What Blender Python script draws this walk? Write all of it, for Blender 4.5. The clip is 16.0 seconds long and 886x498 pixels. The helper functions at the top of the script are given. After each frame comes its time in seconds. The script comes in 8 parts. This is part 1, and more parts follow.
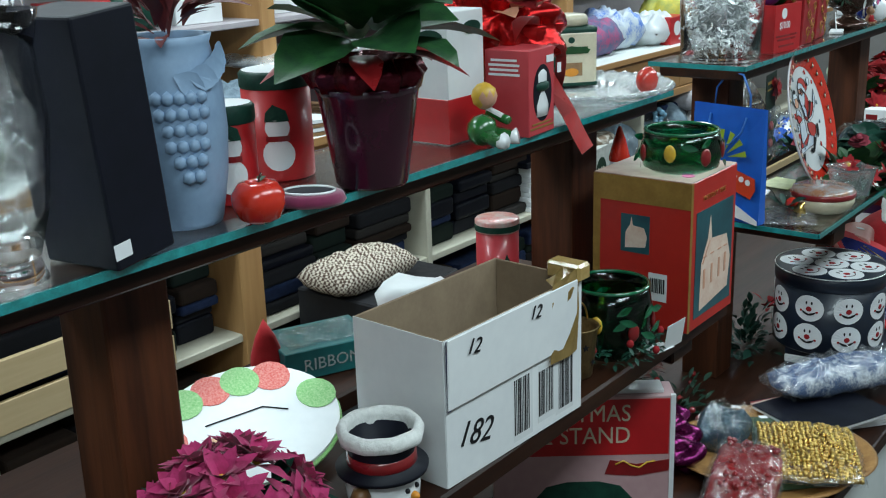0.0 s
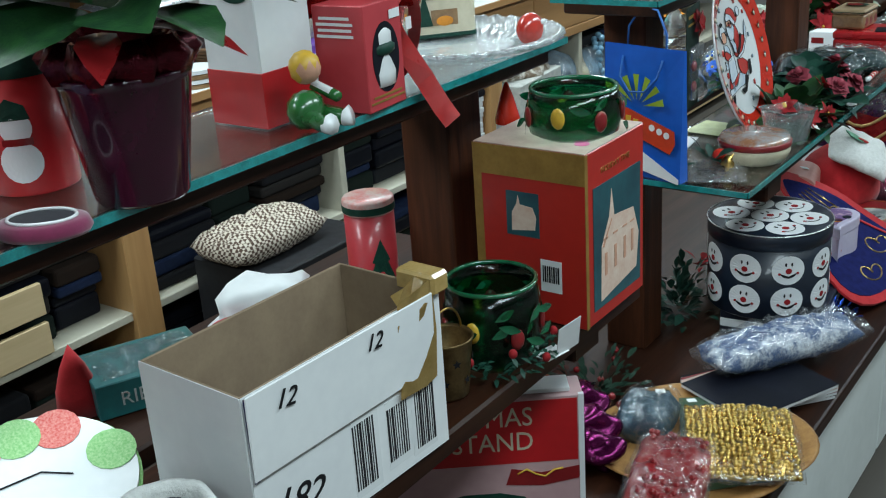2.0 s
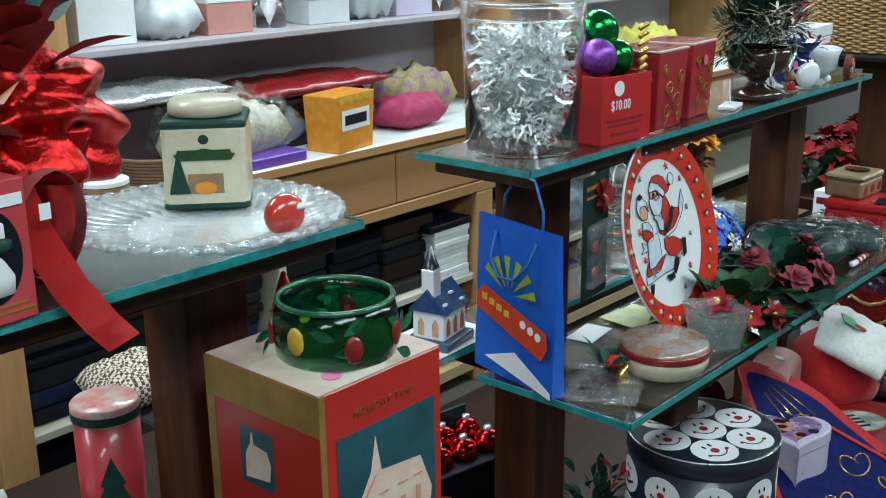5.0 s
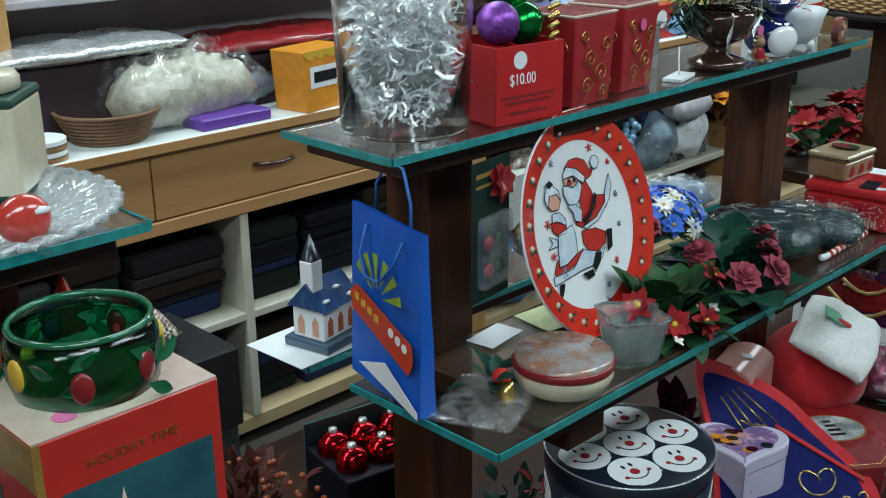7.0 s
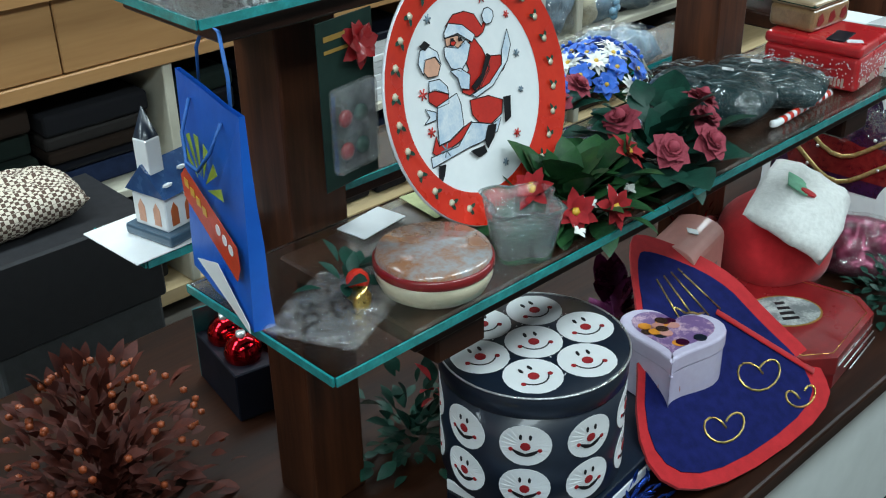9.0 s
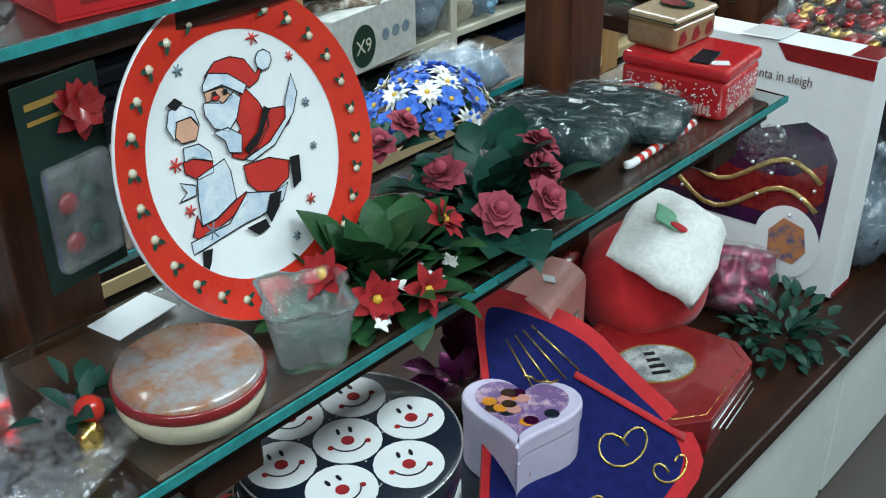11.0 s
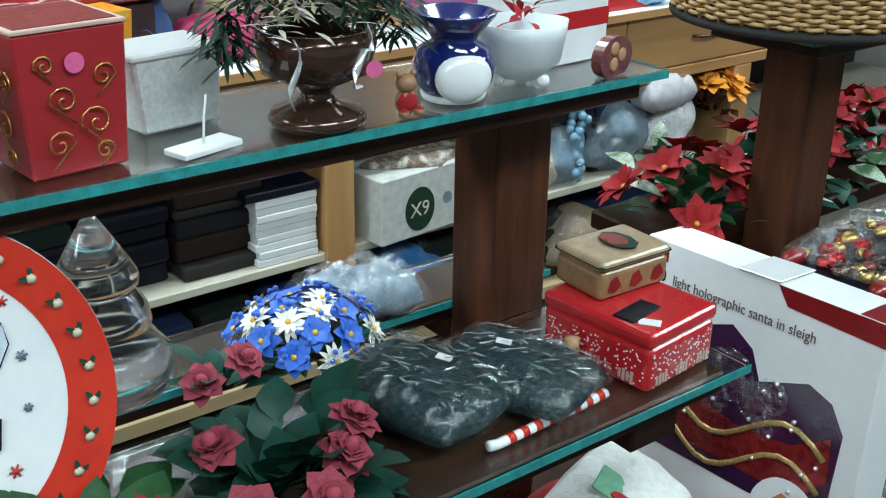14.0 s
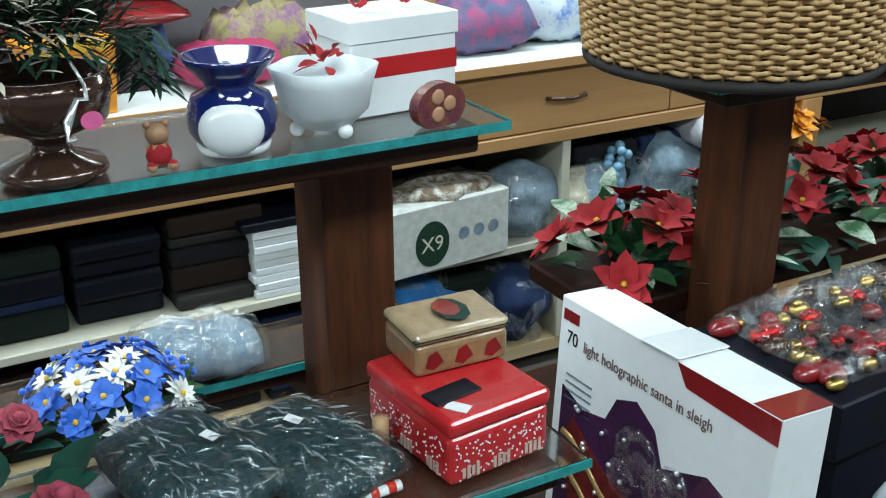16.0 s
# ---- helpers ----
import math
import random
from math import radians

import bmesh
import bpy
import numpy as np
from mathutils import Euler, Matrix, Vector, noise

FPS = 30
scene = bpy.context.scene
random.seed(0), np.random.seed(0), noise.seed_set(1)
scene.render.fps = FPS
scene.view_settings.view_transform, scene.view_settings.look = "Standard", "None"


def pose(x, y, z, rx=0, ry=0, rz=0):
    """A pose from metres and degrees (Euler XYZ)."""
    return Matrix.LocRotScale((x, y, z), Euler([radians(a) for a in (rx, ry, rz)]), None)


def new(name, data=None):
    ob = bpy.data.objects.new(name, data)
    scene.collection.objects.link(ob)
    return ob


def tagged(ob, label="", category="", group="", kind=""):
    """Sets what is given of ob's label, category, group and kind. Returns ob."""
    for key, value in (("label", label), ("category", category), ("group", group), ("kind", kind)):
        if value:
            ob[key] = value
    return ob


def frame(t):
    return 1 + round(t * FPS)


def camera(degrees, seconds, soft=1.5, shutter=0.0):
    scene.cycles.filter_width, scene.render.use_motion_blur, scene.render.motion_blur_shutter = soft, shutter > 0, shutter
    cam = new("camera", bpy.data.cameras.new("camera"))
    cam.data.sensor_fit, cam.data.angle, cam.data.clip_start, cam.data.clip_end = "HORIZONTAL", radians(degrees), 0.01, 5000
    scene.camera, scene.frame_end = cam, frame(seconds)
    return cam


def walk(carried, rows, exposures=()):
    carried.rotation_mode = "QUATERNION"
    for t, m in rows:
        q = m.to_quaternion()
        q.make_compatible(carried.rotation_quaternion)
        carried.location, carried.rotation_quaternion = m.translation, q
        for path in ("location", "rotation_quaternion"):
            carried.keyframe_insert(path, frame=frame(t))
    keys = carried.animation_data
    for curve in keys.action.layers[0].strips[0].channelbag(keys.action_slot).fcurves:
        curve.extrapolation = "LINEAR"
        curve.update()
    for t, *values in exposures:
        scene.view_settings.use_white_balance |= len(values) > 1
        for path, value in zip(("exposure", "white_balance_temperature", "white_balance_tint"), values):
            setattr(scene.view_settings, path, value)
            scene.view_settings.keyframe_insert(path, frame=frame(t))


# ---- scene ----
cam = camera(44.2, 16.0, 1.1)
METRES, EYE, TILT, LEAN, TURN = 3.0, 1.6, 0.0, 0.0, 38.1
ROWS = [
    (0.0, 0.0, 0.0, 0.0, -0.58, -17.21, 1.86),
    (0.5, 0.0217, 0.019, 0.0034, -0.27, -18.13, 2.23),
    (1.0, 0.0399, 0.0423, 0.0039, -0.67, -19.34, 3.18),
    (1.5, 0.0385, 0.0821, -0.0008, -2.92, -20.67, 3.68),
    (2.0, 0.059, 0.1064, -0.0014, -2.88, -21.47, 3.73),
    (2.5, 0.0909, 0.1247, -0.0016, -1.22, -21.24, 3.15),
    (3.0, 0.1327, 0.1356, -0.0006, 1.54, -20.87, 3.23),
    (3.5, 0.1539, 0.1623, -0.0038, 2.42, -20.8, 2.95),
    (4.0, 0.1672, 0.1947, -0.0022, 2.74, -19.34, 2.05),
    (4.5, 0.1778, 0.2272, 0.0034, 2.73, -16.67, 0.78),
    (7.0, 0.2846, 0.3323, 0.0041, 7.04, -19.64, 0.49),
    (7.5, 0.2936, 0.3548, -0.0001, 7.41, -22.61, 0.31),
    (8.0, 0.3161, 0.3715, -0.0041, 9.02, -25.5, 0.5),
    (10.5, 0.3624, 0.4969, -0.0127, 4.27, -30.05, 0.59),
    (11.0, 0.3754, 0.5169, -0.0134, 3.3, -29.5, 0.51),
    (11.5, 0.403, 0.5278, -0.0074, 4.61, -28.64, 0.73),
    (12.0, 0.4319, 0.5381, -0.0037, 6.68, -27.07, 0.9),
    (12.5, 0.4525, 0.553, -0.003, 8.56, -25.31, 0.86),
    (13.0, 0.4617, 0.5774, -0.0051, 9.85, -23.94, 0.15),
    (13.5, 0.4762, 0.6034, -0.0057, 11.9, -23.02, -0.26),
    (14.0, 0.4937, 0.6329, -0.0006, 14.82, -23.3, -0.79),
    (14.5, 0.5171, 0.656, -0.0014, 17.69, -23.0, -0.65),
    (15.0, 0.5587, 0.6758, 0.0011, 21.88, -22.85, 0.05),
    (15.5, 0.593, 0.6978, 0.0011, 24.26, -22.59, 0.54),
    (16.0, 0.6015, 0.7187, -0.0005, 23.15, -22.4, 0.27),
]
walk(cam, [(t, pose(0, 0, EYE, TILT, LEAN, TURN) @ pose(METRES * x, METRES * y, METRES * z, 90 + pitch, roll, yaw)) for t, x, y, z, yaw, pitch, roll in ROWS],
     exposures=[(0.0, -0.22), (4.5, -0.14), (7.0, -0.36), (8.0, -0.2), (10.5, 0.14), (12.5, 0.12), (16.0, 0.08)])

# world and lamps: a closed shop lit by ceiling tubes
world = bpy.data.worlds.new("shop_world")
scene.world = world
world.use_nodes = True
world.node_tree.nodes["Background"].inputs[0].default_value = (0.6, 0.7, 0.8, 1)
world.node_tree.nodes["Background"].inputs[1].default_value = 0.01
LAMP_W = 34
LAMPS = [(x, y) for x in (0.35, -1.98) for y in (-0.6, 1.2, 3.0, 4.8, 6.4)]
for lx, ly in LAMPS:
    ld = bpy.data.lights.new("tube_light", "AREA")
    ld.shape, ld.size, ld.size_y, ld.energy, ld.color = "RECTANGLE", 0.5, 1.2, LAMP_W, (0.77, 0.94, 1.0)
    new("tube_light", ld).matrix_world = pose(lx, ly, 2.66)


# ---- materials ----
def mat(name, col, rough=0.5, col2=None, scale=40.0, metal=0.0, bump=0.15, stretch=(1, 1, 1), trans=0.0, coat=0.0, fine=6.0, amount=0.5, alpha=1.0, sheen=0.0):
    """A surface with two scales of variation, in metres of the thing's own space."""
    m = bpy.data.materials.new(name)
    m.use_nodes = True
    n, l = m.node_tree.nodes, m.node_tree.links
    b = n["Principled BSDF"]
    if col2 is None:
        col2 = tuple(min(1, c * 0.72 + 0.004) for c in col)
    tc, mp = n.new("ShaderNodeTexCoord"), n.new("ShaderNodeMapping")
    mp.inputs["Scale"].default_value = stretch
    l.new(tc.outputs["Object"], mp.inputs["Vector"])
    big, small = n.new("ShaderNodeTexNoise"), n.new("ShaderNodeTexNoise")
    big.inputs["Scale"].default_value, small.inputs["Scale"].default_value = scale, scale * fine
    big.inputs["Detail"].default_value, small.inputs["Detail"].default_value = 4, 3
    l.new(mp.outputs[0], big.inputs["Vector"])
    l.new(mp.outputs[0], small.inputs["Vector"])
    add = n.new("ShaderNodeMath")
    add.operation = "MULTIPLY_ADD"
    add.inputs[1].default_value = 0.4
    l.new(small.outputs[0], add.inputs[0])
    l.new(big.outputs[0], add.inputs[2])
    rr = n.new("ShaderNodeMapRange")
    rr.inputs[1].default_value, rr.inputs[2].default_value = 0.5 , 0.95
    rr.inputs[4].default_value = amount * 2
    l.new(add.outputs[0], rr.inputs[0])
    mix = n.new("ShaderNodeMix")
    mix.data_type = "RGBA"
    mix.inputs[6].default_value, mix.inputs[7].default_value = (*col, 1), (*col2, 1)
    l.new(rr.outputs[0], mix.inputs[0])
    l.new(mix.outputs[2], b.inputs["Base Color"])
    rg = n.new("ShaderNodeMapRange")
    rg.inputs[3].default_value, rg.inputs[4].default_value = max(0.02, rough - 0.08), min(1, rough + 0.1)
    l.new(big.outputs[0], rg.inputs[0])
    l.new(rg.outputs[0], b.inputs["Roughness"])
    if bump:
        bp = n.new("ShaderNodeBump")
        bp.inputs["Strength"].default_value, bp.inputs["Distance"].default_value = bump, 0.002
        l.new(add.outputs[0], bp.inputs["Height"])
        l.new(bp.outputs[0], b.inputs["Normal"])
    b.inputs["Metallic"].default_value = metal
    if max(col) < 0.1 and not coat and not metal:
        b.inputs["Specular IOR Level"].default_value = 0.22
    b.inputs["Transmission Weight"].default_value = trans
    b.inputs["Coat Weight"].default_value = coat
    b.inputs["Alpha"].default_value = alpha
    b.inputs["Sheen Weight"].default_value = sheen
    return m


def clear(name, col=(1, 1, 1), rough=0.03, ior=1.45, bump=0.0, scale=60.0):
    m = mat(name, col, rough, col, scale, bump=bump, trans=1.0)
    m.node_tree.nodes["Principled BSDF"].inputs["IOR"].default_value = ior
    return m


def film_mat(name, col=(0.9, 0.93, 0.95), see=0.86, scale=45.0):
    """Thin crinkled plastic film: mostly see-through, with sharp glints."""
    m = bpy.data.materials.new(name)
    m.use_nodes = True
    n, l = m.node_tree.nodes, m.node_tree.links
    b = n["Principled BSDF"]
    b.inputs["Base Color"].default_value = (*col, 1)
    b.inputs["Roughness"].default_value = 0.12
    b.inputs["Coat Weight"].default_value = 1.0
    tc, no, bp = n.new("ShaderNodeTexCoord"), n.new("ShaderNodeTexNoise"), n.new("ShaderNodeBump")
    no.inputs["Scale"].default_value, no.inputs["Detail"].default_value, no.inputs["Distortion"].default_value = scale, 5, 1.5
    bp.inputs["Strength"].default_value, bp.inputs["Distance"].default_value = 0.9, 0.006
    l.new(tc.outputs["Object"], no.inputs["Vector"])
    l.new(no.outputs[0], bp.inputs["Height"])
    l.new(bp.outputs[0], b.inputs["Normal"])
    tr, mx = n.new("ShaderNodeBsdfTransparent"), n.new("ShaderNodeMixShader")
    mr = n.new("ShaderNodeMapRange")
    mr.inputs[1].default_value, mr.inputs[2].default_value = 0.35, 0.75
    mr.inputs[3].default_value, mr.inputs[4].default_value = see + 0.15, see - 0.25
    l.new(no.outputs[0], mr.inputs[0])
    gl = n.new("ShaderNodeBsdfGlossy")
    gl.inputs["Roughness"].default_value = 0.1
    l.new(bp.outputs[0], gl.inputs["Normal"])
    inner = n.new("ShaderNodeMixShader")
    inner.inputs[0].default_value = 0.75
    l.new(b.outputs[0], inner.inputs[1])
    l.new(gl.outputs[0], inner.inputs[2])
    l.new(mr.outputs[0], mx.inputs[0])
    l.new(inner.outputs[0], mx.inputs[1])
    l.new(tr.outputs[0], mx.inputs[2])
    l.new(mx.outputs[0], n["Material Output"].inputs[0])
    return m


WOOD_V = mat("stained_wood_upright", (0.085, 0.026, 0.01), 0.5, (0.018, 0.006, 0.003), 22, stretch=(1, 1, 0.09), bump=0.3)
WOOD_H = mat("stained_wood_plank", (0.034, 0.011, 0.005), 0.42, (0.008, 0.003, 0.002), 20, stretch=(1, 0.08, 1), bump=0.3)
OAK_H = mat("oak_veneer", (0.46, 0.25, 0.1), 0.45, (0.36, 0.18, 0.065), 16, stretch=(1, 0.07, 1), bump=0.1)
OAK_V = mat("oak_upright", (0.5, 0.28, 0.11), 0.45, (0.38, 0.19, 0.07), 16, stretch=(1, 1, 0.07), bump=0.1)
PINE = mat("pale_pine", (0.62, 0.47, 0.27), 0.55, (0.5, 0.36, 0.19), 14, stretch=(1, 0.08, 1), bump=0.1)
CREAM = mat("cream_paint", (0.6, 0.57, 0.46), 0.5, (0.5, 0.47, 0.37), 8, bump=0.08)
PANEL = mat("white_panel_paint", (0.74, 0.78, 0.76), 0.4, (0.64, 0.68, 0.66), 5, bump=0.08)
GREYWALL = mat("grey_lilac_board", (0.42, 0.38, 0.4), 0.7, (0.34, 0.31, 0.33), 6, bump=0.1)
FLOOR_M = mat("worn_vinyl", (0.08, 0.07, 0.06), 0.45, (0.08, 0.07, 0.06), 5)
WALL_M = mat("painted_wall", (0.27, 0.26, 0.25), 0.7, (0.22, 0.21, 0.2), 3)
CEIL_M = mat("ceiling_tile", (0.5, 0.5, 0.48), 0.8, (0.43, 0.43, 0.41), 20)
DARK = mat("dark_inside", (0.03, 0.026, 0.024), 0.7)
GLASS = clear("shelf_glass", (0.9, 0.98, 0.96), 0.02)
EDGE = mat("teal_glass_edge", (0.012, 0.17, 0.17), 0.12, (0.02, 0.3, 0.3), 60, bump=0.1, coat=1.0)
CRYSTAL = clear("clear_glass", (0.97, 0.99, 0.99), 0.02)
CUT = mat("cut_crystal", (0.9, 0.93, 0.93), 0.08, (0.7, 0.75, 0.76), 90, bump=0.6, trans=0.72, coat=0.6)
RED = mat("red_print", (0.5, 0.012, 0.016), 0.4, (0.4, 0.01, 0.012), 10, bump=0.05, coat=0.2)
ORANGERED = mat("orange_red_card", (0.5, 0.022, 0.014), 0.4, (0.4, 0.016, 0.011), 9, bump=0.06, coat=0.2)
REDPLATE = mat("red_enamel", (0.62, 0.035, 0.015), 0.25, (0.52, 0.02, 0.01), 20, bump=0.03, coat=0.5)
DARKRED = mat("dark_red_lacquer", (0.26, 0.012, 0.014), 0.28, (0.17, 0.008, 0.01), 12, bump=0.04, coat=0.6)
PINKRED = mat("pinkish_red_card", (0.5, 0.05, 0.06), 0.5, (0.42, 0.035, 0.045), 9, bump=0.06)
GOLD = mat("gold_print", (0.42, 0.25, 0.06), 0.4, (0.3, 0.17, 0.04), 30, metal=0.4)
GOLDM = mat("gold_metal", (0.75, 0.52, 0.17), 0.28, (0.5, 0.33, 0.09), 40, metal=1.0)
SILVER = mat("silver_foil", (0.9, 0.92, 0.92), 0.28, (0.55, 0.57, 0.58), 60, metal=0.75, bump=0.6)
WHITE = mat("white_card", (0.78, 0.8, 0.8), 0.5, (0.7, 0.72, 0.73), 10, bump=0.06)
WHITEG = mat("white_glaze", (0.8, 0.82, 0.82), 0.2, (0.72, 0.75, 0.76), 14, bump=0.04, coat=0.6)
FROST = mat("frosted_white_glass", (0.78, 0.82, 0.83), 0.35, (0.7, 0.75, 0.77), 20, trans=0.25)
CARD = mat("brown_cardboard", (0.3, 0.22, 0.14), 0.75, (0.24, 0.17, 0.11), 25, bump=0.2)
TAPE = mat("glossy_packing_tape", (0.5, 0.34, 0.12), 0.18, (0.38, 0.25, 0.08), 30, bump=0.5, coat=1.0)
BLACK = mat("black_ink", (0.012, 0.012, 0.014), 0.4)
BLACKBOX = mat("black_satin", (0.006, 0.007, 0.014), 0.5, (0.003, 0.004, 0.008), 12)
NAVY = mat("navy_print", (0.006, 0.013, 0.026), 0.35, (0.004, 0.009, 0.018), 20, coat=0.25)
NAVYF = mat("navy_felt", (0.005, 0.009, 0.095), 0.9, (0.003, 0.006, 0.06), 60)
REDF = mat("red_felt", (0.5, 0.008, 0.014), 0.9, (0.38, 0.006, 0.01), 60, sheen=0.15)
PLUSH = mat("white_plush", (0.78, 0.79, 0.76), 0.95, (0.62, 0.63, 0.6), 120, bump=1.0, sheen=0.6)
BLUE = mat("bright_blue_paper", (0.006, 0.11, 0.52), 0.4, (0.004, 0.075, 0.4), 9, bump=0.2)
LIME = mat("lime_print", (0.3, 0.42, 0.03), 0.4)
YELLOW = mat("yellow_print", (0.7, 0.42, 0.04), 0.4)
ORANGE = mat("orange_print", (0.75, 0.28, 0.02), 0.45)
PALEBLUE = mat("pale_blue_bisque", (0.25, 0.37, 0.52), 0.5, (0.2, 0.3, 0.44), 20, bump=0.15)
COBALT = mat("cobalt_glaze", (0.008, 0.018, 0.13), 0.08, (0.005, 0.012, 0.08), 20, bump=0.02, coat=1.0)
PURPLE = mat("purple_foil", (0.12, 0.008, 0.07), 0.25, (0.06, 0.004, 0.035), 30, metal=0.6, bump=0.6)
PLUM = mat("plum_pot_plastic", (0.05, 0.006, 0.022), 0.2, (0.03, 0.004, 0.014), 15, coat=0.5)
REDFOIL = mat("red_foil", (0.55, 0.015, 0.015), 0.18, (0.4, 0.01, 0.01), 70, metal=0.8, bump=0.9)
MAGENTA = mat("magenta_petals", (0.48, 0.014, 0.13), 0.7, (0.3, 0.008, 0.07), 60, sheen=0.3)
LEAF = mat("silk_leaf_green", (0.024, 0.09, 0.026), 0.45, (0.012, 0.045, 0.02), 50, bump=0.3)
LEAFD = mat("dark_blue_green_leaf", (0.012, 0.06, 0.04), 0.45, (0.008, 0.035, 0.025), 50, bump=0.3)
PINE_G = mat("dark_pine_needles", (0.014, 0.045, 0.026), 0.6, (0.008, 0.026, 0.016), 80)
PETALR = mat("red_silk_petal", (0.36, 0.007, 0.011), 0.85, (0.22, 0.004, 0.008), 60)
ROSE = mat("dusty_rose_petal", (0.36, 0.05, 0.08), 0.8, (0.2, 0.02, 0.035), 60)
PETALB = mat("blue_silk_petal", (0.015, 0.14, 0.62), 0.5, (0.01, 0.08, 0.45), 60, sheen=0.3)
PETALW = mat("white_silk_petal", (0.8, 0.8, 0.76), 0.5, (0.7, 0.7, 0.64), 60)
PEACH = mat("peach_variegated_leaf", (0.62, 0.3, 0.2), 0.5, (0.4, 0.2, 0.1), 50)
GREENG = clear("green_painted_glass", (0.012, 0.22, 0.09), 0.06, 1.45, 0.25, 40)
GREENP = mat("green_glass_rim", (0.008, 0.13, 0.055), 0.1, (0.005, 0.07, 0.03), 50, coat=1.0)
WICKER = mat("honey_wicker", (0.56, 0.36, 0.16), 0.5, (0.36, 0.2, 0.08), 90, bump=0.3)
BRONZE = mat("brown_bronze_glaze", (0.09, 0.045, 0.03), 0.16, (0.05, 0.024, 0.016), 30, metal=0.5, coat=0.8)
PINKC = mat("salmon_pink_card", (0.58, 0.27, 0.23), 0.45, (0.5, 0.22, 0.19), 12, coat=0.3)
TANTIN = mat("tan_tin_print", (0.32, 0.19, 0.09), 0.35, (0.2, 0.11, 0.05), 70, coat=0.4)
TANTOP = mat("parchment_tin_lid", (0.45, 0.33, 0.2), 0.35, (0.33, 0.23, 0.13), 40, coat=0.4)
IVORY = mat("ivory_tin", (0.62, 0.57, 0.42), 0.35, (0.5, 0.45, 0.32), 25, coat=0.4)
FILM = film_mat("clear_bag_film")
FILMD = film_mat("dusty_bag_film", (0.12, 0.16, 0.17), 0.86, 52)
GREYF = mat("grey_blue_cloth", (0.2, 0.27, 0.32), 0.85, (0.1, 0.14, 0.18), 40, bump=0.4)
DENIM = mat("dark_blue_cloth", (0.016, 0.03, 0.08), 0.85, (0.01, 0.018, 0.05), 40)
PINKTAG = mat("neon_pink_sticker", (0.75, 0.12, 0.32), 0.6)
LILAC = mat("lilac_tin", (0.6, 0.56, 0.7), 0.35, (0.52, 0.46, 0.6), 20, coat=0.3)
BROWNLEAF = mat("rust_brown_leaves", (0.09, 0.018, 0.01), 0.6, (0.035, 0.008, 0.006), 50)
TEALCARD = mat("teal_card", (0.012, 0.13, 0.13), 0.35, (0.008, 0.07, 0.075), 14, coat=0.4)
BEIGE = mat("beige_print", (0.55, 0.4, 0.33), 0.45, (0.45, 0.3, 0.25), 40)
SKIN = mat("peach_paint", (0.68, 0.36, 0.24), 0.5)


# ---- mesh helpers ----
def box(x0, x1, y0, y1, z0, z1, bev=0.0, seg=1, bm=None):
    b = bmesh.new()
    bmesh.ops.create_cube(b, size=1)
    for v in b.verts:
        v.co = Vector((x0 + (v.co.x + 0.5) * (x1 - x0), y0 + (v.co.y + 0.5) * (y1 - y0), z0 + (v.co.z + 0.5) * (z1 - z0)))
    if bev:
        bmesh.ops.bevel(b, geom=b.edges[:], offset=bev, segments=seg, affect="EDGES", profile=0.5)
    return join(bm, b)


def join(a, b):
    if a is None:
        return b
    tmp = bpy.data.meshes.new("tmp")
    b.to_mesh(tmp)
    b.free()
    a.from_mesh(tmp)
    bpy.data.meshes.remove(tmp)
    return a


def lathe(prof, n=32, bm=None, wob=None):
    """A turned shape from (radius, height) pairs."""
    b = bmesh.new()
    rings = []
    for r, z in prof:
        if r < 1e-5:
            rings.append([b.verts.new((0, 0, z))])
        else:
            rings.append([b.verts.new((r * (wob(2 * math.pi * i / n, z) if wob else 1) * math.cos(2 * math.pi * i / n), r * (wob(2 * math.pi * i / n, z) if wob else 1) * math.sin(2 * math.pi * i / n), z)) for i in range(n)])
    for p, q in zip(rings, rings[1:]):
        for i in range(n):
            j = (i + 1) % n
            if len(p) == 1 and len(q) > 1:
                b.faces.new((p[0], q[j], q[i]))
            elif len(q) == 1 and len(p) > 1:
                b.faces.new((p[i], p[j], q[0]))
            elif len(p) > 1:
                b.faces.new((p[i], p[j], q[j], q[i]))
    for f in b.faces:
        f.smooth = True
    bmesh.ops.recalc_face_normals(b, faces=b.faces[:])
    return join(bm, b)


def sweep(pts, r, n=6, bm=None, closed=False, flat=1.0):
    """A tube along points; flat squashes it in z."""
    b = bmesh.new()
    pts = [Vector(p) for p in pts]
    rings = []
    for i, p in enumerate(pts):
        a = pts[i - 1] if i or closed else p
        c = pts[(i + 1) % len(pts)] if i < len(pts) - 1 or closed else p
        t = (c - a).normalized()
        u = t.cross(Vector((0.13, 0.21, 0.97))).normalized()
        w = t.cross(u)
        rr = r[i] if isinstance(r, (list, tuple)) else r
        rings.append([b.verts.new(p + rr * (math.cos(k * 2 * math.pi / n) * u + flat * math.sin(k * 2 * math.pi / n) * w)) for k in range(n)])
    m = len(rings)
    for i in range(m if closed else m - 1):
        p, q = rings[i], rings[(i + 1) % m]
        for k in range(n):
            b.faces.new((p[k], p[(k + 1) % n], q[(k + 1) % n], q[k]))
    if not closed:
        b.faces.new(rings[0][::-1])
        b.faces.new(rings[-1])
    for f in b.faces:
        f.smooth = True
    bmesh.ops.recalc_face_normals(b, faces=b.faces[:])
    return join(bm, b)


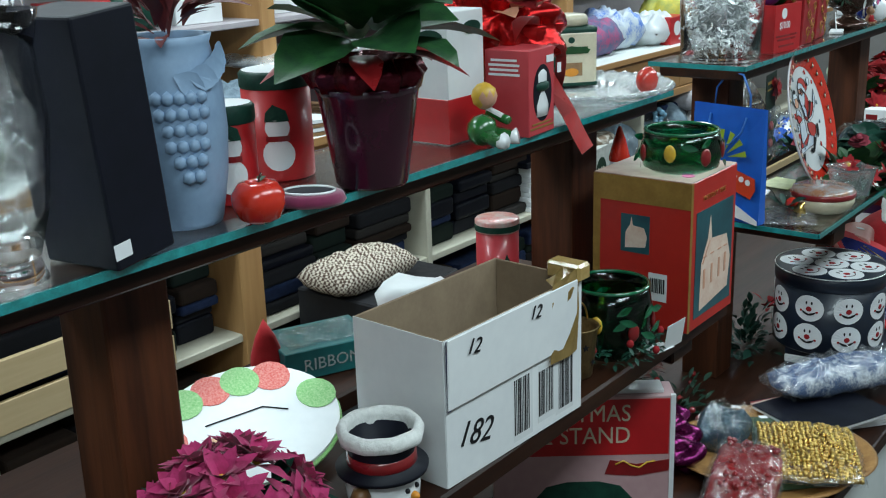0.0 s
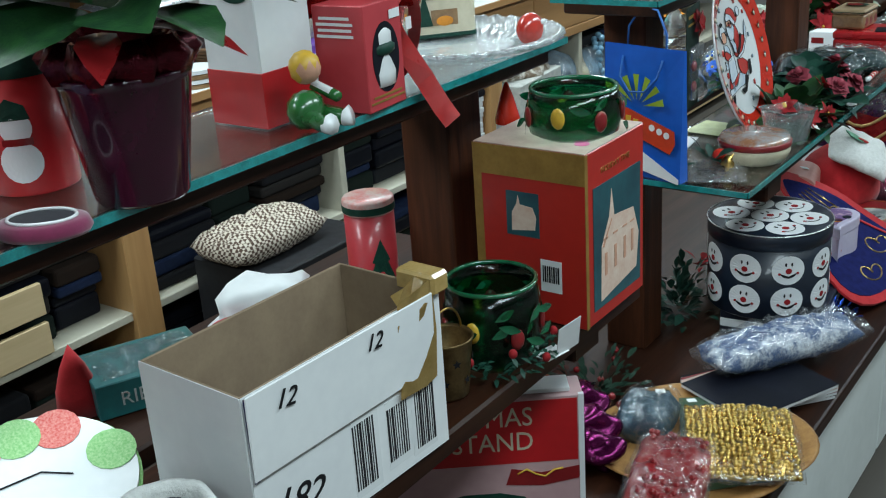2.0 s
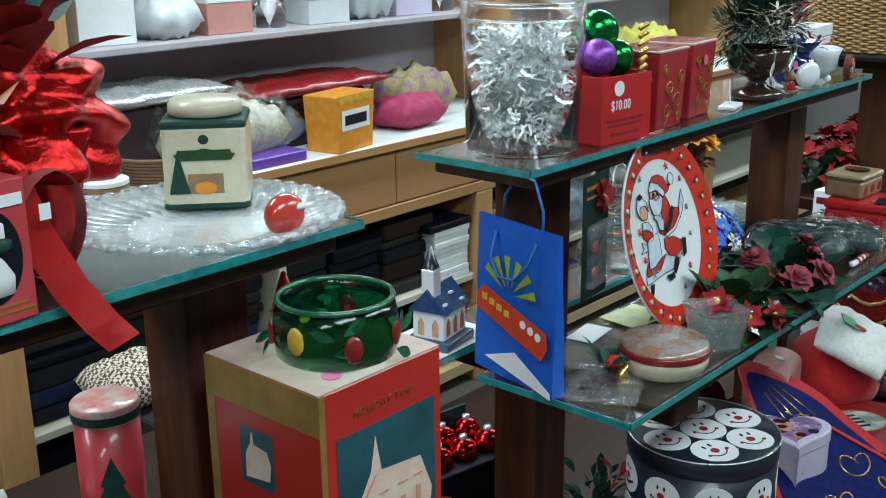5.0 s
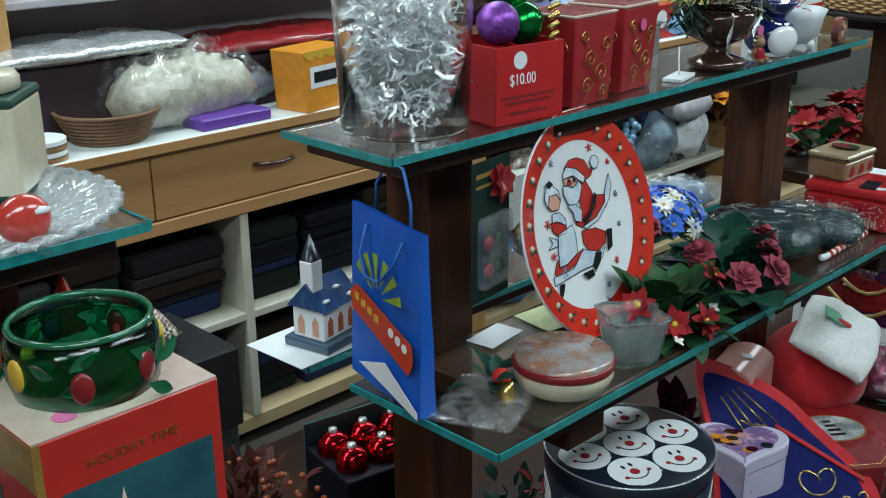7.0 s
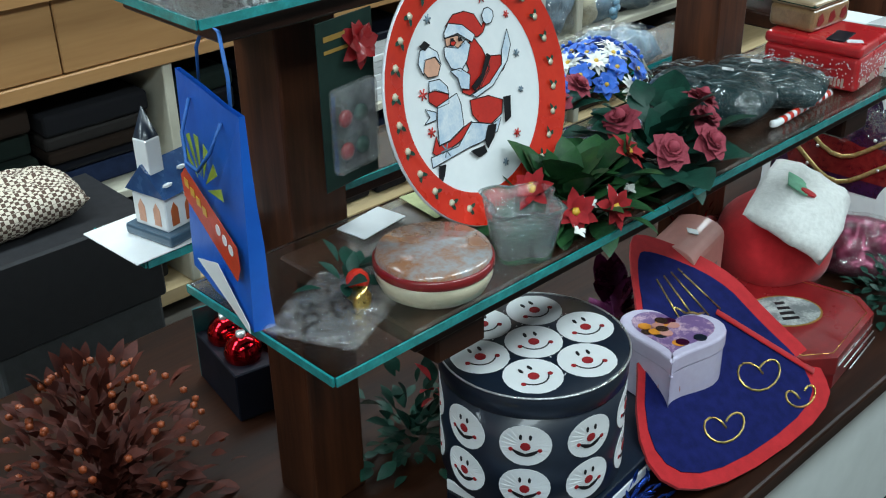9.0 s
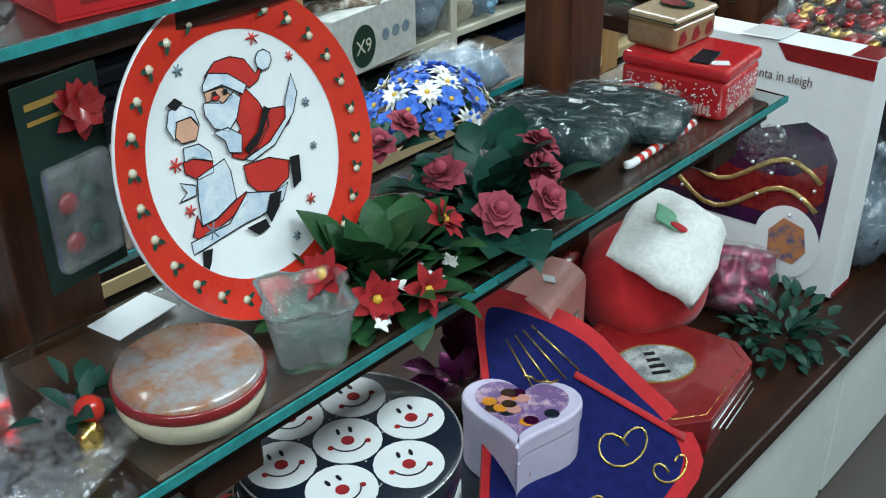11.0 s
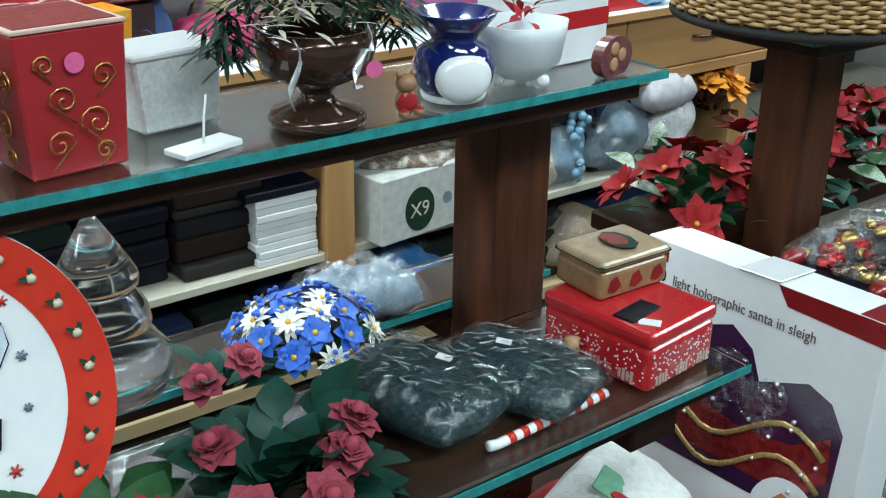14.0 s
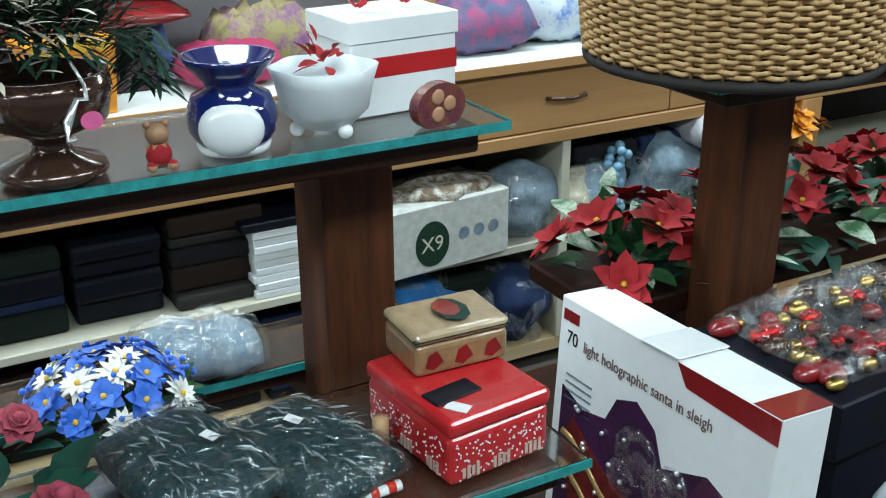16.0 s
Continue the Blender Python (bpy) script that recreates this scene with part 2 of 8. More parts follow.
def prism(pts, z0, z1, bm=None, bev=0.0):
    """A plate with the outline pts, from z0 to z1."""
    b = bmesh.new()
    lo = [b.verts.new((x, y, z0)) for x, y in pts]
    f = b.faces.new(lo)
    ret = bmesh.ops.extrude_face_region(b, geom=[f])
    for v in ret["geom"]:
        if isinstance(v, bmesh.types.BMVert):
            v.co.z = z1
    bmesh.ops.recalc_face_normals(b, faces=b.faces[:])
    if bev:
        bmesh.ops.bevel(b, geom=b.edges[:], offset=bev, segments=2, affect="EDGES", profile=0.5)
    return join(bm, b)


def ring2(rx, ry, n=40, ph=0.0):
    return [(rx * math.cos(ph + 2 * math.pi * i / n), ry * math.sin(ph + 2 * math.pi * i / n)) for i in range(n)]


def ball(r, at=(0, 0, 0), sc=(1, 1, 1), sub=2, rough=0.0, freq=20.0, bm=None):
    b = bmesh.new()
    bmesh.ops.create_icosphere(b, subdivisions=sub, radius=r)
    for v in b.verts:
        k = 1 + rough * (noise.noise(Vector((v.co.x, v.co.y, v.co.z)) * freq + Vector(at) * 31)) if rough else 1
        v.co = Vector((v.co.x * sc[0] * k + at[0], v.co.y * sc[1] * k + at[1], v.co.z * sc[2] * k + at[2]))
    for f in b.faces:
        f.smooth = True
    return join(bm, b)


def pillow(lx, ly, h, n=22, wr=0.12, seed=0.0, freq=14.0):
    """A stuffed bag lying flat: thick in the middle, pinched at its seams, with creases."""
    b = bmesh.new()
    grid = {}
    for s in (1, -1):
        for i in range(n + 1):
            for j in range(n + 1):
                u, v = 2 * i / n - 1, 2 * j / n - 1
                if s == -1 and (i in (0, n) or j in (0, n)):
                    grid[s, i, j] = grid[1, i, j]
                    continue
                fat = ((1 - u ** 4) * (1 - v ** 4)) ** 0.55
                pin = 1 - 0.07 * (abs(u * v))
                c = noise.noise(Vector((u * lx * freq + seed, v * ly * freq, s * 3 + seed)))
                c2 = noise.noise(Vector((u * lx * freq * 2.7, v * ly * freq * 2.7 + seed, s * 5)))
                z = s * fat * h * 0.5 * (1 + wr * 3 * c + wr * 1.6 * c2) + (0.06 * h * c if fat > 0 else 0.2 * h * c)
                grid[s, i, j] = b.verts.new((u * lx / 2 * pin, v * ly / 2 * pin, z + h * 0.5))
    for s in (1, -1):
        for i in range(n):
            for j in range(n):
                q = [grid[s, i, j], grid[s, i + 1, j], grid[s, i + 1, j + 1], grid[s, i, j + 1]]
                f = b.faces.new(q if s == 1 else q[::-1])
                f.smooth = True
    for v in b.verts:
        v.co.z = max(0.0, v.co.z)
    return b


def move(bm, m):
    bmesh.ops.transform(bm, matrix=m, verts=bm.verts[:])
    return bm


def part(name, bm, material, parent, label="", at=None, kind=""):
    """One mesh object under a thing or a part."""
    me = bpy.data.meshes.new(name)
    bm.to_mesh(me)
    bm.free()
    me.materials.append(material)
    ob = new(name, me)
    if parent is not None:
        ob.parent = parent
    if at is not None:
        ob.matrix_local = at
    return tagged(ob, label, kind=kind)


def thing(name, label, category, x, y, z, rz=0.0, group="", rx=0.0, ry=0.0, size=(1, 1, 1)):
    ob = new(name)
    ob.empty_display_size = 0.05
    ob.matrix_world = pose(x, y, z, rx, ry, rz) @ Matrix.Diagonal((*size, 1))
    return tagged(ob, label, category, group)


def setting(name, bm, material, label=""):
    ob = part(name, bm, material, None)
    return tagged(ob, label, kind="structure")


def words(s, size, material, parent, m, name="lettering", depth=0.0004, spacing=1.0, align="CENTER", shear=0.0, sx=1.0):
    cu = bpy.data.curves.new(name, "FONT")
    cu.body, cu.size, cu.extrude, cu.align_x, cu.space_character, cu.shear = s, size, depth, align, spacing, shear
    cu.resolution_u = 3
    tmp = bpy.data.objects.new(name, cu)
    me = bpy.data.meshes.new_from_object(tmp)
    bpy.data.objects.remove(tmp)
    me.materials.clear()
    me.materials.append(material)
    ob = new(name, me)
    ob.parent = parent
    ob.matrix_local = m @ Matrix.Diagonal((sx, 1, 1, 1))
    return ob


def face_x(x, y, z):
    """Drawing plane on a side that faces +x: right is +y, up is +z."""
    return Matrix.Translation((x, y, z)) @ Matrix(((0, 0, 1, 0), (1, 0, 0, 0), (0, 1, 0, 0), (0, 0, 0, 1)))


def face_ny(x, y, z):
    """Drawing plane on a side that faces -y: right is +x, up is +z."""
    return Matrix.Translation((x, y, z)) @ pose(0, 0, 0, 90, 0, 0)


def flat(pts, m, bm=None, t=0.0006):
    return join(bm, move(prism(pts, 0, t), m))


def rect(w, h, cx=0.0, cy=0.0):
    return [(cx - w / 2, cy - h / 2), (cx + w / 2, cy - h / 2), (cx + w / 2, cy + h / 2), (cx - w / 2, cy + h / 2)]


def disc(r, cx=0.0, cy=0.0, n=18, ry=None):
    return [(cx + a, cy + b) for a, b in ring2(r, ry or r, n)]


def leaf_into(b, at, yaw, pitch, ln, wd, curl=0.25, roll=0.0):
    """One pointed leaf with a keel, as 8 faces, into the bmesh b."""
    m = Matrix.Translation(at) @ Euler((0, 0, yaw)).to_matrix().to_4x4() @ Euler((0, -pitch, 0)).to_matrix().to_4x4() @ Euler((roll, 0, 0)).to_matrix().to_4x4()
    rows = []
    for s, w in ((0, 0.12), (0.3, 0.8), (0.55, 1.0), (0.8, 0.62), (1, 0.03)):
        z = -curl * ln * s * s
        rows.append([b.verts.new(m @ Vector((s * ln, -w * wd / 2, z + 0.12 * wd * w))), b.verts.new(m @ Vector((s * ln, 0, z))), b.verts.new(m @ Vector((s * ln, w * wd / 2, z + 0.12 * wd * w)))])
    for p, q in zip(rows, rows[1:]):
        for k in (0, 1):
            b.faces.new((p[k], q[k], q[k + 1], p[k + 1])).smooth = True


def leaves(n, spread, ln, wd, rnd, up=(0.1, 1.2), base=(0, 0, 0), flatten=1.0, curl=0.3):
    b = bmesh.new()
    for _ in range(n):
        a, e = rnd.uniform(0, 6.283), rnd.uniform(*up)
        d = rnd.uniform(0.15, 1.0)
        p = Vector((math.cos(a) * math.cos(e) * spread[0] * d, math.sin(a) * math.cos(e) * spread[1] * d, math.sin(e) * spread[2] * d)) + Vector(base)
        k = rnd.uniform(0.7, 1.2)
        leaf_into(b, p, a + rnd.uniform(-0.7, 0.7), e * flatten + rnd.uniform(-0.4, 0.4), ln * k, wd * k, curl, rnd.uniform(-0.5, 0.5))
    return b


def flower(rnd, n=6, ln=0.03, wd=0.016, layers=2, open_=0.5):
    b = bmesh.new()
    for k in range(layers):
        for i in range(n):
            a = 2 * math.pi * (i + 0.5 * k) / n + rnd.uniform(-0.15, 0.15)
            leaf_into(b, (0, 0, 0.002 * k), a, open_ + 0.35 * k + rnd.uniform(-0.15, 0.15), ln * (1 - 0.2 * k), wd, 0.3)
    return b



def bloom(name, eye, eye_mat, petal_mat, parent, m, rnd, n, ln, wd, layers, open_):
    """A flower head whose petals are parts of their own round its eye."""
    f = part(name, eye, eye_mat, parent, at=m)
    for k in range(layers):
        b = bmesh.new()
        leaf_into(b, (0, 0, 0), 0, 0, ln * (1 - 0.2 * k), wd, 0.3)
        first = None
        for i in range(n):
            at = Matrix.Translation((0, 0, 0.002 * k)) @ Euler((0, 0, 2 * math.pi * (i + 0.5 * k) / n + rnd.uniform(-0.15, 0.15))).to_matrix().to_4x4() @ Euler((0, -(open_ + 0.35 * k + rnd.uniform(-0.15, 0.15)), 0)).to_matrix().to_4x4()
            if first is None:
                first = part("petal", b, petal_mat, f, at=at)
            else:
                ob = new("petal", first.data)
                ob.parent = f
                ob.matrix_local = at
    return f


# ---- room ----
X0, X1, Y0, Y1, H = -2.9, 2.2, -1.6, 8.0, 2.75
setting("floor", box(X0 - 0.1, X1 + 0.1, Y0 - 0.1, Y1 + 0.1, -0.08, 0), FLOOR_M, "dark worn vinyl shop floor")
setting("ceiling", box(X0 - 0.1, X1 + 0.1, Y0 - 0.1, Y1 + 0.1, H, H + 0.08), CEIL_M, "off-white tiled shop ceiling")
setting("wall_west", box(X0 - 0.1, X0, Y0, Y1, 0, H), WALL_M, "plain painted wall behind the counter")
setting("wall_east", box(X1, X1 + 0.1, Y0, Y1, 0, H), WALL_M, "plain painted shop wall")
setting("wall_north", box(X0 - 0.1, X1 + 0.1, Y1, Y1 + 0.1, 0, H), WALL_M, "plain painted shop wall")
setting("wall_south", box(X0 - 0.1, X1 + 0.1, Y0 - 0.1, Y0, 0, H), WALL_M, "plain painted shop wall")
TROFFER = mat("troffer_white", (0.8, 0.8, 0.8), 0.4)
for lx, ly in LAMPS:
    t = thing("ceiling_light", "white fluorescent ceiling fitting", "ceiling light", lx, ly, 2.69, group="ceiling lights")
    b = box(-0.29, 0.29, -0.64, 0.64, 0.0, 0.06, 0.006)
    part("housing", b, TROFFER, t)

# ---- display island ----
island = thing("display_island", "long low display table, dark wood top, white panelled sides", "display table", -1.05, 2.3, 0)
isl = lambda *a, **k: move(box(*a, **k), Matrix.Translation((1.05, -2.3, 0)))
part("tabletop", isl(-1.6, -0.57, 0.1, 4.75, 0.455, 0.49, 0.006, 2), WOOD_H, island, "dark stained plank top")
for y0 in (0.15, 1.05, 1.95, 2.85, 3.64):
    y1 = min({0.15: 1.05, 1.05: 1.95, 1.95: 2.85, 2.85: 3.64, 3.64: 4.7}[y0], 4.7)
    part("side_panel", isl(-0.64, -0.61, y0 + 0.006, y1 - 0.006, 0.06, 0.455, 0.004), PANEL, island, "white painted panel")
part("body", isl(-1.55, -0.645, 0.16, 4.69, 0.05, 0.454), PANEL, island)
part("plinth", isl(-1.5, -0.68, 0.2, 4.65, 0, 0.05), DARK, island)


def shelf_unit(name, posts, y0, y1, label, low, mids):
    u = thing(name, label, "shelf unit", -1.035, (y0 + y1) / 2, 0.49)
    o = Matrix.Translation((1.035, -(y0 + y1) / 2, -0.49))
    bx = lambda *a, **k: move(box(*a, **k), o)
    for p in posts:
        part("post", bx(-1.08, -0.99, p - 0.045, p + 0.045, 0.49, 1.237, 0.004, 2), WOOD_V, u, "dark stained wooden post")
    part("rail", bx(-1.1, -0.905, y0 + 0.03, y1 - 0.03, 1.238, 1.262, 0.003), WOOD_H, u, "dark stained board under the glass")
    g = part("glass_top", bx(-1.11, -0.892, y0, y1, 1.2635, 1.273, 0.001), GLASS, u, "clear glass shelf with teal edges")
    g.visible_shadow = False
    part("front_edge", bx(-0.8915, -0.8885, y0, y1, 1.2632, 1.2733), EDGE, g)
    part("end_edge", bx(-1.11, -0.892, y0 - 0.003, y0 - 0.0005, 1.2632, 1.2733), EDGE, g)
    part("end_edge", bx(-1.11, -0.892, y1 + 0.0005, y1 + 0.003, 1.2632, 1.2733), EDGE, g)
    for (xa, xb, z, wood) in mids:
        for p in posts:
            part("arm", bx(min(-0.985 if xb > -0.9 else xb, xb - 0.02) if xb < -0.9 else -0.988, xb - 0.02, p - 0.04, p + 0.04, z - 0.075, z - 0.036, 0.004) if xb > -0.9 else bx(xa + 0.02, -1.082, p - 0.04, p + 0.04, z - 0.075, z - 0.036, 0.004), WOOD_H, u)
        if wood:
            part("shelf_board", bx(xa, xb, y0, y1, z - 0.035, z - 0.001, 0.004), WOOD_H, u, "dark stained shelf board")
            continue
        part("shelf_board", bx(xa + 0.012, xb - 0.012, y0 + 0.12, y1 - 0.03, z - 0.036, z - 0.012, 0.003), WOOD_H, u, "dark stained board under the glass")
        g = part("glass_shelf", bx(xa, xb, y0, y1, z - 0.0105, z - 0.001, 0.001), GLASS, u, "clear glass shelf with teal edges")
        g.visible_shadow = False
        part("front_edge", bx(xb + 0.0005, xb + 0.0035, y0, y1, z - 0.011, z - 0.0007), EDGE, g)
        part("end_edge", bx(xa, xb, y0 - 0.0035, y0 - 0.0005, z - 0.011, z - 0.0007), EDGE, g)
    return u


GZ, LZ, MZ, TZ = 1.2735, 0.892, 0.941, 0.491
shelf_unit("shelf_unit", (0.70, 1.69), 0.25, 1.835, "dark wooden stand with a glass top shelf and plank shelf", 0, [(-0.986, -0.765, LZ, True), (-1.3, -1.084, LZ, True)])
shelf_unit("shelf_unit", (2.365, 3.29), 2.165, 3.43, "dark wooden stand with two tiers of glass shelves", 0, [(-0.986, -0.715, MZ, False), (-1.21, -1.012 - 0.07, 0.935, False)])
shelf_unit("shelf_unit", (3.925, 4.6), 3.73, 4.75, "dark wooden stand carrying a wicker basket", 0, [(-1.3, -1.084, LZ, True)])

# ---- wall counter with drawers ----
counter = thing("counter", "long oak wall counter with drawers over open cream shelves", "counter", -2.6, 3.0, 0)
cb = lambda *a, **k: move(box(*a, **k), Matrix.Translation((2.6, -3.0, 0)))
part("worktop", cb(-2.88, -2.33, -0.6, 7.0, 0.925, 0.95, 0.004), PANEL, counter, "pale laminate worktop")
part("worktop_edge", cb(-2.329, -2.322, -0.6, 7.0, 0.926, 0.949), OAK_H, counter)
for i in range(-4, 6):
    y = 2.66 + 0.75 * i
    if y < -0.6 or y > 6.3:
        continue
    d = part("drawer", cb(-2.37, -2.35, y + 0.002, y + 0.748, 0.745, 0.92, 0.003), OAK_H, counter, "oak drawer front")
    part("handle", sweep([Vector((0.25 - 0.0, y + 0.31 - 3.0, 0.835)), Vector((0.275, y + 0.325 - 3.0, 0.837)), Vector((0.278, y + 0.375 - 3.0, 0.833)), Vector((0.275, y + 0.425 - 3.0, 0.837)), Vector((0.25, y + 0.44 - 3.0, 0.835))], 0.006, 8), BRONZE, d, "dark metal bow handle")
part("rail", cb(-2.39, -2.345, -0.6, 7.0, 0.705, 0.742, 0.003), OAK_H, counter)
# near-black back: the shade deep in the open shelves is put into its colour
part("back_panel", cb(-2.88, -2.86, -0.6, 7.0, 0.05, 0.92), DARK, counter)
part("bottom", cb(-2.86, -2.36, -0.6, 7.0, 0.04, 0.08), PINE, counter)
part("shelf", cb(-2.86, -2.36, -0.6, 7.0, 0.385, 0.41, 0.003), CREAM, counter, "cream painted shelf")
for y in (0.3, 2.07, 3.85, 5.5):
    part("upright", cb(-2.86, -2.345, y - 0.045, y + 0.045, 0, 0.704, 0.003), OAK_V, counter, "oak upright")
for y in (1.2, 2.93, 4.55):
    part("divider", cb(-2.86, -2.355, y - 0.014, y + 0.014, 0.081, 0.704, 0.003), CREAM, counter, "cream painted divider")
hutch = thing("hutch", "wall shelving with grey back board standing on the counter", "wall shelf", -2.7, 3.0, 0.951)
hb = lambda *a, **k: move(box(*a, **k), Matrix.Translation((2.7, -3.0, -0.951)))
part("back_board", hb(-2.88, -2.865, -0.6, 7.0, 0.951, 2.2), GREYWALL, hutch)
for z in (1.3, 1.66, 2.0):
    part("shelf", hb(-2.865, -2.55, -0.6, 7.0, z - 0.02, z, 0.003), GREYWALL if z < 1.5 else OAK_H, hutch)
for y in (0.6, 2.4, 4.2, 6.0):
    part("upright", hb(-2.865, -2.54, y - 0.03, y + 0.03, 0.952, 2.2, 0.003), OAK_V, hutch, "oak upright")

# ---- things on the low plank shelf ----
R = random.Random(7)


def carton():
    t = thing("open_carton", "open white cardboard carton marked 182 with brown tape", "carton", -0.842, 1.1343, LZ, -2.8, size=(0.967, 0.955, 0.967))
    w, d, h, k = 0.08, 0.16, 0.21, 0.004
    part("bottom", box(-w, w, -d, d, 0, k), CARD, t)
    for nm, a in (("side", (w - k, w, -d, d)), ("side", (-w, -w + k, -d, d)), ("end", (-w + k, w - k, -d, -d + k)), ("end", (-w + k, w - k, d - k, d))):
        s = part(nm, box(*a, k, h, 0.001), CARD, t)
    for a in ((w, w + 0.0012, -d, d), (-w, w, -d - 0.0012, -d)):
        part("white_facing", box(*a, 0.0, h), WHITE, t, "white printed outside")
    fl = part("flap", box(w + 0.0014, w + 0.004, -d, d - 0.02, 0.115, h + 0.004, 0.001), WHITE, t, "white flap folded down outside")
    fl.rotation_euler = (0, 0.02, 0)
    part("navy_edge", box(w + 0.0045, w + 0.0052, -d, -d + 0.007, 0.112, h), NAVYF, t, "dark blue printed strip")
    words("182", 0.05, BLACK, t, face_x(w + 0.0018, -0.105, 0.045) @ pose(0, 0, 0, 0, 0, -12), shear=0.3)
    words("12", 0.03, BLACK, t, face_x(w + 0.0095, -0.11, 0.18) @ pose(0, 0, 0, 0, 0, -10), shear=0.3)
    words("12", 0.028, BLACK, t, face_x(w + 0.0095, 0.03, 0.185) @ pose(0, 0, 0, 0, 0, -6), shear=0.3)
    b = None
    for y, hh in ((-0.01, 0.085), (0.05, 0.07), (0.1, 0.085)):
        for i in range(9):
            ww = R.choice((0.0014, 0.0022, 0.0034))
            b = flat(rect(ww, hh), face_x(w + 0.0014, y + i * 0.0042, 0.06), b)
    part("barcode", b, BLACK, t, "black barcode bars", kind="stuff")
    b = None
    for y, hh in ((0.01, 0.105), (0.07, 0.09), (0.115, 0.1)):
        b = flat(rect(0.046, hh), face_x(w + 0.0012, y, 0.06), b, 0.0003)
    part("label", b, WHITEG, t, "glossy white shipping label")
    tp = bmesh.new()
    pr = [(w + 0.006, d - 0.055, 0.1), (w + 0.007, d - 0.05, 0.16), (w + 0.008, d - 0.052, 0.2), (w + 0.004, d - 0.045, 0.222), (w - 0.02, d - 0.03, 0.224)]
    rows = [[tp.verts.new((x + R.uniform(-0.002, 0.002), y + s * 0.034, z + R.uniform(-0.004, 0.004) + s * 0.004)) for s in (-1, -0.3, 0.4, 1)] for x, y, z in pr]
    for p, q in zip(rows, rows[1:]):
        for i in range(3):
            tp.faces.new((p[i], p[i + 1], q[i + 1], q[i]))
    bmesh.ops.solidify(tp, geom=tp.faces[:], thickness=0.0012)
    part("tape", tp, TAPE, t, "loose crumpled brown packing tape")
    part("tape", box(w - 0.05, w + 0.01, d - 0.02, d + 0.012, 0.205, 0.232, 0.004), TAPE, t, "loose crumpled brown packing tape")
    part("blue_bundle", ball(0.05, (0.01, 0.02, 0.055), (0.9, 1.9, 0.9), 3, 0.4, 18), NAVYF, t, "dark blue cloth inside")


carton()


def picture_box():
    t = thing("light_up_church_box", "red and gold card box with a porcelain church picture", "gift box", -0.842, 1.718, LZ)
    w, d, h = 0.0925, 0.092, 0.265
    part("body", box(-w, w, -d, d, 0, h, 0.0015), ORANGERED, t)
    part("lid_panel", box(-w + 0.001, w - 0.001, -d + 0.001, d - 0.001, h, h + 0.0015), BEIGE, t, "plain buff top flap")
    b = flat(rect(0.185, 0.045), face_ny(0, -d - 0.0002, h - 0.0225))
    b = flat(rect(0.014, 0.22), face_ny(-w + 0.007, -d - 0.0002, 0.11), b)
    b = flat(rect(0.008, 0.265), face_x(w - 0.0002, -d + 0.004, h / 2), b)
    part("gold_border", b, GOLD, t, "dull gold printed border")
    teal = mat("night_sky_print", (0.01, 0.055, 0.075), 0.35, (0.02, 0.11, 0.13), 12, coat=0.3)
    part("picture", flat(rect(0.15, 0.19, 0.005, 0.115), face_x(w + 0.0002, 0, 0)), teal, t, "dark teal picture of a white church")
    part("small_picture", flat(rect(0.055, 0.068, 0.0, 0.165), face_ny(-0.01, -d - 0.0002, 0)), teal, t)
    glow = mat("porcelain_print", (0.68, 0.46, 0.36), 0.4, (0.8, 0.66, 0.55), 30)
    ch = [(-0.055, 0.03), (0.06, 0.045), (0.068, 0.1), (0.05, 0.145), (-0.012, 0.152), (-0.02, 0.195), (-0.028, 0.155), (-0.052, 0.115)]
    part("church_print", flat(ch, face_x(w + 0.001, 0.005, 0.0)), glow, t, "pale porcelain church print")
    b = flat([(x * 0.34 - 0.01, y * 0.34 + 0.128) for x, y in ch], face_ny(0, -d - 0.001, 0))
    part("church_print", b, glow, t, "pale porcelain church print")
    b = None
    for i, x in enumerate((-0.04, -0.01, 0.02, 0.045)):
        b = flat(rect(0.007, 0.035, x, 0.085 + 0.003 * i), face_x(w + 0.0018, 0.005, 0), b)
        b = flat(rect(0.014, 0.0025, x, 0.125), face_x(w + 0.0018, 0.005, 0), b)
    b = flat([(-0.05, 0.115), (-0.022, 0.15), (-0.02, 0.15), (-0.046, 0.113)], face_x(w + 0.0018, 0.005, 0), b)
    part("window_print", b, SKIN, t)
    part("price_sticker", flat(rect(0.035, 0.05, 0.035, 0.075), face_ny(0, -d - 0.0002, 0)), WHITE, t, "white barcode label")
    b = None
    for i in range(8):
        b = flat(rect(0.0016 + 0.001 * (i % 2), 0.026, 0.022 + i * 0.0036, 0.078), face_ny(0, -d - 0.001, 0), b)
    part("barcode", b, BLACK, t, kind="stuff")
    words("HOLIDAY TIME", 0.0125, GOLDM, t, face_x(w + 0.0004, 0.0, 0.226), spacing=1.1)
    part("sticker", flat(disc(0.011), pose(w - 0.028, -d + 0.045, h + 0.0016)), PINKTAG, t, "round neon pink price sticker")


picture_box()


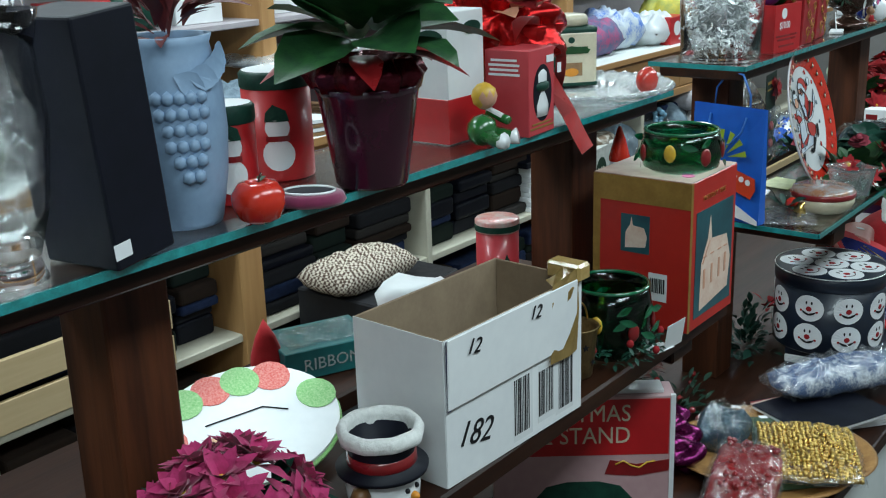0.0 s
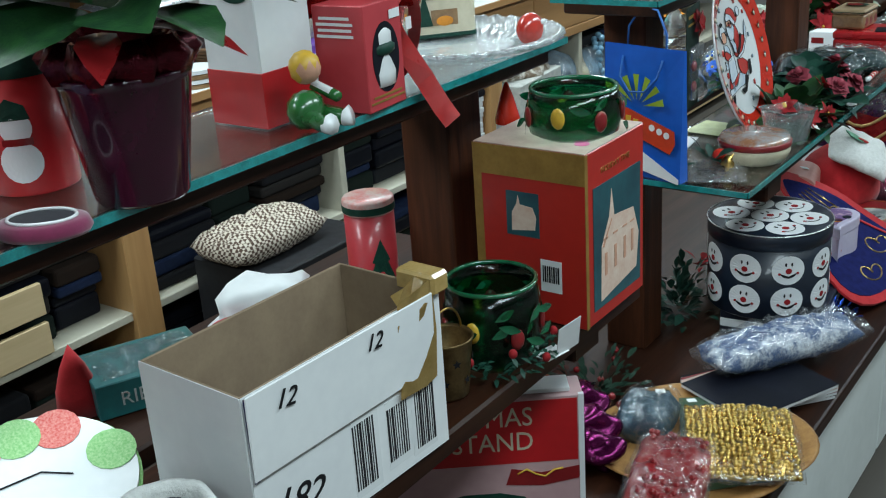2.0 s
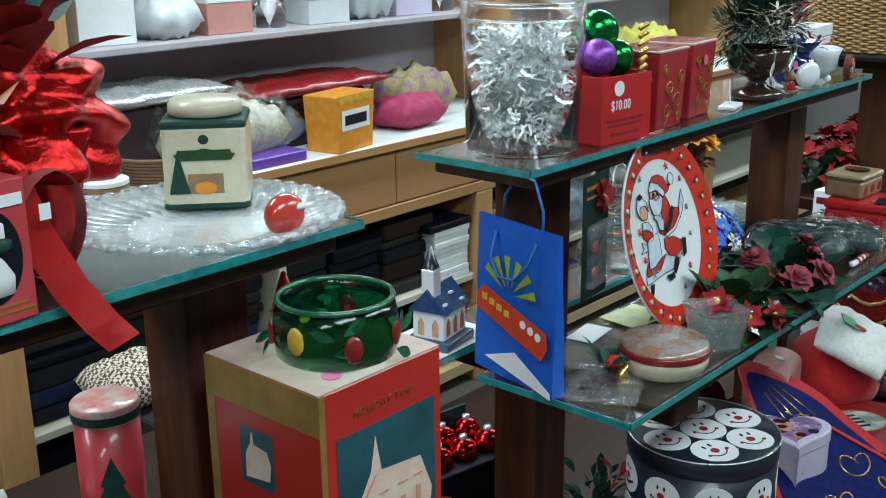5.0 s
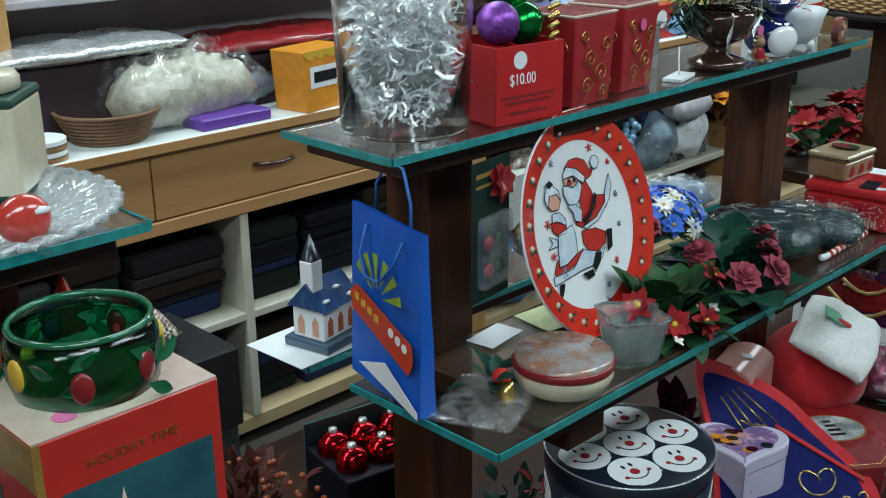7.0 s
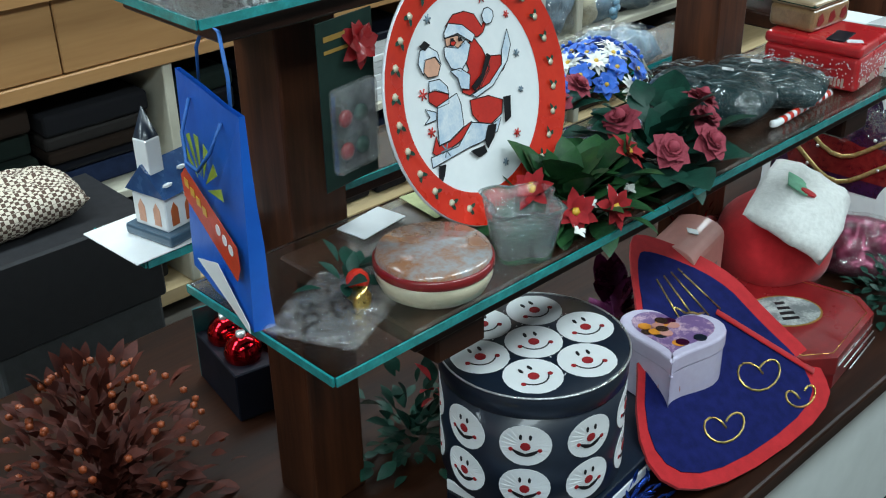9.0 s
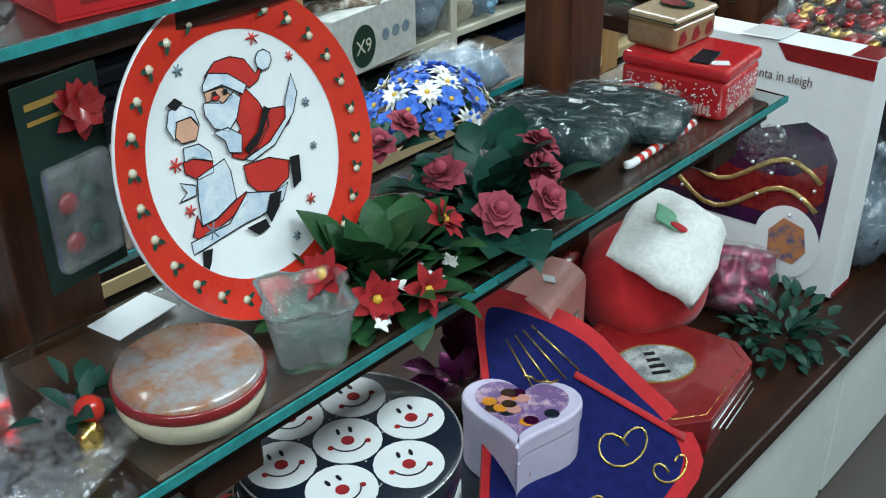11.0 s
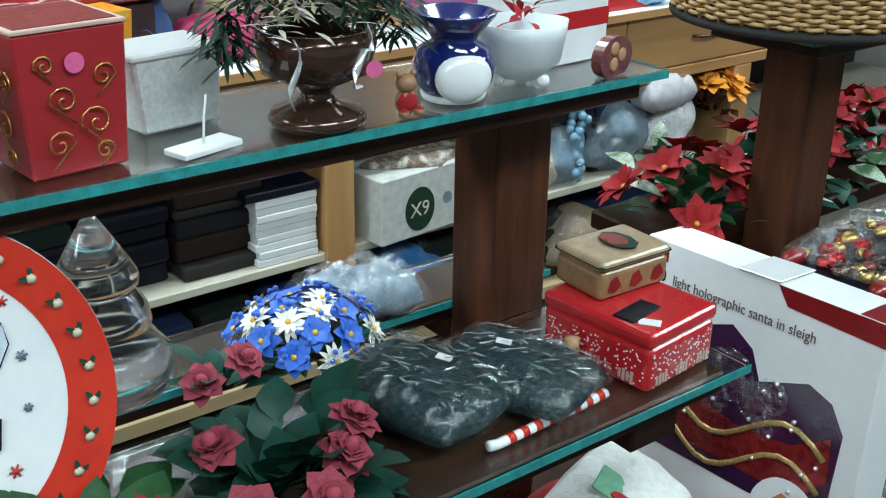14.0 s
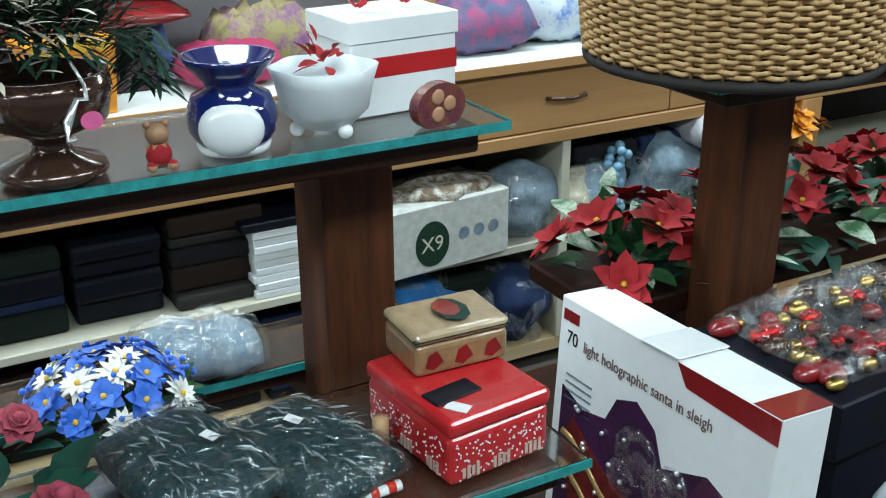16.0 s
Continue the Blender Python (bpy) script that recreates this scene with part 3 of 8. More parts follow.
def glass_bowl(x, y, z, r, h, label, tag=False):
    t = thing("candle_bowl", label, "bowl", x, y, z, group="painted green glass bowls")
    prof = [(0, 0.002), (r * 0.72, 0.0), (r * 0.93, h * 0.12), (r, h * 0.4), (r * 0.97, h * 0.75), (r * 0.9, h), (r * 0.86, h), (r * 0.92, h * 0.75), (r * 0.95, h * 0.4), (r * 0.86, h * 0.16), (r * 0.6, 0.01), (0, 0.01)]
    g = part("bowl", lathe(prof, 40, wob=lambda a, z: 1 + 0.018 * math.sin(5 * a + z * 90) * math.cos(3 * a)), GREENG, t, "deep green rippled glass")
    g.visible_shadow = False
    part("rim", sweep([(r * 0.89 * math.cos(a), r * 0.89 * math.sin(a), h) for a in [i * 2 * math.pi / 36 for i in range(36)]], 0.0035, 6, closed=True), GREENP, t)
    for i in range(7):
        a = i * 2 * math.pi / 7 + 0.4
        b = ball(0.0125, (0, 0, 0), (0.3, 0.85, 1.25), 2)
        part("bulb_motif", move(b, pose(0, 0, 0, 0, 0, 0)), (DARKRED, YELLOW, DARKRED, NAVY)[i % 4], t, at=Matrix.Translation((r * 1.0 * math.cos(a), r * 1.0 * math.sin(a), h * (0.52 + 0.08 * math.sin(3 * i)))) @ pose(0, 0, 0, 0, 0, math.degrees(a)))
    b = bmesh.new()
    for i in range(26):
        a = R.uniform(0, 6.28)
        leaf_into(b, (r * 1.005 * math.cos(a), r * 1.005 * math.sin(a), h * R.uniform(0.2, 0.85)), a + 1.57 + R.uniform(-0.5, 0.5), R.uniform(-0.8, 0.8), 0.03, 0.013, 0.05, 1.5)
    part("holly_motif", b, GREENP, t, "raised dark holly leaves", kind="stuff")
    if tag:
        part("price_card", box(0, 0.0008, -0.022, 0.022, 0, 0.05), WHITE, t, "blank white folded price card", at=pose(r + 0.022, 0.045, 0.012, 8, 14, -12))
        part("card_fold", box(-0.0, 0.03, -0.022, 0.022, 0, 0.0008), WHITE, t, at=pose(r - 0.008, 0.03, 0.012, 0, 0, -12))
    return t


glass_bowl(-0.812, 1.712, LZ + 0.2675, 0.0695, 0.0695, "green painted glass bowl standing on a card box")
glass_bowl(-0.825, 1.494, LZ, 0.069, 0.119, "tall green painted glass bowl with a white price card", True)


def greenery_ring():
    t = thing("berry_garland", "green foil garland with red berries round a bowl", "garland", -0.825, 1.494, LZ, size=(0.86, 0.86, 1))
    b = bmesh.new()
    for i in range(150):
        a, r = R.uniform(0, 6.28), R.uniform(0.085, 0.098)
        leaf_into(b, (r * math.cos(a), r * math.sin(a), R.uniform(0.004, 0.035)), R.uniform(0, 6.28), R.uniform(-0.4, 0.6), 0.018, 0.008, 0.2)
    part("foliage", b, LEAFD, t, kind="stuff")
    for i in range(9):
        a = i * 0.7
        part("berry", ball(0.007, (0.098 * math.cos(a), 0.098 * math.sin(a), 0.02 + 0.012 * (i % 3)), sub=2), PETALR, t)


greenery_ring()


def bucket():
    t = thing("tin_bucket", "small aged gold tin bucket with star cut-outs", "bucket", -0.823, 1.379, LZ, size=(0.8, 0.8, 0.8))
    part("body", lathe([(0, 0.003), (0.032, 0), (0.034, 0.004), (0.044, 0.1), (0.047, 0.104), (0.045, 0.106), (0.042, 0.1), (0.031, 0.006), (0, 0.006)], 36), mat("aged_gold_tin", (0.3, 0.21, 0.09), 0.35, (0.14, 0.09, 0.04), 40, metal=0.8), t)
    b = None
    for i in range(12):
        a = i * 2 * math.pi / 6 + (0.5 if i > 5 else 0)
        z = 0.035 + (0.035 if i > 5 else 0)
        st = [((0.008 if k % 2 == 0 else 0.0035) * math.sin(k * math.pi / 5), (0.008 if k % 2 == 0 else 0.0035) * math.cos(k * math.pi / 5)) for k in range(10)]
        rr = 0.0345 + z * 0.1 + 0.0012
        b = flat(st, Matrix.Translation((rr * math.cos(a), rr * math.sin(a), z)) @ pose(0, 0, 0, 0, 0, math.degrees(a)) @ face_x(0, 0, 0), b)
    part("star", b, BLACK, t, "dark star-shaped holes", kind="stuff")
    part("handle", sweep([(0, 0.045 * math.cos(a), 0.1 + 0.05 * math.sin(a)) for a in [i * math.pi / 14 for i in range(15)]], 0.0018, 6), GOLDM, t)


bucket()


def popcorn_tin():
    t = thing("tall_tin", "tall red tin with a green tree and white lid", "tin", -1.135, 1.615, LZ, size=(0.86, 0.86, 0.95))
    part("body", lathe([(0, 0), (0.046, 0), (0.047, 0.003), (0.047, 0.14), (0, 0.14)], 36), mat("red_tin_print", (0.5, 0.04, 0.05), 0.35, (0.42, 0.03, 0.04), 20, coat=0.4), t)
    part("lid", lathe([(0.0475, 0.14), (0.049, 0.142), (0.049, 0.162), (0.046, 0.165), (0, 0.164)], 36), mat("white_red_lid", (0.62, 0.5, 0.46), 0.35, (0.62, 0.1, 0.08), 30, coat=0.4), t, "pale lid with red print")
    part("lid_band", lathe([(0.0494, 0.143), (0.0496, 0.145), (0.0496, 0.153), (0.0494, 0.155)], 36), LEAFD, t)
    tri = [(-0.03, 0.02), (0.03, 0.02), (0.012, 0.06), (0.018, 0.06), (0.0, 0.1), (-0.018, 0.06), (-0.012, 0.06)]
    b = flat(tri, Matrix.Identity(4))
    wrap(b, 0.0474)
    part("tree_print", b, LEAFD, t, at=pose(0, 0, 0, 0, 0, -30))


def wrap(bm, r):
    """Lay a flat drawing (x along, y up) round an upright cylinder of radius r, centred on +x."""
    bmesh.ops.poke(bm, faces=[f for f in bm.faces if len(f.verts) > 4])
    bmesh.ops.triangulate(bm, faces=bm.faces[:])
    bmesh.ops.subdivide_edges(bm, edges=[e for e in bm.edges if e.calc_length() > 0.009], cuts=3)
    for v in bm.verts:
        a, z, o = v.co.x / r, v.co.y, v.co.z
        v.co = Vector(((r + o) * math.cos(a), (r + o) * math.sin(a), z))
    return bm





def snow_mug():
    t = thing("snowman_mug", "white ceramic snowman mug with black hat brim", "mug", -0.807, 0.894, LZ, size=(0.86, 0.86, 0.86))
    part("body", lathe([(0, 0), (0.04, 0.0), (0.052, 0.02), (0.054, 0.045), (0.046, 0.07), (0, 0.07)], 32), WHITEG, t)
    part("hat", lathe([(0.05, 0.066), (0.066, 0.07), (0.067, 0.076), (0.05, 0.08), (0.047, 0.1), (0.052, 0.12), (0.046, 0.12), (0.04, 0.1), (0, 0.098)], 32), BLACKBOX, t, "black glazed hat with brim")
    part("hat_band", lathe([(0.0495, 0.081), (0.051, 0.083), (0.05, 0.096), (0.048, 0.098)], 32), DARKRED, t)
    part("rim", lathe([(0.05, 0.112), (0.061, 0.118), (0.063, 0.128), (0.058, 0.138), (0.05, 0.138), (0.047, 0.128), (0.046, 0.116)], 36, wob=lambda a, z: 1 + 0.02 * math.sin(9 * a) + 0.015 * math.sin(4 * a + 1)), PLUSH, t, "white snowy rim")
    for a in (-0.15, 0.25):
        part("eye", ball(0.004, (0.053 * math.cos(a), 0.053 * math.sin(a), 0.05)), BLACK, t)
    part("nose", ball(0.006, (0.055, 0.003, 0.04), (1.6, 1, 1)), ORANGE, t)


popcorn_tin()
snow_mug()
FIGS = [(-0.84, 0.80, GOLD, 0.05), (-0.80, 0.845, mat("brown_figurine", (0.2, 0.09, 0.03), 0.4), 0.055), (-0.86, 0.755, SILVER, 0.06)]
for x, y, m, h in FIGS:
    t = thing("figurine", "small glazed ornament figure standing on the plank shelf", "figurine", x, y, LZ, group="small figurines")
    part("figure", lathe([(0, 0), (0.018, 0), (0.02, 0.008), (0.014, h * 0.45), (0.009, h * 0.6), (0.013, h * 0.78), (0.009, h * 0.95), (0, h)], 16), m, t)


def santa_board():
    t = thing("cutout_board", "white glittered face-shaped board with a red and green band", "decoration", -1.04, 0.885, LZ + 0.042, -20, size=(0.92, 0.86, 0.92))
    T = lambda: pose(0, 0, 0.012, 5, 21, 0)
    part("board", move(prism(ring2(0.115, 0.15, 44), 0, 0.006), T()), WHITE, t)
    part("green_edge", move(prism(ring2(0.121, 0.154, 44), -0.004, -0.0005), T()), mat("green_glitter", (0.16, 0.4, 0.1), 0.6, (0.35, 0.6, 0.25), 300, fine=3), t, "pale green glitter edge")
    glr = mat("red_glitter", (0.62, 0.06, 0.05), 0.6, (0.75, 0.3, 0.25), 300)
    glg = mat("green_glitter_band", (0.16, 0.45, 0.12), 0.6, (0.4, 0.62, 0.3), 300)
    for i in range(6):
        y = -0.125 + i * 0.05
        x = -0.065 - 0.02 * math.cos((y) * 14) + (0.05 if abs(y) > 0.1 else 0)
        part("band_patch", move(prism([(x + a, y + b) for a, b in ring2(0.031, 0.032, 16)], 0.0062, 0.0072 + 0.0002 * (i % 2)), T()), glr if i % 2 == 0 else glg, t)
    part("nose", move(prism([(0.03 + a, -0.06 + b) for a, b in ring2(0.024, 0.032, 20)], 0.0062, 0.0075), T()), SKIN, t, "peach nose patch")
    b = None
    for cx, cy, r in ((0.035, -0.015, 0.005), (0.07, -0.05, 0.005), (-0.1, -0.095, 0.006)):
        b = join(b, prism([(cx + a, cy + c) for a, c in ring2(r, r, 12)], 0.0062, 0.0078))
    b = join(b, sweep([(-0.02, -0.06 + i * 0.012, 0.007) if i < 9 else (0.0, 0.05 + 0.002 * i, 0.007) for i in range(11)], 0.0012, 5))
    part("line_drawing", move(b, T()), BLACK, t, "black drawn eyes and line")


santa_board()


def petal_bush(name, label, x, y, z, petal, spread, nl, heads, rnd, leafm=LEAF, plen=0.04, pw=0.022, layers=2, cat="artificial flowers", ln=0.06, lw=0.035, center=YELLOW):
    t = thing(name, label, cat, x, y, z)
    part("foliage", leaves(nl, spread, ln, lw, rnd, (0.0, 1.3)), leafm, t, kind="stuff")
    for hx, hy, hz, tilt, yaw in heads:
        f = part("flower_head", flower(rnd, 6, plen, pw, layers), petal, t, at=pose(hx, hy, hz, 0, tilt, yaw))
        part("flower_eye", ball(0.006, (0, 0, 0.006), sub=1, bm=None), center, f)
    return t


def heads(n, spread, rnd, lo=0.5):
    out = []
    for i in range(n):
        a, e = 6.283 * (i + rnd.uniform(-0.3, 0.3)) / n, rnd.uniform(lo, 1.3)
        out.append((spread[0] * math.cos(a) * math.cos(e), spread[1] * math.sin(a) * math.cos(e), spread[2] * math.sin(e), 50 * math.cos(e), math.degrees(a)))
    return out


petal_bush("silk_flowers", "bunch of magenta silk petals on the plank shelf", -0.88, 0.71, LZ, MAGENTA, (0.09, 0.11, 0.09), 40, heads(26, (0.085, 0.11, 0.12), R, 0.3), R, LEAFD, 0.05, 0.02, 3)


def flat_box(name, label, cat, x, y, z, lx, ly, h, rz, m, topm=None, glare=True, rx=0, ry=0):
    t = thing(name, label, cat, x, y, z, rz, rx=rx, ry=ry)
    part("body", box(-lx / 2, lx / 2, -ly / 2, ly / 2, 0, h, 0.0015), m, t)
    if topm:
        part("window", box(-lx / 2 + 0.012, lx / 2 - 0.012, -ly / 2 + 0.012, ly / 2 - 0.012, h, h + 0.002, 0.0008), topm, t)
    return t


tb = flat_box("ornament_box", "teal card box with a clear film window", "box", -1.2, 1.19, LZ, 0.115, 0.16, 0.05, -24, TEALCARD, FILMD)
words("RIBBON", 0.028, SILVER, tb, face_x(0.0579, 0.0, 0.015) @ pose(0, 0, 0, 0, 0, 0), name="lettering")
t = thing("crumpled_paper", "crumpled white and red tissue paper behind the carton", "tissue paper", -1.16, 1.4, LZ)
part("paper", ball(0.06, (0, 0, 0.04), (1.0, 1.6, 0.7), 3, 0.9, 22), WHITE, t)
part("red_tissue", ball(0.045, (0.03, -0.1, 0.035), (1, 1.2, 0.7), 3, 0.9, 25), PINKRED, t)
t = thing("felt_hat", "small red felt hat peeping over the shelf", "hat", -1.23, 1.1, LZ)
part("cone", lathe([(0, 0), (0.03, 0), (0.026, 0.04), (0.016, 0.07), (0, 0.1)], 14, wob=lambda a, z: 1 + 0.12 * math.sin(3 * a)), REDF, t)

# ---- things on the first glass shelf ----


def big_glass_vase(x, y):
    t = thing("glass_vase", "tall clear glass vase with a silvery filling", "vase", x, y, GZ)
    g = part("vase", lathe([(0, 0.004), (0.036, 0), (0.03, 0.02), (0.045, 0.07), (0.055, 0.15), (0.05, 0.22), (0.058, 0.255), (0.055, 0.255), (0.047, 0.22), (0.051, 0.15), (0.041, 0.07), (0.024, 0.022), (0, 0.02)], 32), CRYSTAL, t)
    g.visible_shadow = False
    part("filling", ball(0.042, (0, 0, 0.14), (0.95, 0.95, 1.7), 3, 0.5, 40), FILM, t, "crumpled silvery film")


big_glass_vase(-0.945, 0.53)
t = thing("black_box", "tall narrow black satin box with a white price label", "box", -0.928, 0.634, GZ + 0.0035, 8, rx=5)
part("body", box(-0.05, 0.05, -0.04, 0.04, 0, 0.248, 0.003, 2), BLACKBOX, t)
part("price_label", flat(rect(0.022, 0.016, -0.02, 0.02), face_x(0.0502, -0.01, 0.0)), WHITE, t, "white price label")


def grape_vase():
    t = thing("grape_vase", "pale blue pottery vase with a raised grape bunch", "vase", -0.966, 0.761, GZ, size=(0.83, 0.83, 0.95))
    part("body", lathe([(0, 0), (0.05, 0), (0.053, 0.006), (0.064, 0.06), (0.0685, 0.11), (0.0665, 0.16), (0.057, 0.195), (0.054, 0.21), (0.058, 0.22), (0.052, 0.22), (0.048, 0.2), (0.05, 0.1), (0, 0.02)], 40), PALEBLUE, t)
    for row, cnt in enumerate((5, 5, 4, 4, 3, 2)):
        for k in range(cnt):
            a = -0.55 + (k - (cnt - 1) / 2) * 0.22 + 0.03 * row
            z = 0.155 - row * 0.018
            part("grape", ball(0.0095, (0.0655 * math.cos(a), 0.0655 * math.sin(a), z), sub=1), PALEBLUE, t)
    b = bmesh.new()
    for k in range(5):
        leaf_into(b, (0.064 * math.cos(-0.6 + 0.25 * k), 0.064 * math.sin(-0.6 + 0.25 * k), 0.18), 1 + 0.25 * k, -0.5 + 0.3 * k, 0.045, 0.03, 0.1, 1.4)
    part("vine_leaf", b, PALEBLUE, t)
    part("dried_foliage", leaves(60, (0.06, 0.07, 0.12), 0.06, 0.018, R, (0.5, 1.5), (0, 0, 0.2)), mat("dark_dried_leaf", (0.12, 0.012, 0.014), 0.6), t, "dark red dried leaves", kind="stuff")


grape_vase()
t = thing("apple_ornament", "shiny red artificial apple with a green leaf", "apple", -0.886, 0.8015, GZ, size=(0.87, 0.87, 0.87))
part("fruit", lathe([(0, 0.006), (0.014, 0.001), (0.027, 0.008), (0.034, 0.026), (0.034, 0.04), (0.025, 0.053), (0.012, 0.056), (0.004, 0.049), (0, 0.047)], 28, wob=lambda a, z: 1 + 0.02 * math.sin(5 * a)), REDPLATE, t)
part("stalk", sweep([(0, 0, 0.046), (0.002, 0.001, 0.058), (0.006, 0.002, 0.066)], 0.0016), BRONZE, t)
b = bmesh.new()
leaf_into(b, (0.004, 0, 0.055), 2.2, 0.3, 0.025, 0.012)
part("leaf", b, LEAF, t)
t = thing("trinket_dish", "oval magenta velvet dish edged with white beads", "trinket dish", -0.899, 0.893, GZ, 35, size=(0.82, 0.82, 0.82))
part("cushion", move(lathe([(0, 0), (0.05, 0), (0.054, 0.006), (0.05, 0.016), (0.04, 0.018), (0, 0.014)], 36), Matrix.Diagonal((1, 0.72, 1, 1))), mat("magenta_velvet", (0.22, 0.01, 0.07), 0.8, sheen=0.6), t)
part("mirror", prism(ring2(0.036, 0.025, 30), 0.0165, 0.0185), BLACKBOX, t, "dark oval inlay")
part("bead_rim", sweep([(0.038 * math.cos(i * 0.2094), 0.027 * math.sin(i * 0.2094), 0.019) for i in range(30)], 0.0022, 5, closed=True), WHITEG, t, "white beaded rim")


def snow_tin(x, y, r, h, lid, turn):
    t = thing("snowman_tin", "red tin printed with plain white snowmen", "tin", x, y, GZ, turn, group="red snowman tins")
    part("body", lathe([(0, 0), (r - 0.001, 0), (r, 0.002), (r, h - 0.02), (0, h - 0.02)], 32), RED, t)
    part("lid", lathe([(r + 0.0005, h - 0.022), (r + 0.0015, h - 0.02), (r + 0.0015, h - 0.004), (r - 0.002, h), (0, h - 0.001)], 32), lid, t, "green-edged pale lid")
    part("lid_top", lathe([(r - 0.003, h + 0.0002), (0, h + 0.0008)], 32), WHITE, t)
    b = wrap(join(flat(disc(0.021, 0, 0.035), Matrix.Identity(4)), flat(disc(0.016, 0, 0.07), Matrix.Identity(4))), r + 0.0004)
    part("white_print", b, WHITE, t)
    b = wrap(flat([(-0.016, 0.078), (0.016, 0.078), (0.012, 0.092), (-0.004, 0.1), (-0.014, 0.09)], Matrix.Identity(4)), r + 0.0014)
    part("cap_print", b, (LEAFD, COBALT)[turn > 0], t)
    b = wrap(flat(rect(0.03, 0.007, 0, 0.056), Matrix.Identity(4)), r + 0.0014)
    part("scarf_print", b, DARKRED, t)


snow_tin(-0.995, 0.858, 0.034, 0.118, LEAFD, -40)
snow_tin(-1.04, 0.985, 0.045, 0.14, LEAFD, 5 - 50)


def potted_poinsettia():
    t = thing("potted_plant", "dark plum pot with large green and peach silk leaves", "potted plant", -0.9, 1.008, GZ, size=(0.9, 0.9, 1.0))
    part("pot", lathe([(0, 0), (0.048, 0), (0.051, 0.004), (0.07, 0.115), (0.074, 0.125), (0.07, 0.126), (0.065, 0.115), (0, 0.11)], 36), PLUM, t)
    part("foil", lathe([(0.07, 0.122), (0.08, 0.14), (0.066, 0.16), (0.045, 0.148), (0, 0.135)], 40, wob=lambda a, z: 1 + 0.1 * math.sin(9 * a + 40 * z) + 0.05 * math.sin(17 * a)), mat("burgundy_foil", (0.14, 0.008, 0.02), 0.2, (0.07, 0.004, 0.01), 50, metal=0.7, bump=0.8), t, "burgundy foil wrap")
    rnd = random.Random(3)
    b = bmesh.new()
    for i in range(30):
        a = i * 2.4
        e = 0.25 + 1.05 * (i / 30)
        leaf_into(b, (0.03 * math.cos(a), 0.03 * math.sin(a), 0.165 + 0.05 * e), a, e * 0.8 + rnd.uniform(-0.2, 0.3), 0.125 + rnd.uniform(-0.03, 0.03), 0.1, 0.3, rnd.uniform(-0.5, 0.5))
    part("foliage", b, LEAF, t, "broad green silk leaves")
    b = bmesh.new()
    for i in range(7):
        leaf_into(b, (0.03 * math.cos(i * 0.9), 0.03 * math.sin(i * 0.9), 0.25), i * 0.9 + 0.3, 0.7 + rnd.uniform(-0.4, 0.3), 0.12, 0.06, 0.35)
    part("bract", b, PEACH, t, "peach coloured bracts")
    b = bmesh.new()
    for i in range(5):
        leaf_into(b, (0.04 * math.cos(i * 1.3), 0.04 * math.sin(i * 1.3), 0.165), i * 1.3 + 0.4, 0.05, 0.11, 0.045, 0.3)
    part("red_bract", b, DARKRED, t, "dark red lower bracts")


potted_poinsettia()


def band_box(x, y, z, lx, ly, h, band, rz=0, bz=(0.0, 0.35), label="white gift box with a broad red band"):
    t = thing("gift_box", label, "gift box", x, y, z, rz)
    part("body", box(-lx / 2, lx / 2, -ly / 2, ly / 2, 0, h, 0.0015), WHITE, t)
    part("band", box(-lx / 2 - 0.0008, lx / 2 + 0.0008, -ly / 2 - 0.0008, ly / 2 + 0.0008, h * bz[0] + 0.001, h * bz[1], 0.0005), band, t, "red printed band")
    return t


t = band_box(-0.995, 1.282, GZ, 0.088, 0.09, 0.19, RED)
part("emblem", flat(disc(0.022, 0.015, 0.155, 20, 0.01), face_ny(0, -0.0455, 0)), LEAFD, t, "small oval green emblem")
part("emblem", flat(disc(0.022, 0.015, 0.165, 20, 0.01), face_x(0.0445, 0, 0)), LEAFD, t, "small oval green emblem")


def elf():
    b = ball(0.02, (0, 0, 0.022), (1, 1.15, 1.05), 2)
    b = ball(0.017, (0.004, 0, 0.066), (1, 1, 1.05), 2, bm=b)
    b = sweep([(0.008, 0.012, 0.018), (0.034, 0.016, 0.012), (0.042, 0.018, 0.014)], [0.009, 0.009, 0.011], 8, bm=b)
    b = sweep([(0.008, -0.012, 0.018), (0.032, -0.016, 0.012), (0.04, -0.018, 0.014)], [0.009, 0.009, 0.011], 8, bm=b)
    b = sweep([(0.0, 0.016, 0.045), (0.02, 0.02, 0.035), (0.03, 0.014, 0.034)], 0.006, 8, bm=b)
    m = mat("elf_green", (0.02, 0.13, 0.03), 0.25, coat=0.6)
    ob = part("elf_figurine", b, m, None)
    for mm in (mat("elf_hair", (0.7, 0.42, 0.04), 0.4), SKIN, WHITEG):
        ob.data.materials.append(mm)
    for p in ob.data.polygons:
        c = p.center
        if c.z > 0.05:
            p.material_index = 1 if (c.z > 0.07 or c.x < 0.004) else 2
        elif 0.042 < c.z <= 0.05 or c.x > 0.034:
            p.material_index = 3
    ob.matrix_world = pose(-0.905, 1.255, GZ, 0, 0, 10) @ Matrix.Scale(1.12, 4)
    tagged(ob, "small seated ceramic elf with yellow hair, green suit", "figurine")


elf()


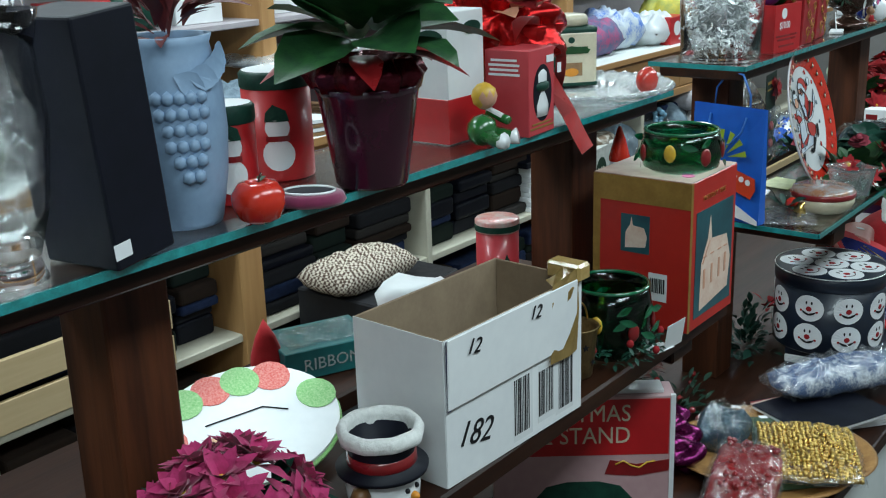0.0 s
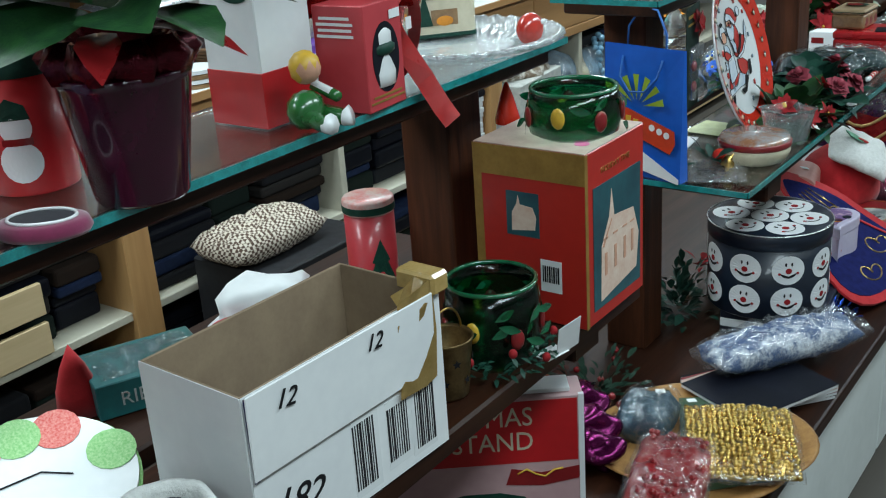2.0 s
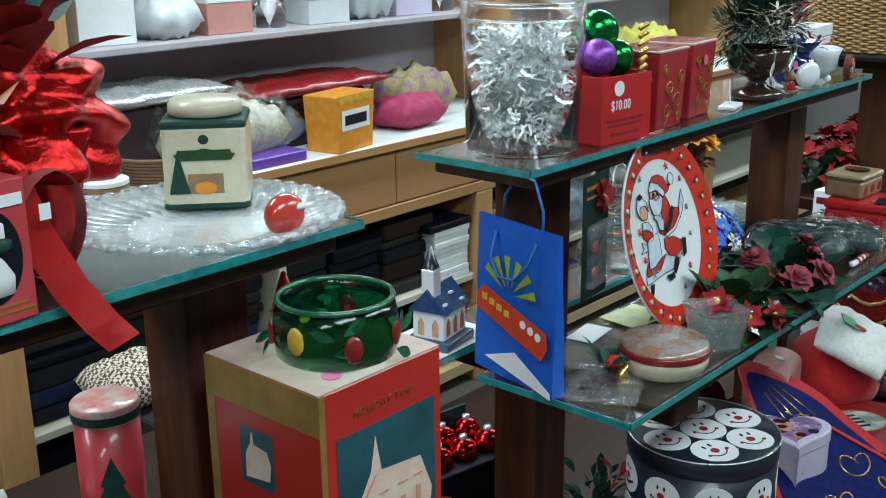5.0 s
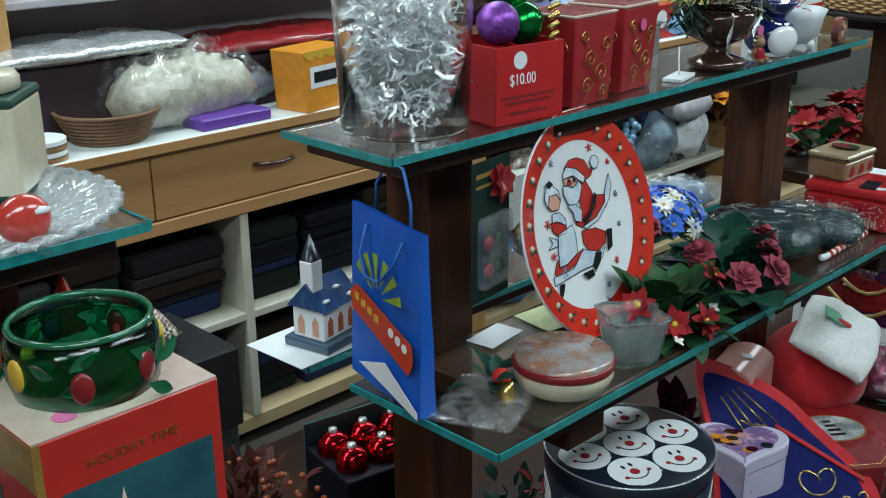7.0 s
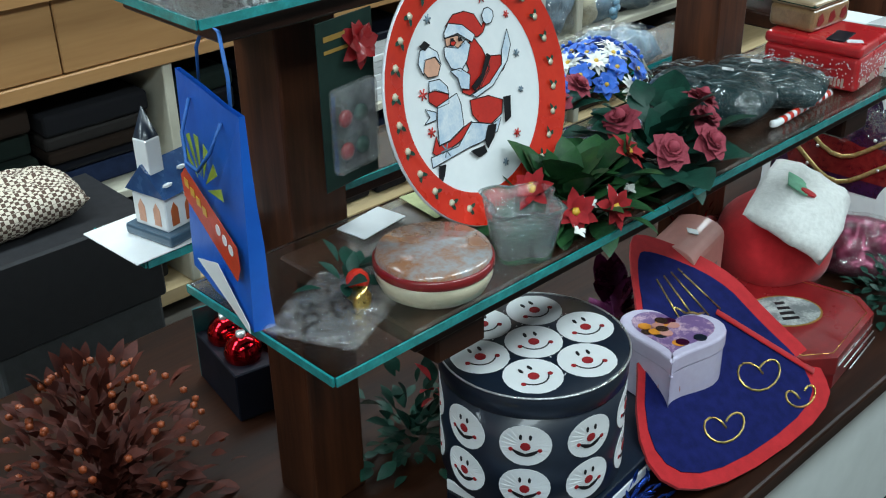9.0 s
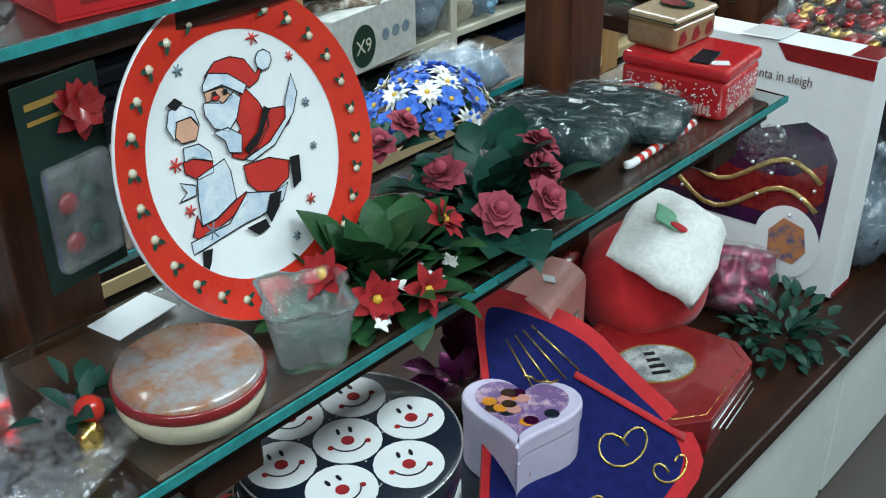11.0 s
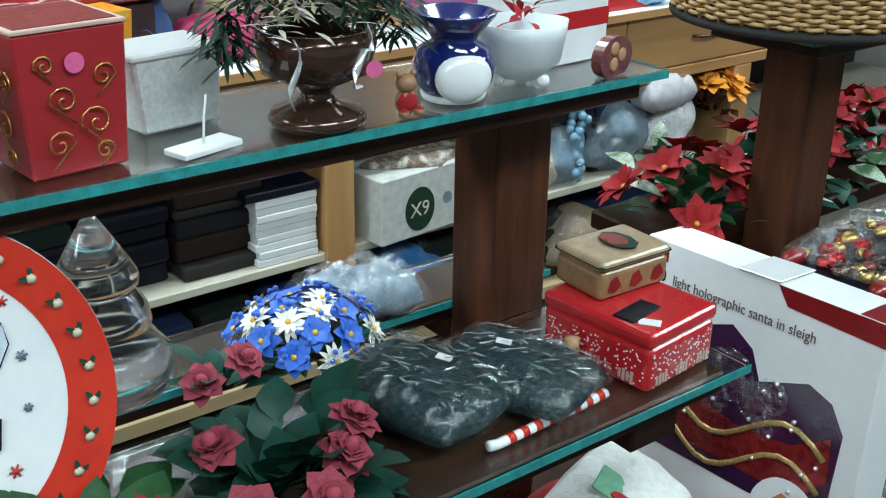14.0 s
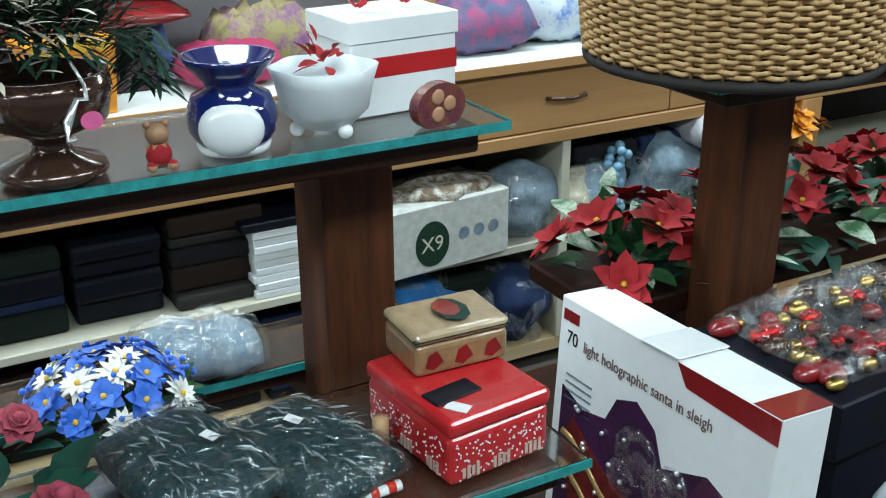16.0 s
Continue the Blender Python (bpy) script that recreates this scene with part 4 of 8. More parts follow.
def snow_box():
    t = thing("ornament_box", "pinkish red box with an oval window showing a snowman ornament", "gift box", -0.92, 1.376, GZ, 4, size=(0.89, 0.85, 0.885))
    w, d, h = 0.042, 0.046, 0.145
    part("body", box(-w, w, -d, d, 0, h, 0.0015), PINKRED, t)
    part("window", flat(disc(0.033, 0, 0.07, 30, 0.048), face_x(w + 0.0002, 0.002, 0)), BLACKBOX, t, "dark oval window")
    part("bell_body", move(lathe([(0, 0), (0.02, 0.004), (0.021, 0.02), (0.013, 0.045), (0.018, 0.055), (0.018, 0.068), (0.011, 0.078), (0, 0.08)], 22), Matrix.Translation((w - 0.006, 0.002, 0.026)) @ Matrix.Diagonal((0.5, 1.35, 1.12, 1))), WHITEG, t, "white porcelain ornament")
    part("scarf", move(lathe([(0.014, 0), (0.02, 0.004), (0.02, 0.012), (0.014, 0.016)], 22), Matrix.Translation((w - 0.005, 0.002, 0.073)) @ Matrix.Diagonal((0.6, 1.3, 1, 1))), LEAFD, t)
    part("price_label", flat(rect(0.026, 0.012, 0.028, 0.125), face_x(w + 0.0012, 0, 0)), WHITE, t)
    part("gold_line", join(flat(rect(0.085, 0.003, 0, 0.012), face_x(w + 0.0002, 0, 0)), flat(rect(0.07, 0.003, 0, 0.019), face_x(w + 0.0002, 0, 0))), GOLD, t)
    b = None
    for i, ww in enumerate((0.05, 0.06, 0.055, 0.06)):
        b = flat(rect(ww, 0.004, -0.005, 0.128 - i * 0.008), face_ny(0, -d - 0.0008, 0), b)
    part("small_print", b, WHITE, t, "rows of small white print", kind="stuff")


snow_box()


def ribbon_gift():
    t = thing("foil_bouquet", "red foil wrapped plant with a long red satin ribbon", "wrapped plant", -1.0, 1.475, GZ)
    part("wrap", lathe([(0, 0), (0.04, 0.0), (0.05, 0.05), (0.058, 0.1), (0.075, 0.15), (0.07, 0.155), (0.04, 0.12), (0, 0.11)], 48, wob=lambda a, z: 1 + (0.03 + z * 0.7) * math.sin(8 * a + 30 * z)), REDFOIL, t, "crinkled red foil")
    rnd = random.Random(5)
    part("crumpled_foil", ball(0.085, (-0.005, -0.01, 0.16), (0.9, 1.15, 0.85), 5, 0.75, 24), REDFOIL, t, "crumpled shiny red foil")
    part("foliage", leaves(16, (0.1, 0.11, 0.14), 0.11, 0.065, rnd, (0.5, 1.3), (0, 0, 0.2)), LEAFD, t, kind="stuff")
    part("bract", leaves(18, (0.09, 0.09, 0.14), 0.11, 0.055, rnd, (0.5, 1.4), (0, -0.02, 0.16)), PETALR, t, "red silk bracts", kind="stuff")
    part("pale_bract", leaves(7, (0.09, 0.09, 0.1), 0.1, 0.05, rnd, (0.3, 0.9), (0.03, -0.06, 0.16)), PEACH, t, "peach bracts", kind="stuff")
    sat = mat("red_satin", (0.6, 0.012, 0.012), 0.3, (0.5, 0.008, 0.008), 30, sheen=0.4)

    def strip(pts, wdt, nrm=(0, 1, 0.4)):
        b = bmesh.new()
        u = Vector(nrm).normalized() * wdt / 2
        rows = [(b.verts.new(Vector(p) - u), b.verts.new(Vector(p) + u)) for p in pts]
        for p, q in zip(rows, rows[1:]):
            b.faces.new((p[0], p[1], q[1], q[0])).smooth = True
        bmesh.ops.solidify(b, geom=b.faces[:], thickness=0.001)
        return b

    part("ribbon_tail", strip([(0.075, -0.05, 0.12), (0.1, -0.045, 0.07), (0.125, -0.03, 0.02), (0.13, -0.005, -0.02), (0.132, 0.015, -0.045)], 0.036, (0, 1, 0.25)), sat, t)
    part("ribbon_loop", strip([(0.08 + 0.012 * math.sin(a), -0.02 + 0.034 * math.cos(a) , 0.07 + 0.055 * math.sin(a)) for a in [i * 6.283 / 20 for i in range(21)]], 0.02, (1, 0, 0)), sat, t)
    part("ribbon_loop", strip([(0.05 + 0.02 * math.sin(a), -0.06 + 0.03 * math.cos(a), 0.13 + 0.04 * math.sin(a)) for a in [i * 6.283 / 20 for i in range(21)]], 0.024, (1, 0.3, 0)), sat, t)
    part("price_tag", box(0.112, 0.1128, -0.045, -0.034, 0.085, 0.1), WHITE, t)


ribbon_gift()


def crystal_plate():
    t = thing("glass_platter", "large cut glass platter with a rope edge", "platter", -0.99, 1.68, GZ, size=(1.08, 1.08, 1))
    b = lathe([(0, 0.004), (0.07, 0.002), (0.075, 0.0), (0.1, 0.004), (0.145, 0.022), (0.147, 0.026), (0.142, 0.027), (0.1, 0.011), (0.07, 0.008), (0, 0.009)], 96, wob=lambda a, z: 1 + (0.012 if z > 0.018 else 0.006) * math.sin(32 * a))
    for v in b.verts:
        r = v.co.xy.length
        if r > 0.07:
            v.co.z += 0.0022 * math.sin(32 * math.atan2(v.co.y, v.co.x) + r * 60)
    g = part("plate", b, CUT, t)
    g.visible_shadow = False
    b = None
    for i in range(40):
        a = i * 2 * math.pi / 40
        b = ball(0.008, (0.143 * math.cos(a), 0.143 * math.sin(a), 0.024), (1, 1, 0.7), 1, bm=b)
    part("rope_edge", b, CUT, t)
    b = None
    for i in range(40):
        a = i * 2 * math.pi / 40
        b = sweep([(0.08 * math.cos(a), 0.08 * math.sin(a), 0.0085), (0.132 * math.cos(a + 0.18), 0.132 * math.sin(a + 0.18), 0.024)], 0.0022, 4, bm=b)
    part("cut_flute", b, CUT, t, "bright cut flutes", kind="stuff")


crystal_plate()
t = thing("canister", "square ivory tin canister with a round lid", "canister", -1.075, 1.755, GZ + 0.012, -42, size=(1.03, 1.03, 0.95))
part("body", box(-0.048, 0.048, -0.048, 0.048, 0, 0.105, 0.006, 2), IVORY, t)
part("shoulder", box(-0.049, 0.049, -0.049, 0.049, 0.1, 0.112, 0.005, 2), LEAFD, t, "dark green shoulder band")
part("foot", box(-0.049, 0.049, -0.049, 0.049, 0, 0.008, 0.002), LEAFD, t)
part("lid", lathe([(0.038, 0.112), (0.043, 0.114), (0.043, 0.126), (0.039, 0.132), (0, 0.134)], 32), IVORY, t, "round ivory lid")
for F in (face_x(0.0482, 0, 0), face_ny(0, -0.0482, 0)):
    b = flat(rect(0.06, 0.006, 0, 0.072), F)
    b = flat([(-0.035, 0.07), (-0.03, 0.062), (0.03, 0.062), (0.035, 0.07), (0.0, 0.077)], F @ Matrix.Translation((0, 0, 0.0008)), b)
    part("garland_print", b, LEAF, t)
    part("hearth_print", flat([(-0.02, 0.02), (0.02, 0.02), (0.02, 0.045), (-0.02, 0.045)], F), TANTIN, t, "brown hearth print")
    part("glow_print", flat(disc(0.013, 0, 0.027, 16, 0.008), F @ Matrix.Translation((0, 0, 0.0008))), ORANGE, t)
    part("seal_print", flat(disc(0.006, 0, 0.088, 16), F), LEAFD, t)
part("side_tree", flat([(-0.012, 0.02), (0.012, 0.02), (0.0, 0.075)], face_x(0.0488, -0.03, 0)), LEAFD, t)
t = thing("heart_ornament", "small shiny red heart-shaped ornament on a platter", "ornament", -0.8745, 1.7016, GZ + 0.014, size=(0.88, 0.88, 0.88))
part("body", ball(0.029, (0, 0, 0.026), (0.7, 1, 0.92), 3), mat("coral_red_gloss", (0.6, 0.05, 0.035), 0.2, coat=0.8), t)
part("label", ball(0.012, (0.015, 0.012, 0.036), (0.5, 1, 0.4), 1), WHITE, t, "small white sticker")

# ---- things on the second glass stand: top tier ----
t = thing("clear_tub", "round clear plastic tub stuffed with silver tinsel", "tub", -0.998, 2.285, GZ)
g = part("tub", lathe([(0, 0.003), (0.082, 0), (0.086, 0.004), (0.095, 0.25), (0.098, 0.252), (0.098, 0.262), (0.094, 0.262), (0.091, 0.25), (0.083, 0.006), (0, 0.006)], 48), clear("clear_plastic", (0.97, 0.98, 0.98), 0.05, 1.3), t)
g.visible_shadow = False
b = None
for k in (0.2, 0.225):
    b = sweep([((0.0945 + 0.01 * k) * math.cos(i * 0.157), (0.0945 + 0.01 * k) * math.sin(i * 0.157), k) for i in range(40)], 0.002, 5, bm=b, closed=True)
part("ridge", b, g.data.materials[0], g)
rnd = random.Random(11)
b = bmesh.new()
for i in range(1500):
    a, r, z = rnd.uniform(0, 6.28), 0.068 * math.sqrt(rnd.uniform(0.3, 1)), rnd.uniform(0.01, 0.19)
    p = Vector((r * math.cos(a), r * math.sin(a), z))
    d = Vector((rnd.uniform(-1, 1), rnd.uniform(-1, 1), rnd.uniform(-0.8, 1))).normalized() * rnd.uniform(0.012, 0.03)
    w = d.cross(Vector((rnd.uniform(-1, 1), rnd.uniform(-1, 1), 0.3))).normalized() * rnd.uniform(0.001, 0.0028)
    q = p + d * 0.5 + w * 2
    vs = [b.verts.new(v) for v in (p - w, p + w, q + w, q - w, p + d + w, p + d - w)]
    b.faces.new((vs[0], vs[1], vs[2], vs[3]))
    b.faces.new((vs[3], vs[2], vs[4], vs[5]))
part("tinsel", b, SILVER, t, "loose silver tinsel strands", kind="stuff")
part("tinsel_core", ball(0.055, (0, 0, 0.095), (1, 1, 1.5), 3, 0.1, 30), mat("grey_tinsel", (0.42, 0.45, 0.45), 0.3, (0.12, 0.13, 0.13), 90, metal=0.7, bump=1.0), t)


def price_box():
    t = thing("ornament_display_box", "red card box priced 10 dollars holding foil ornaments", "display box", -0.965, 2.44, GZ, -6)
    w, d, h = 0.06, 0.062, 0.105
    for a in ((w - 0.003, w, -d, d), (-w, -w + 0.003, -d, d), (-w + 0.003, w - 0.003, -d, -d + 0.003), (-w + 0.003, w - 0.003, d - 0.003, d)):
        part("wall", box(*a, 0.003, h, 0.0006), RED, t)
    part("base", box(-w, w, -d, d, 0, 0.003), RED, t)
    part("seal", flat(disc(0.012, -0.02, 0.085, 20), face_x(w + 0.0002, 0, 0)), WHITE, t, "round white seal")
    words("$10.00", 0.022, WHITE, t, face_x(w + 0.0003, -0.015, 0.052), sx=0.8)
    b = None
    for z, ww in ((0.036, 0.1), (0.028, 0.085), (0.014, 0.07)):
        b = flat(rect(ww, 0.004, -0.004, z), face_x(w + 0.0002, 0, 0), b)
    part("small_print", b, DARKRED, t, kind="stuff")
    for x, y, z, r, m in ((0.02, -0.025, 0.13, 0.03, mat("purple_glitter", (0.13, 0.02, 0.25), 0.35, (0.3, 0.1, 0.45), 200, metal=0.6)), (0.015, 0.025, 0.125, 0.03, mat("green_foil", (0.01, 0.3, 0.06), 0.18, (0.005, 0.15, 0.03), 50, metal=0.9, bump=0.4)), (-0.02, 0.02, 0.165, 0.035, mat("green_foil_dark", (0.01, 0.24, 0.05), 0.18, metal=0.9, bump=0.5)), (-0.03, -0.03, 0.15, 0.028, BRONZE)):
        part("bauble", ball(r, (x, y, z), sub=3), m, t)
    b = None
    for i in range(8):
        b = sweep([(0.045, 0.045, 0.08 + i * 0.013), (0.05, 0.06, 0.088 + i * 0.013)], 0.004, 6, bm=b)
    part("candy_stick", b, GOLDM, t, "gold striped stick")


price_box()


def scroll_box(x, y, rz, h):
    t = thing("scroll_box", "tapered dark red box with gold scrolls and pale rim", "gift box", x, y, GZ, rz, group="red scroll boxes")
    b = box(-0.05, 0.05, -0.05, 0.05, 0, h, 0.002)
    for v in b.verts:
        k = 0.9 + 0.12 * v.co.z / h
        v.co.x *= k
        v.co.y *= k
    part("body", b, mat("wine_red_card", (0.36, 0.02, 0.026), 0.4, (0.28, 0.014, 0.018), 16), t)
    part("rim", box(-0.0522, 0.0522, -0.0522, 0.0522, h, h + 0.004, 0.001), BEIGE, t, "pale buff rim")
    part("inside", box(-0.046, 0.046, -0.046, 0.046, h + 0.004, h + 0.0048), DARKRED, t)
    for F in (face_x(0.0512, 0, 0), face_ny(0, -0.0512, 0)):
        b = None
        for cx, cy, s, r0 in ((-0.02, 0.03, 1, 0.014), (0.016, 0.045, -1, 0.016), (0.02, 0.018, 1, 0.01), (-0.012, 0.068, -1, 0.014), (0.026, 0.085, 1, 0.012), (-0.026, 0.1, -1, 0.01)):
            pts = [(cx + s * r0 * (1 - i / 17) * math.cos(i * 0.55), cy + r0 * (1 - i / 17) * math.sin(i * 0.55), 0) for i in range(16)]
            pts = [(cx - s * r0 * 0.6, cy - r0 * 1.5, 0)] + pts
            b = sweep(pts, 0.0011, 4, bm=b)
        part("gold_scroll", move(b, F @ Matrix.Rotation(0.0, 4, "X")), GOLDM, t, "raised gold scrolls", kind="stuff")
    return t


t = scroll_box(-0.955, 2.572, 3, 0.128)
t = scroll_box(-0.972, 2.705, 6, 0.128)
part("sticker", flat(disc(0.009, 0.0, 0.1), face_x(0.053, 0, 0)), PINKTAG, t, "round neon pink sticker")
t = thing("planter", "small white planter box with tiny sprig print", "planter", -1.035, 2.835, GZ, 8)
b = box(-0.035, 0.035, -0.05, 0.05, 0, 0.075, 0.003)
for v in b.verts:
    v.co.y *= 0.88 + 1.6 * v.co.z
part("body", b, mat("sprig_white", (0.75, 0.77, 0.76), 0.4, (0.45, 0.52, 0.5), 130, fine=2, amount=0.35), t)
part("rim", box(-0.038, 0.038, -0.053, 0.053, 0.073, 0.08, 0.002), WHITEG, t)


def goblet():
    t = thing("goblet_arrangement", "bronze glazed goblet bowl with pine sprigs and silver bows", "flower arrangement", -0.938, 2.9575, GZ, size=(1.1, 1.1, 0.93))
    part("goblet", lathe([(0, 0), (0.042, 0), (0.046, 0.008), (0.043, 0.016), (0.02, 0.026), (0.014, 0.036), (0.02, 0.044), (0.05, 0.06), (0.056, 0.09), (0.054, 0.107), (0.05, 0.107), (0.05, 0.09), (0, 0.08)], 40), BRONZE, t)
    rnd = random.Random(21)
    b = bmesh.new()
    for i in range(1700):
        a, e, d = rnd.uniform(0, 6.28), rnd.uniform(0.02, 1.4), rnd.uniform(0.3, 1)
        p = Vector((0.075 * d * math.cos(a) * math.cos(e), 0.085 * d * math.sin(a) * math.cos(e), 0.135 + 0.085 * d * math.sin(e)))
        leaf_into(b, p, a + rnd.uniform(-0.9, 0.9), e + rnd.uniform(-0.7, 0.7), 0.032, 0.0045, 0.1)
    for i in range(260):
        side = rnd.choice((-1, 1))
        leaf_into(b, (rnd.uniform(-0.03, 0.02), side * rnd.uniform(0.07, 0.1), rnd.uniform(0.085, 0.14)), rnd.uniform(0, 6.28), -0.5, 0.03, 0.0045, 0.1)
    part("pine_foliage", b, PINE_G, t, "dark green pine sprigs", kind="stuff")
    b = bmesh.new()
    for i in range(170):
        leaf_into(b, (0.045 + rnd.uniform(-0.03, 0.03), rnd.choice((-0.075, -0.055, 0.0)) + rnd.uniform(-0.015, 0.02), 0.15 + rnd.uniform(-0.03, 0.04)), rnd.uniform(0, 6.28), rnd.uniform(0, 1), 0.03, 0.005)
    part("dried_sprig", b, mat("straw_sprig", (0.62, 0.58, 0.46), 0.7), t, "pale dried sprig", kind="stuff")
    part("silver_bow", sweep([(0.056, 0.015 + 0.01 * math.sin(i), 0.12 - 0.012 * i + 0.008 * math.cos(2 * i)) for i in range(7)], 0.004, 6, flat=0.3), SILVER, t)
    part("silver_bow", sweep([(0.05, -0.05 + 0.006 * math.sin(i), 0.11 - 0.012 * i) for i in range(7)], 0.003, 6, flat=0.3), SILVER, t)
    part("red_sprig", leaves(18, (0.03, 0.03, 0.04), 0.03, 0.012, rnd, (0.2, 1.4), (0.03, 0.065, 0.185)), PETALR, t, kind="stuff")
    part("price_sticker", flat(disc(0.009), face_x(0.0565, 0.026, 0.07)), PINKTAG, t, "round neon pink sticker")


goblet()
t = thing("stick_decoration", "small white card with a thin white stick", "decoration", -0.925, 2.825, GZ, 15)
part("card", box(-0.016, 0.016, -0.035, 0.035, 0, 0.006, 0.001), WHITE, t)
part("stick", sweep([(0, 0.0, 0.006), (-0.004, 0.006, 0.03), (-0.006, 0.012, 0.05)], 0.0014), WHITE, t)
b = ball(0.013, (0, 0, 0.014), (0.9, 1, 1.1), 2)
b = ball(0.0115, (0, 0, 0.034), (1, 1, 0.95), 2, bm=b)
for s in (-1, 1):
    b = ball(0.004, (0, s * 0.009, 0.044), bm=b, sub=1)
    b = ball(0.006, (0.01, s * 0.01, 0.005), (1.4, 1, 1), bm=b, sub=1)
ob = part("bear_figurine", b, mat("tan_bear", (0.36, 0.19, 0.1), 0.5), None)
ob.data.materials.append(PETALR)
for p in ob.data.polygons:
    if p.center.x > 0.003 and 0.008 < p.center.z < 0.024:
        p.material_index = 1
ob.matrix_world = pose(-0.9127, 3.05, GZ)
tagged(ob, "tiny tan bear ornament wearing a red vest", "figurine")
t = thing("oil_burner", "cobalt blue glazed oil burner with a white opening", "oil burner", -0.939, 3.133, GZ, size=(0.935, 0.935, 0.97))
part("body", lathe([(0, 0), (0.03, 0), (0.034, 0.004), (0.047, 0.022), (0.049, 0.04), (0.042, 0.058), (0.026, 0.067), (0.03, 0.074), (0.048, 0.094), (0.05, 0.099), (0.046, 0.099), (0.024, 0.08), (0, 0.078)], 44), COBALT, t)
part("opening", ball(0.03, (0.037, 0, 0.031), (0.5, 1.15, 0.95), 3), WHITEG, t, "pale glazed oval opening", at=pose(0, 0, 0, 0, 0, -20))
part("foot", lathe([(0.03, 0.0), (0.038, 0.001), (0.04, 0.008), (0.034, 0.009)], 40), WHITEG, t)
t = thing("white_bowl", "frosted white three-footed bowl with red bow", "bowl", -0.946, 3.236, GZ, size=(0.92, 0.92, 0.93))
part("bowl", lathe([(0, 0.012), (0.03, 0.01), (0.05, 0.03), (0.056, 0.06), (0.06, 0.078), (0.056, 0.078), (0.05, 0.06), (0, 0.03)], 40, wob=lambda a, z: 1 + (0.05 * math.sin(6 * a) if z > 0.07 else 0)), FROST, t)
for a in (0.3, 2.4, 4.6):
    part("foot", ball(0.009, (0.034 * math.cos(a), 0.034 * math.sin(a), 0.0085), sub=2), WHITEG, t)
part("bow", leaves(14, (0.03, 0.03, 0.03), 0.03, 0.012, R, (0.0, 1.2), (0.0, 0.0, 0.075)), PETALR, t, "thin red bow", kind="stuff")
t = band_box(-1.03, 3.344, GZ, 0.1, 0.135, 0.105, RED, 4, (0.4, 0.62), "square white box with red ribbon and bow")
part("lid", box(-0.052, 0.052, -0.07, 0.07, 0.082, 0.107, 0.001), WHITE, t)
b = None
for s in (-1, 1):
    b = sweep([(0, s * 0.03 + 0.012 * math.sin(a), 0.113 + 0.02 - 0.02 * math.cos(a)) for a in [i * 0.6 for i in range(11)]], 0.006, 6, bm=b, flat=0.3)
part("bow", b, RED, t)
t = thing("agate_slice", "round polished brown stone ornament with a flower", "ornament", -0.912, 3.3515, GZ, 12)
part("slab", move(prism([(0.034 * math.cos(a), max(0, 0.022 + 0.026 * math.sin(a))) for a in [i * 6.283 / 26 for i in range(26)]], -0.007, 0.007), face_x(0, 0, 0)), mat("agate", (0.2, 0.06, 0.03), 0.2, (0.1, 0.02, 0.05), 60, coat=0.7), t)
for k in range(3):
    part("petal", ball(0.009, (0.0075, 0.011 * math.cos(k * 2.1), 0.024 + 0.011 * math.sin(k * 2.1)), (0.25, 1, 1), 2), mat("copper_petal", (0.5, 0.25, 0.14), 0.3, coat=0.5), t)

# ---- second stand: middle tier ----


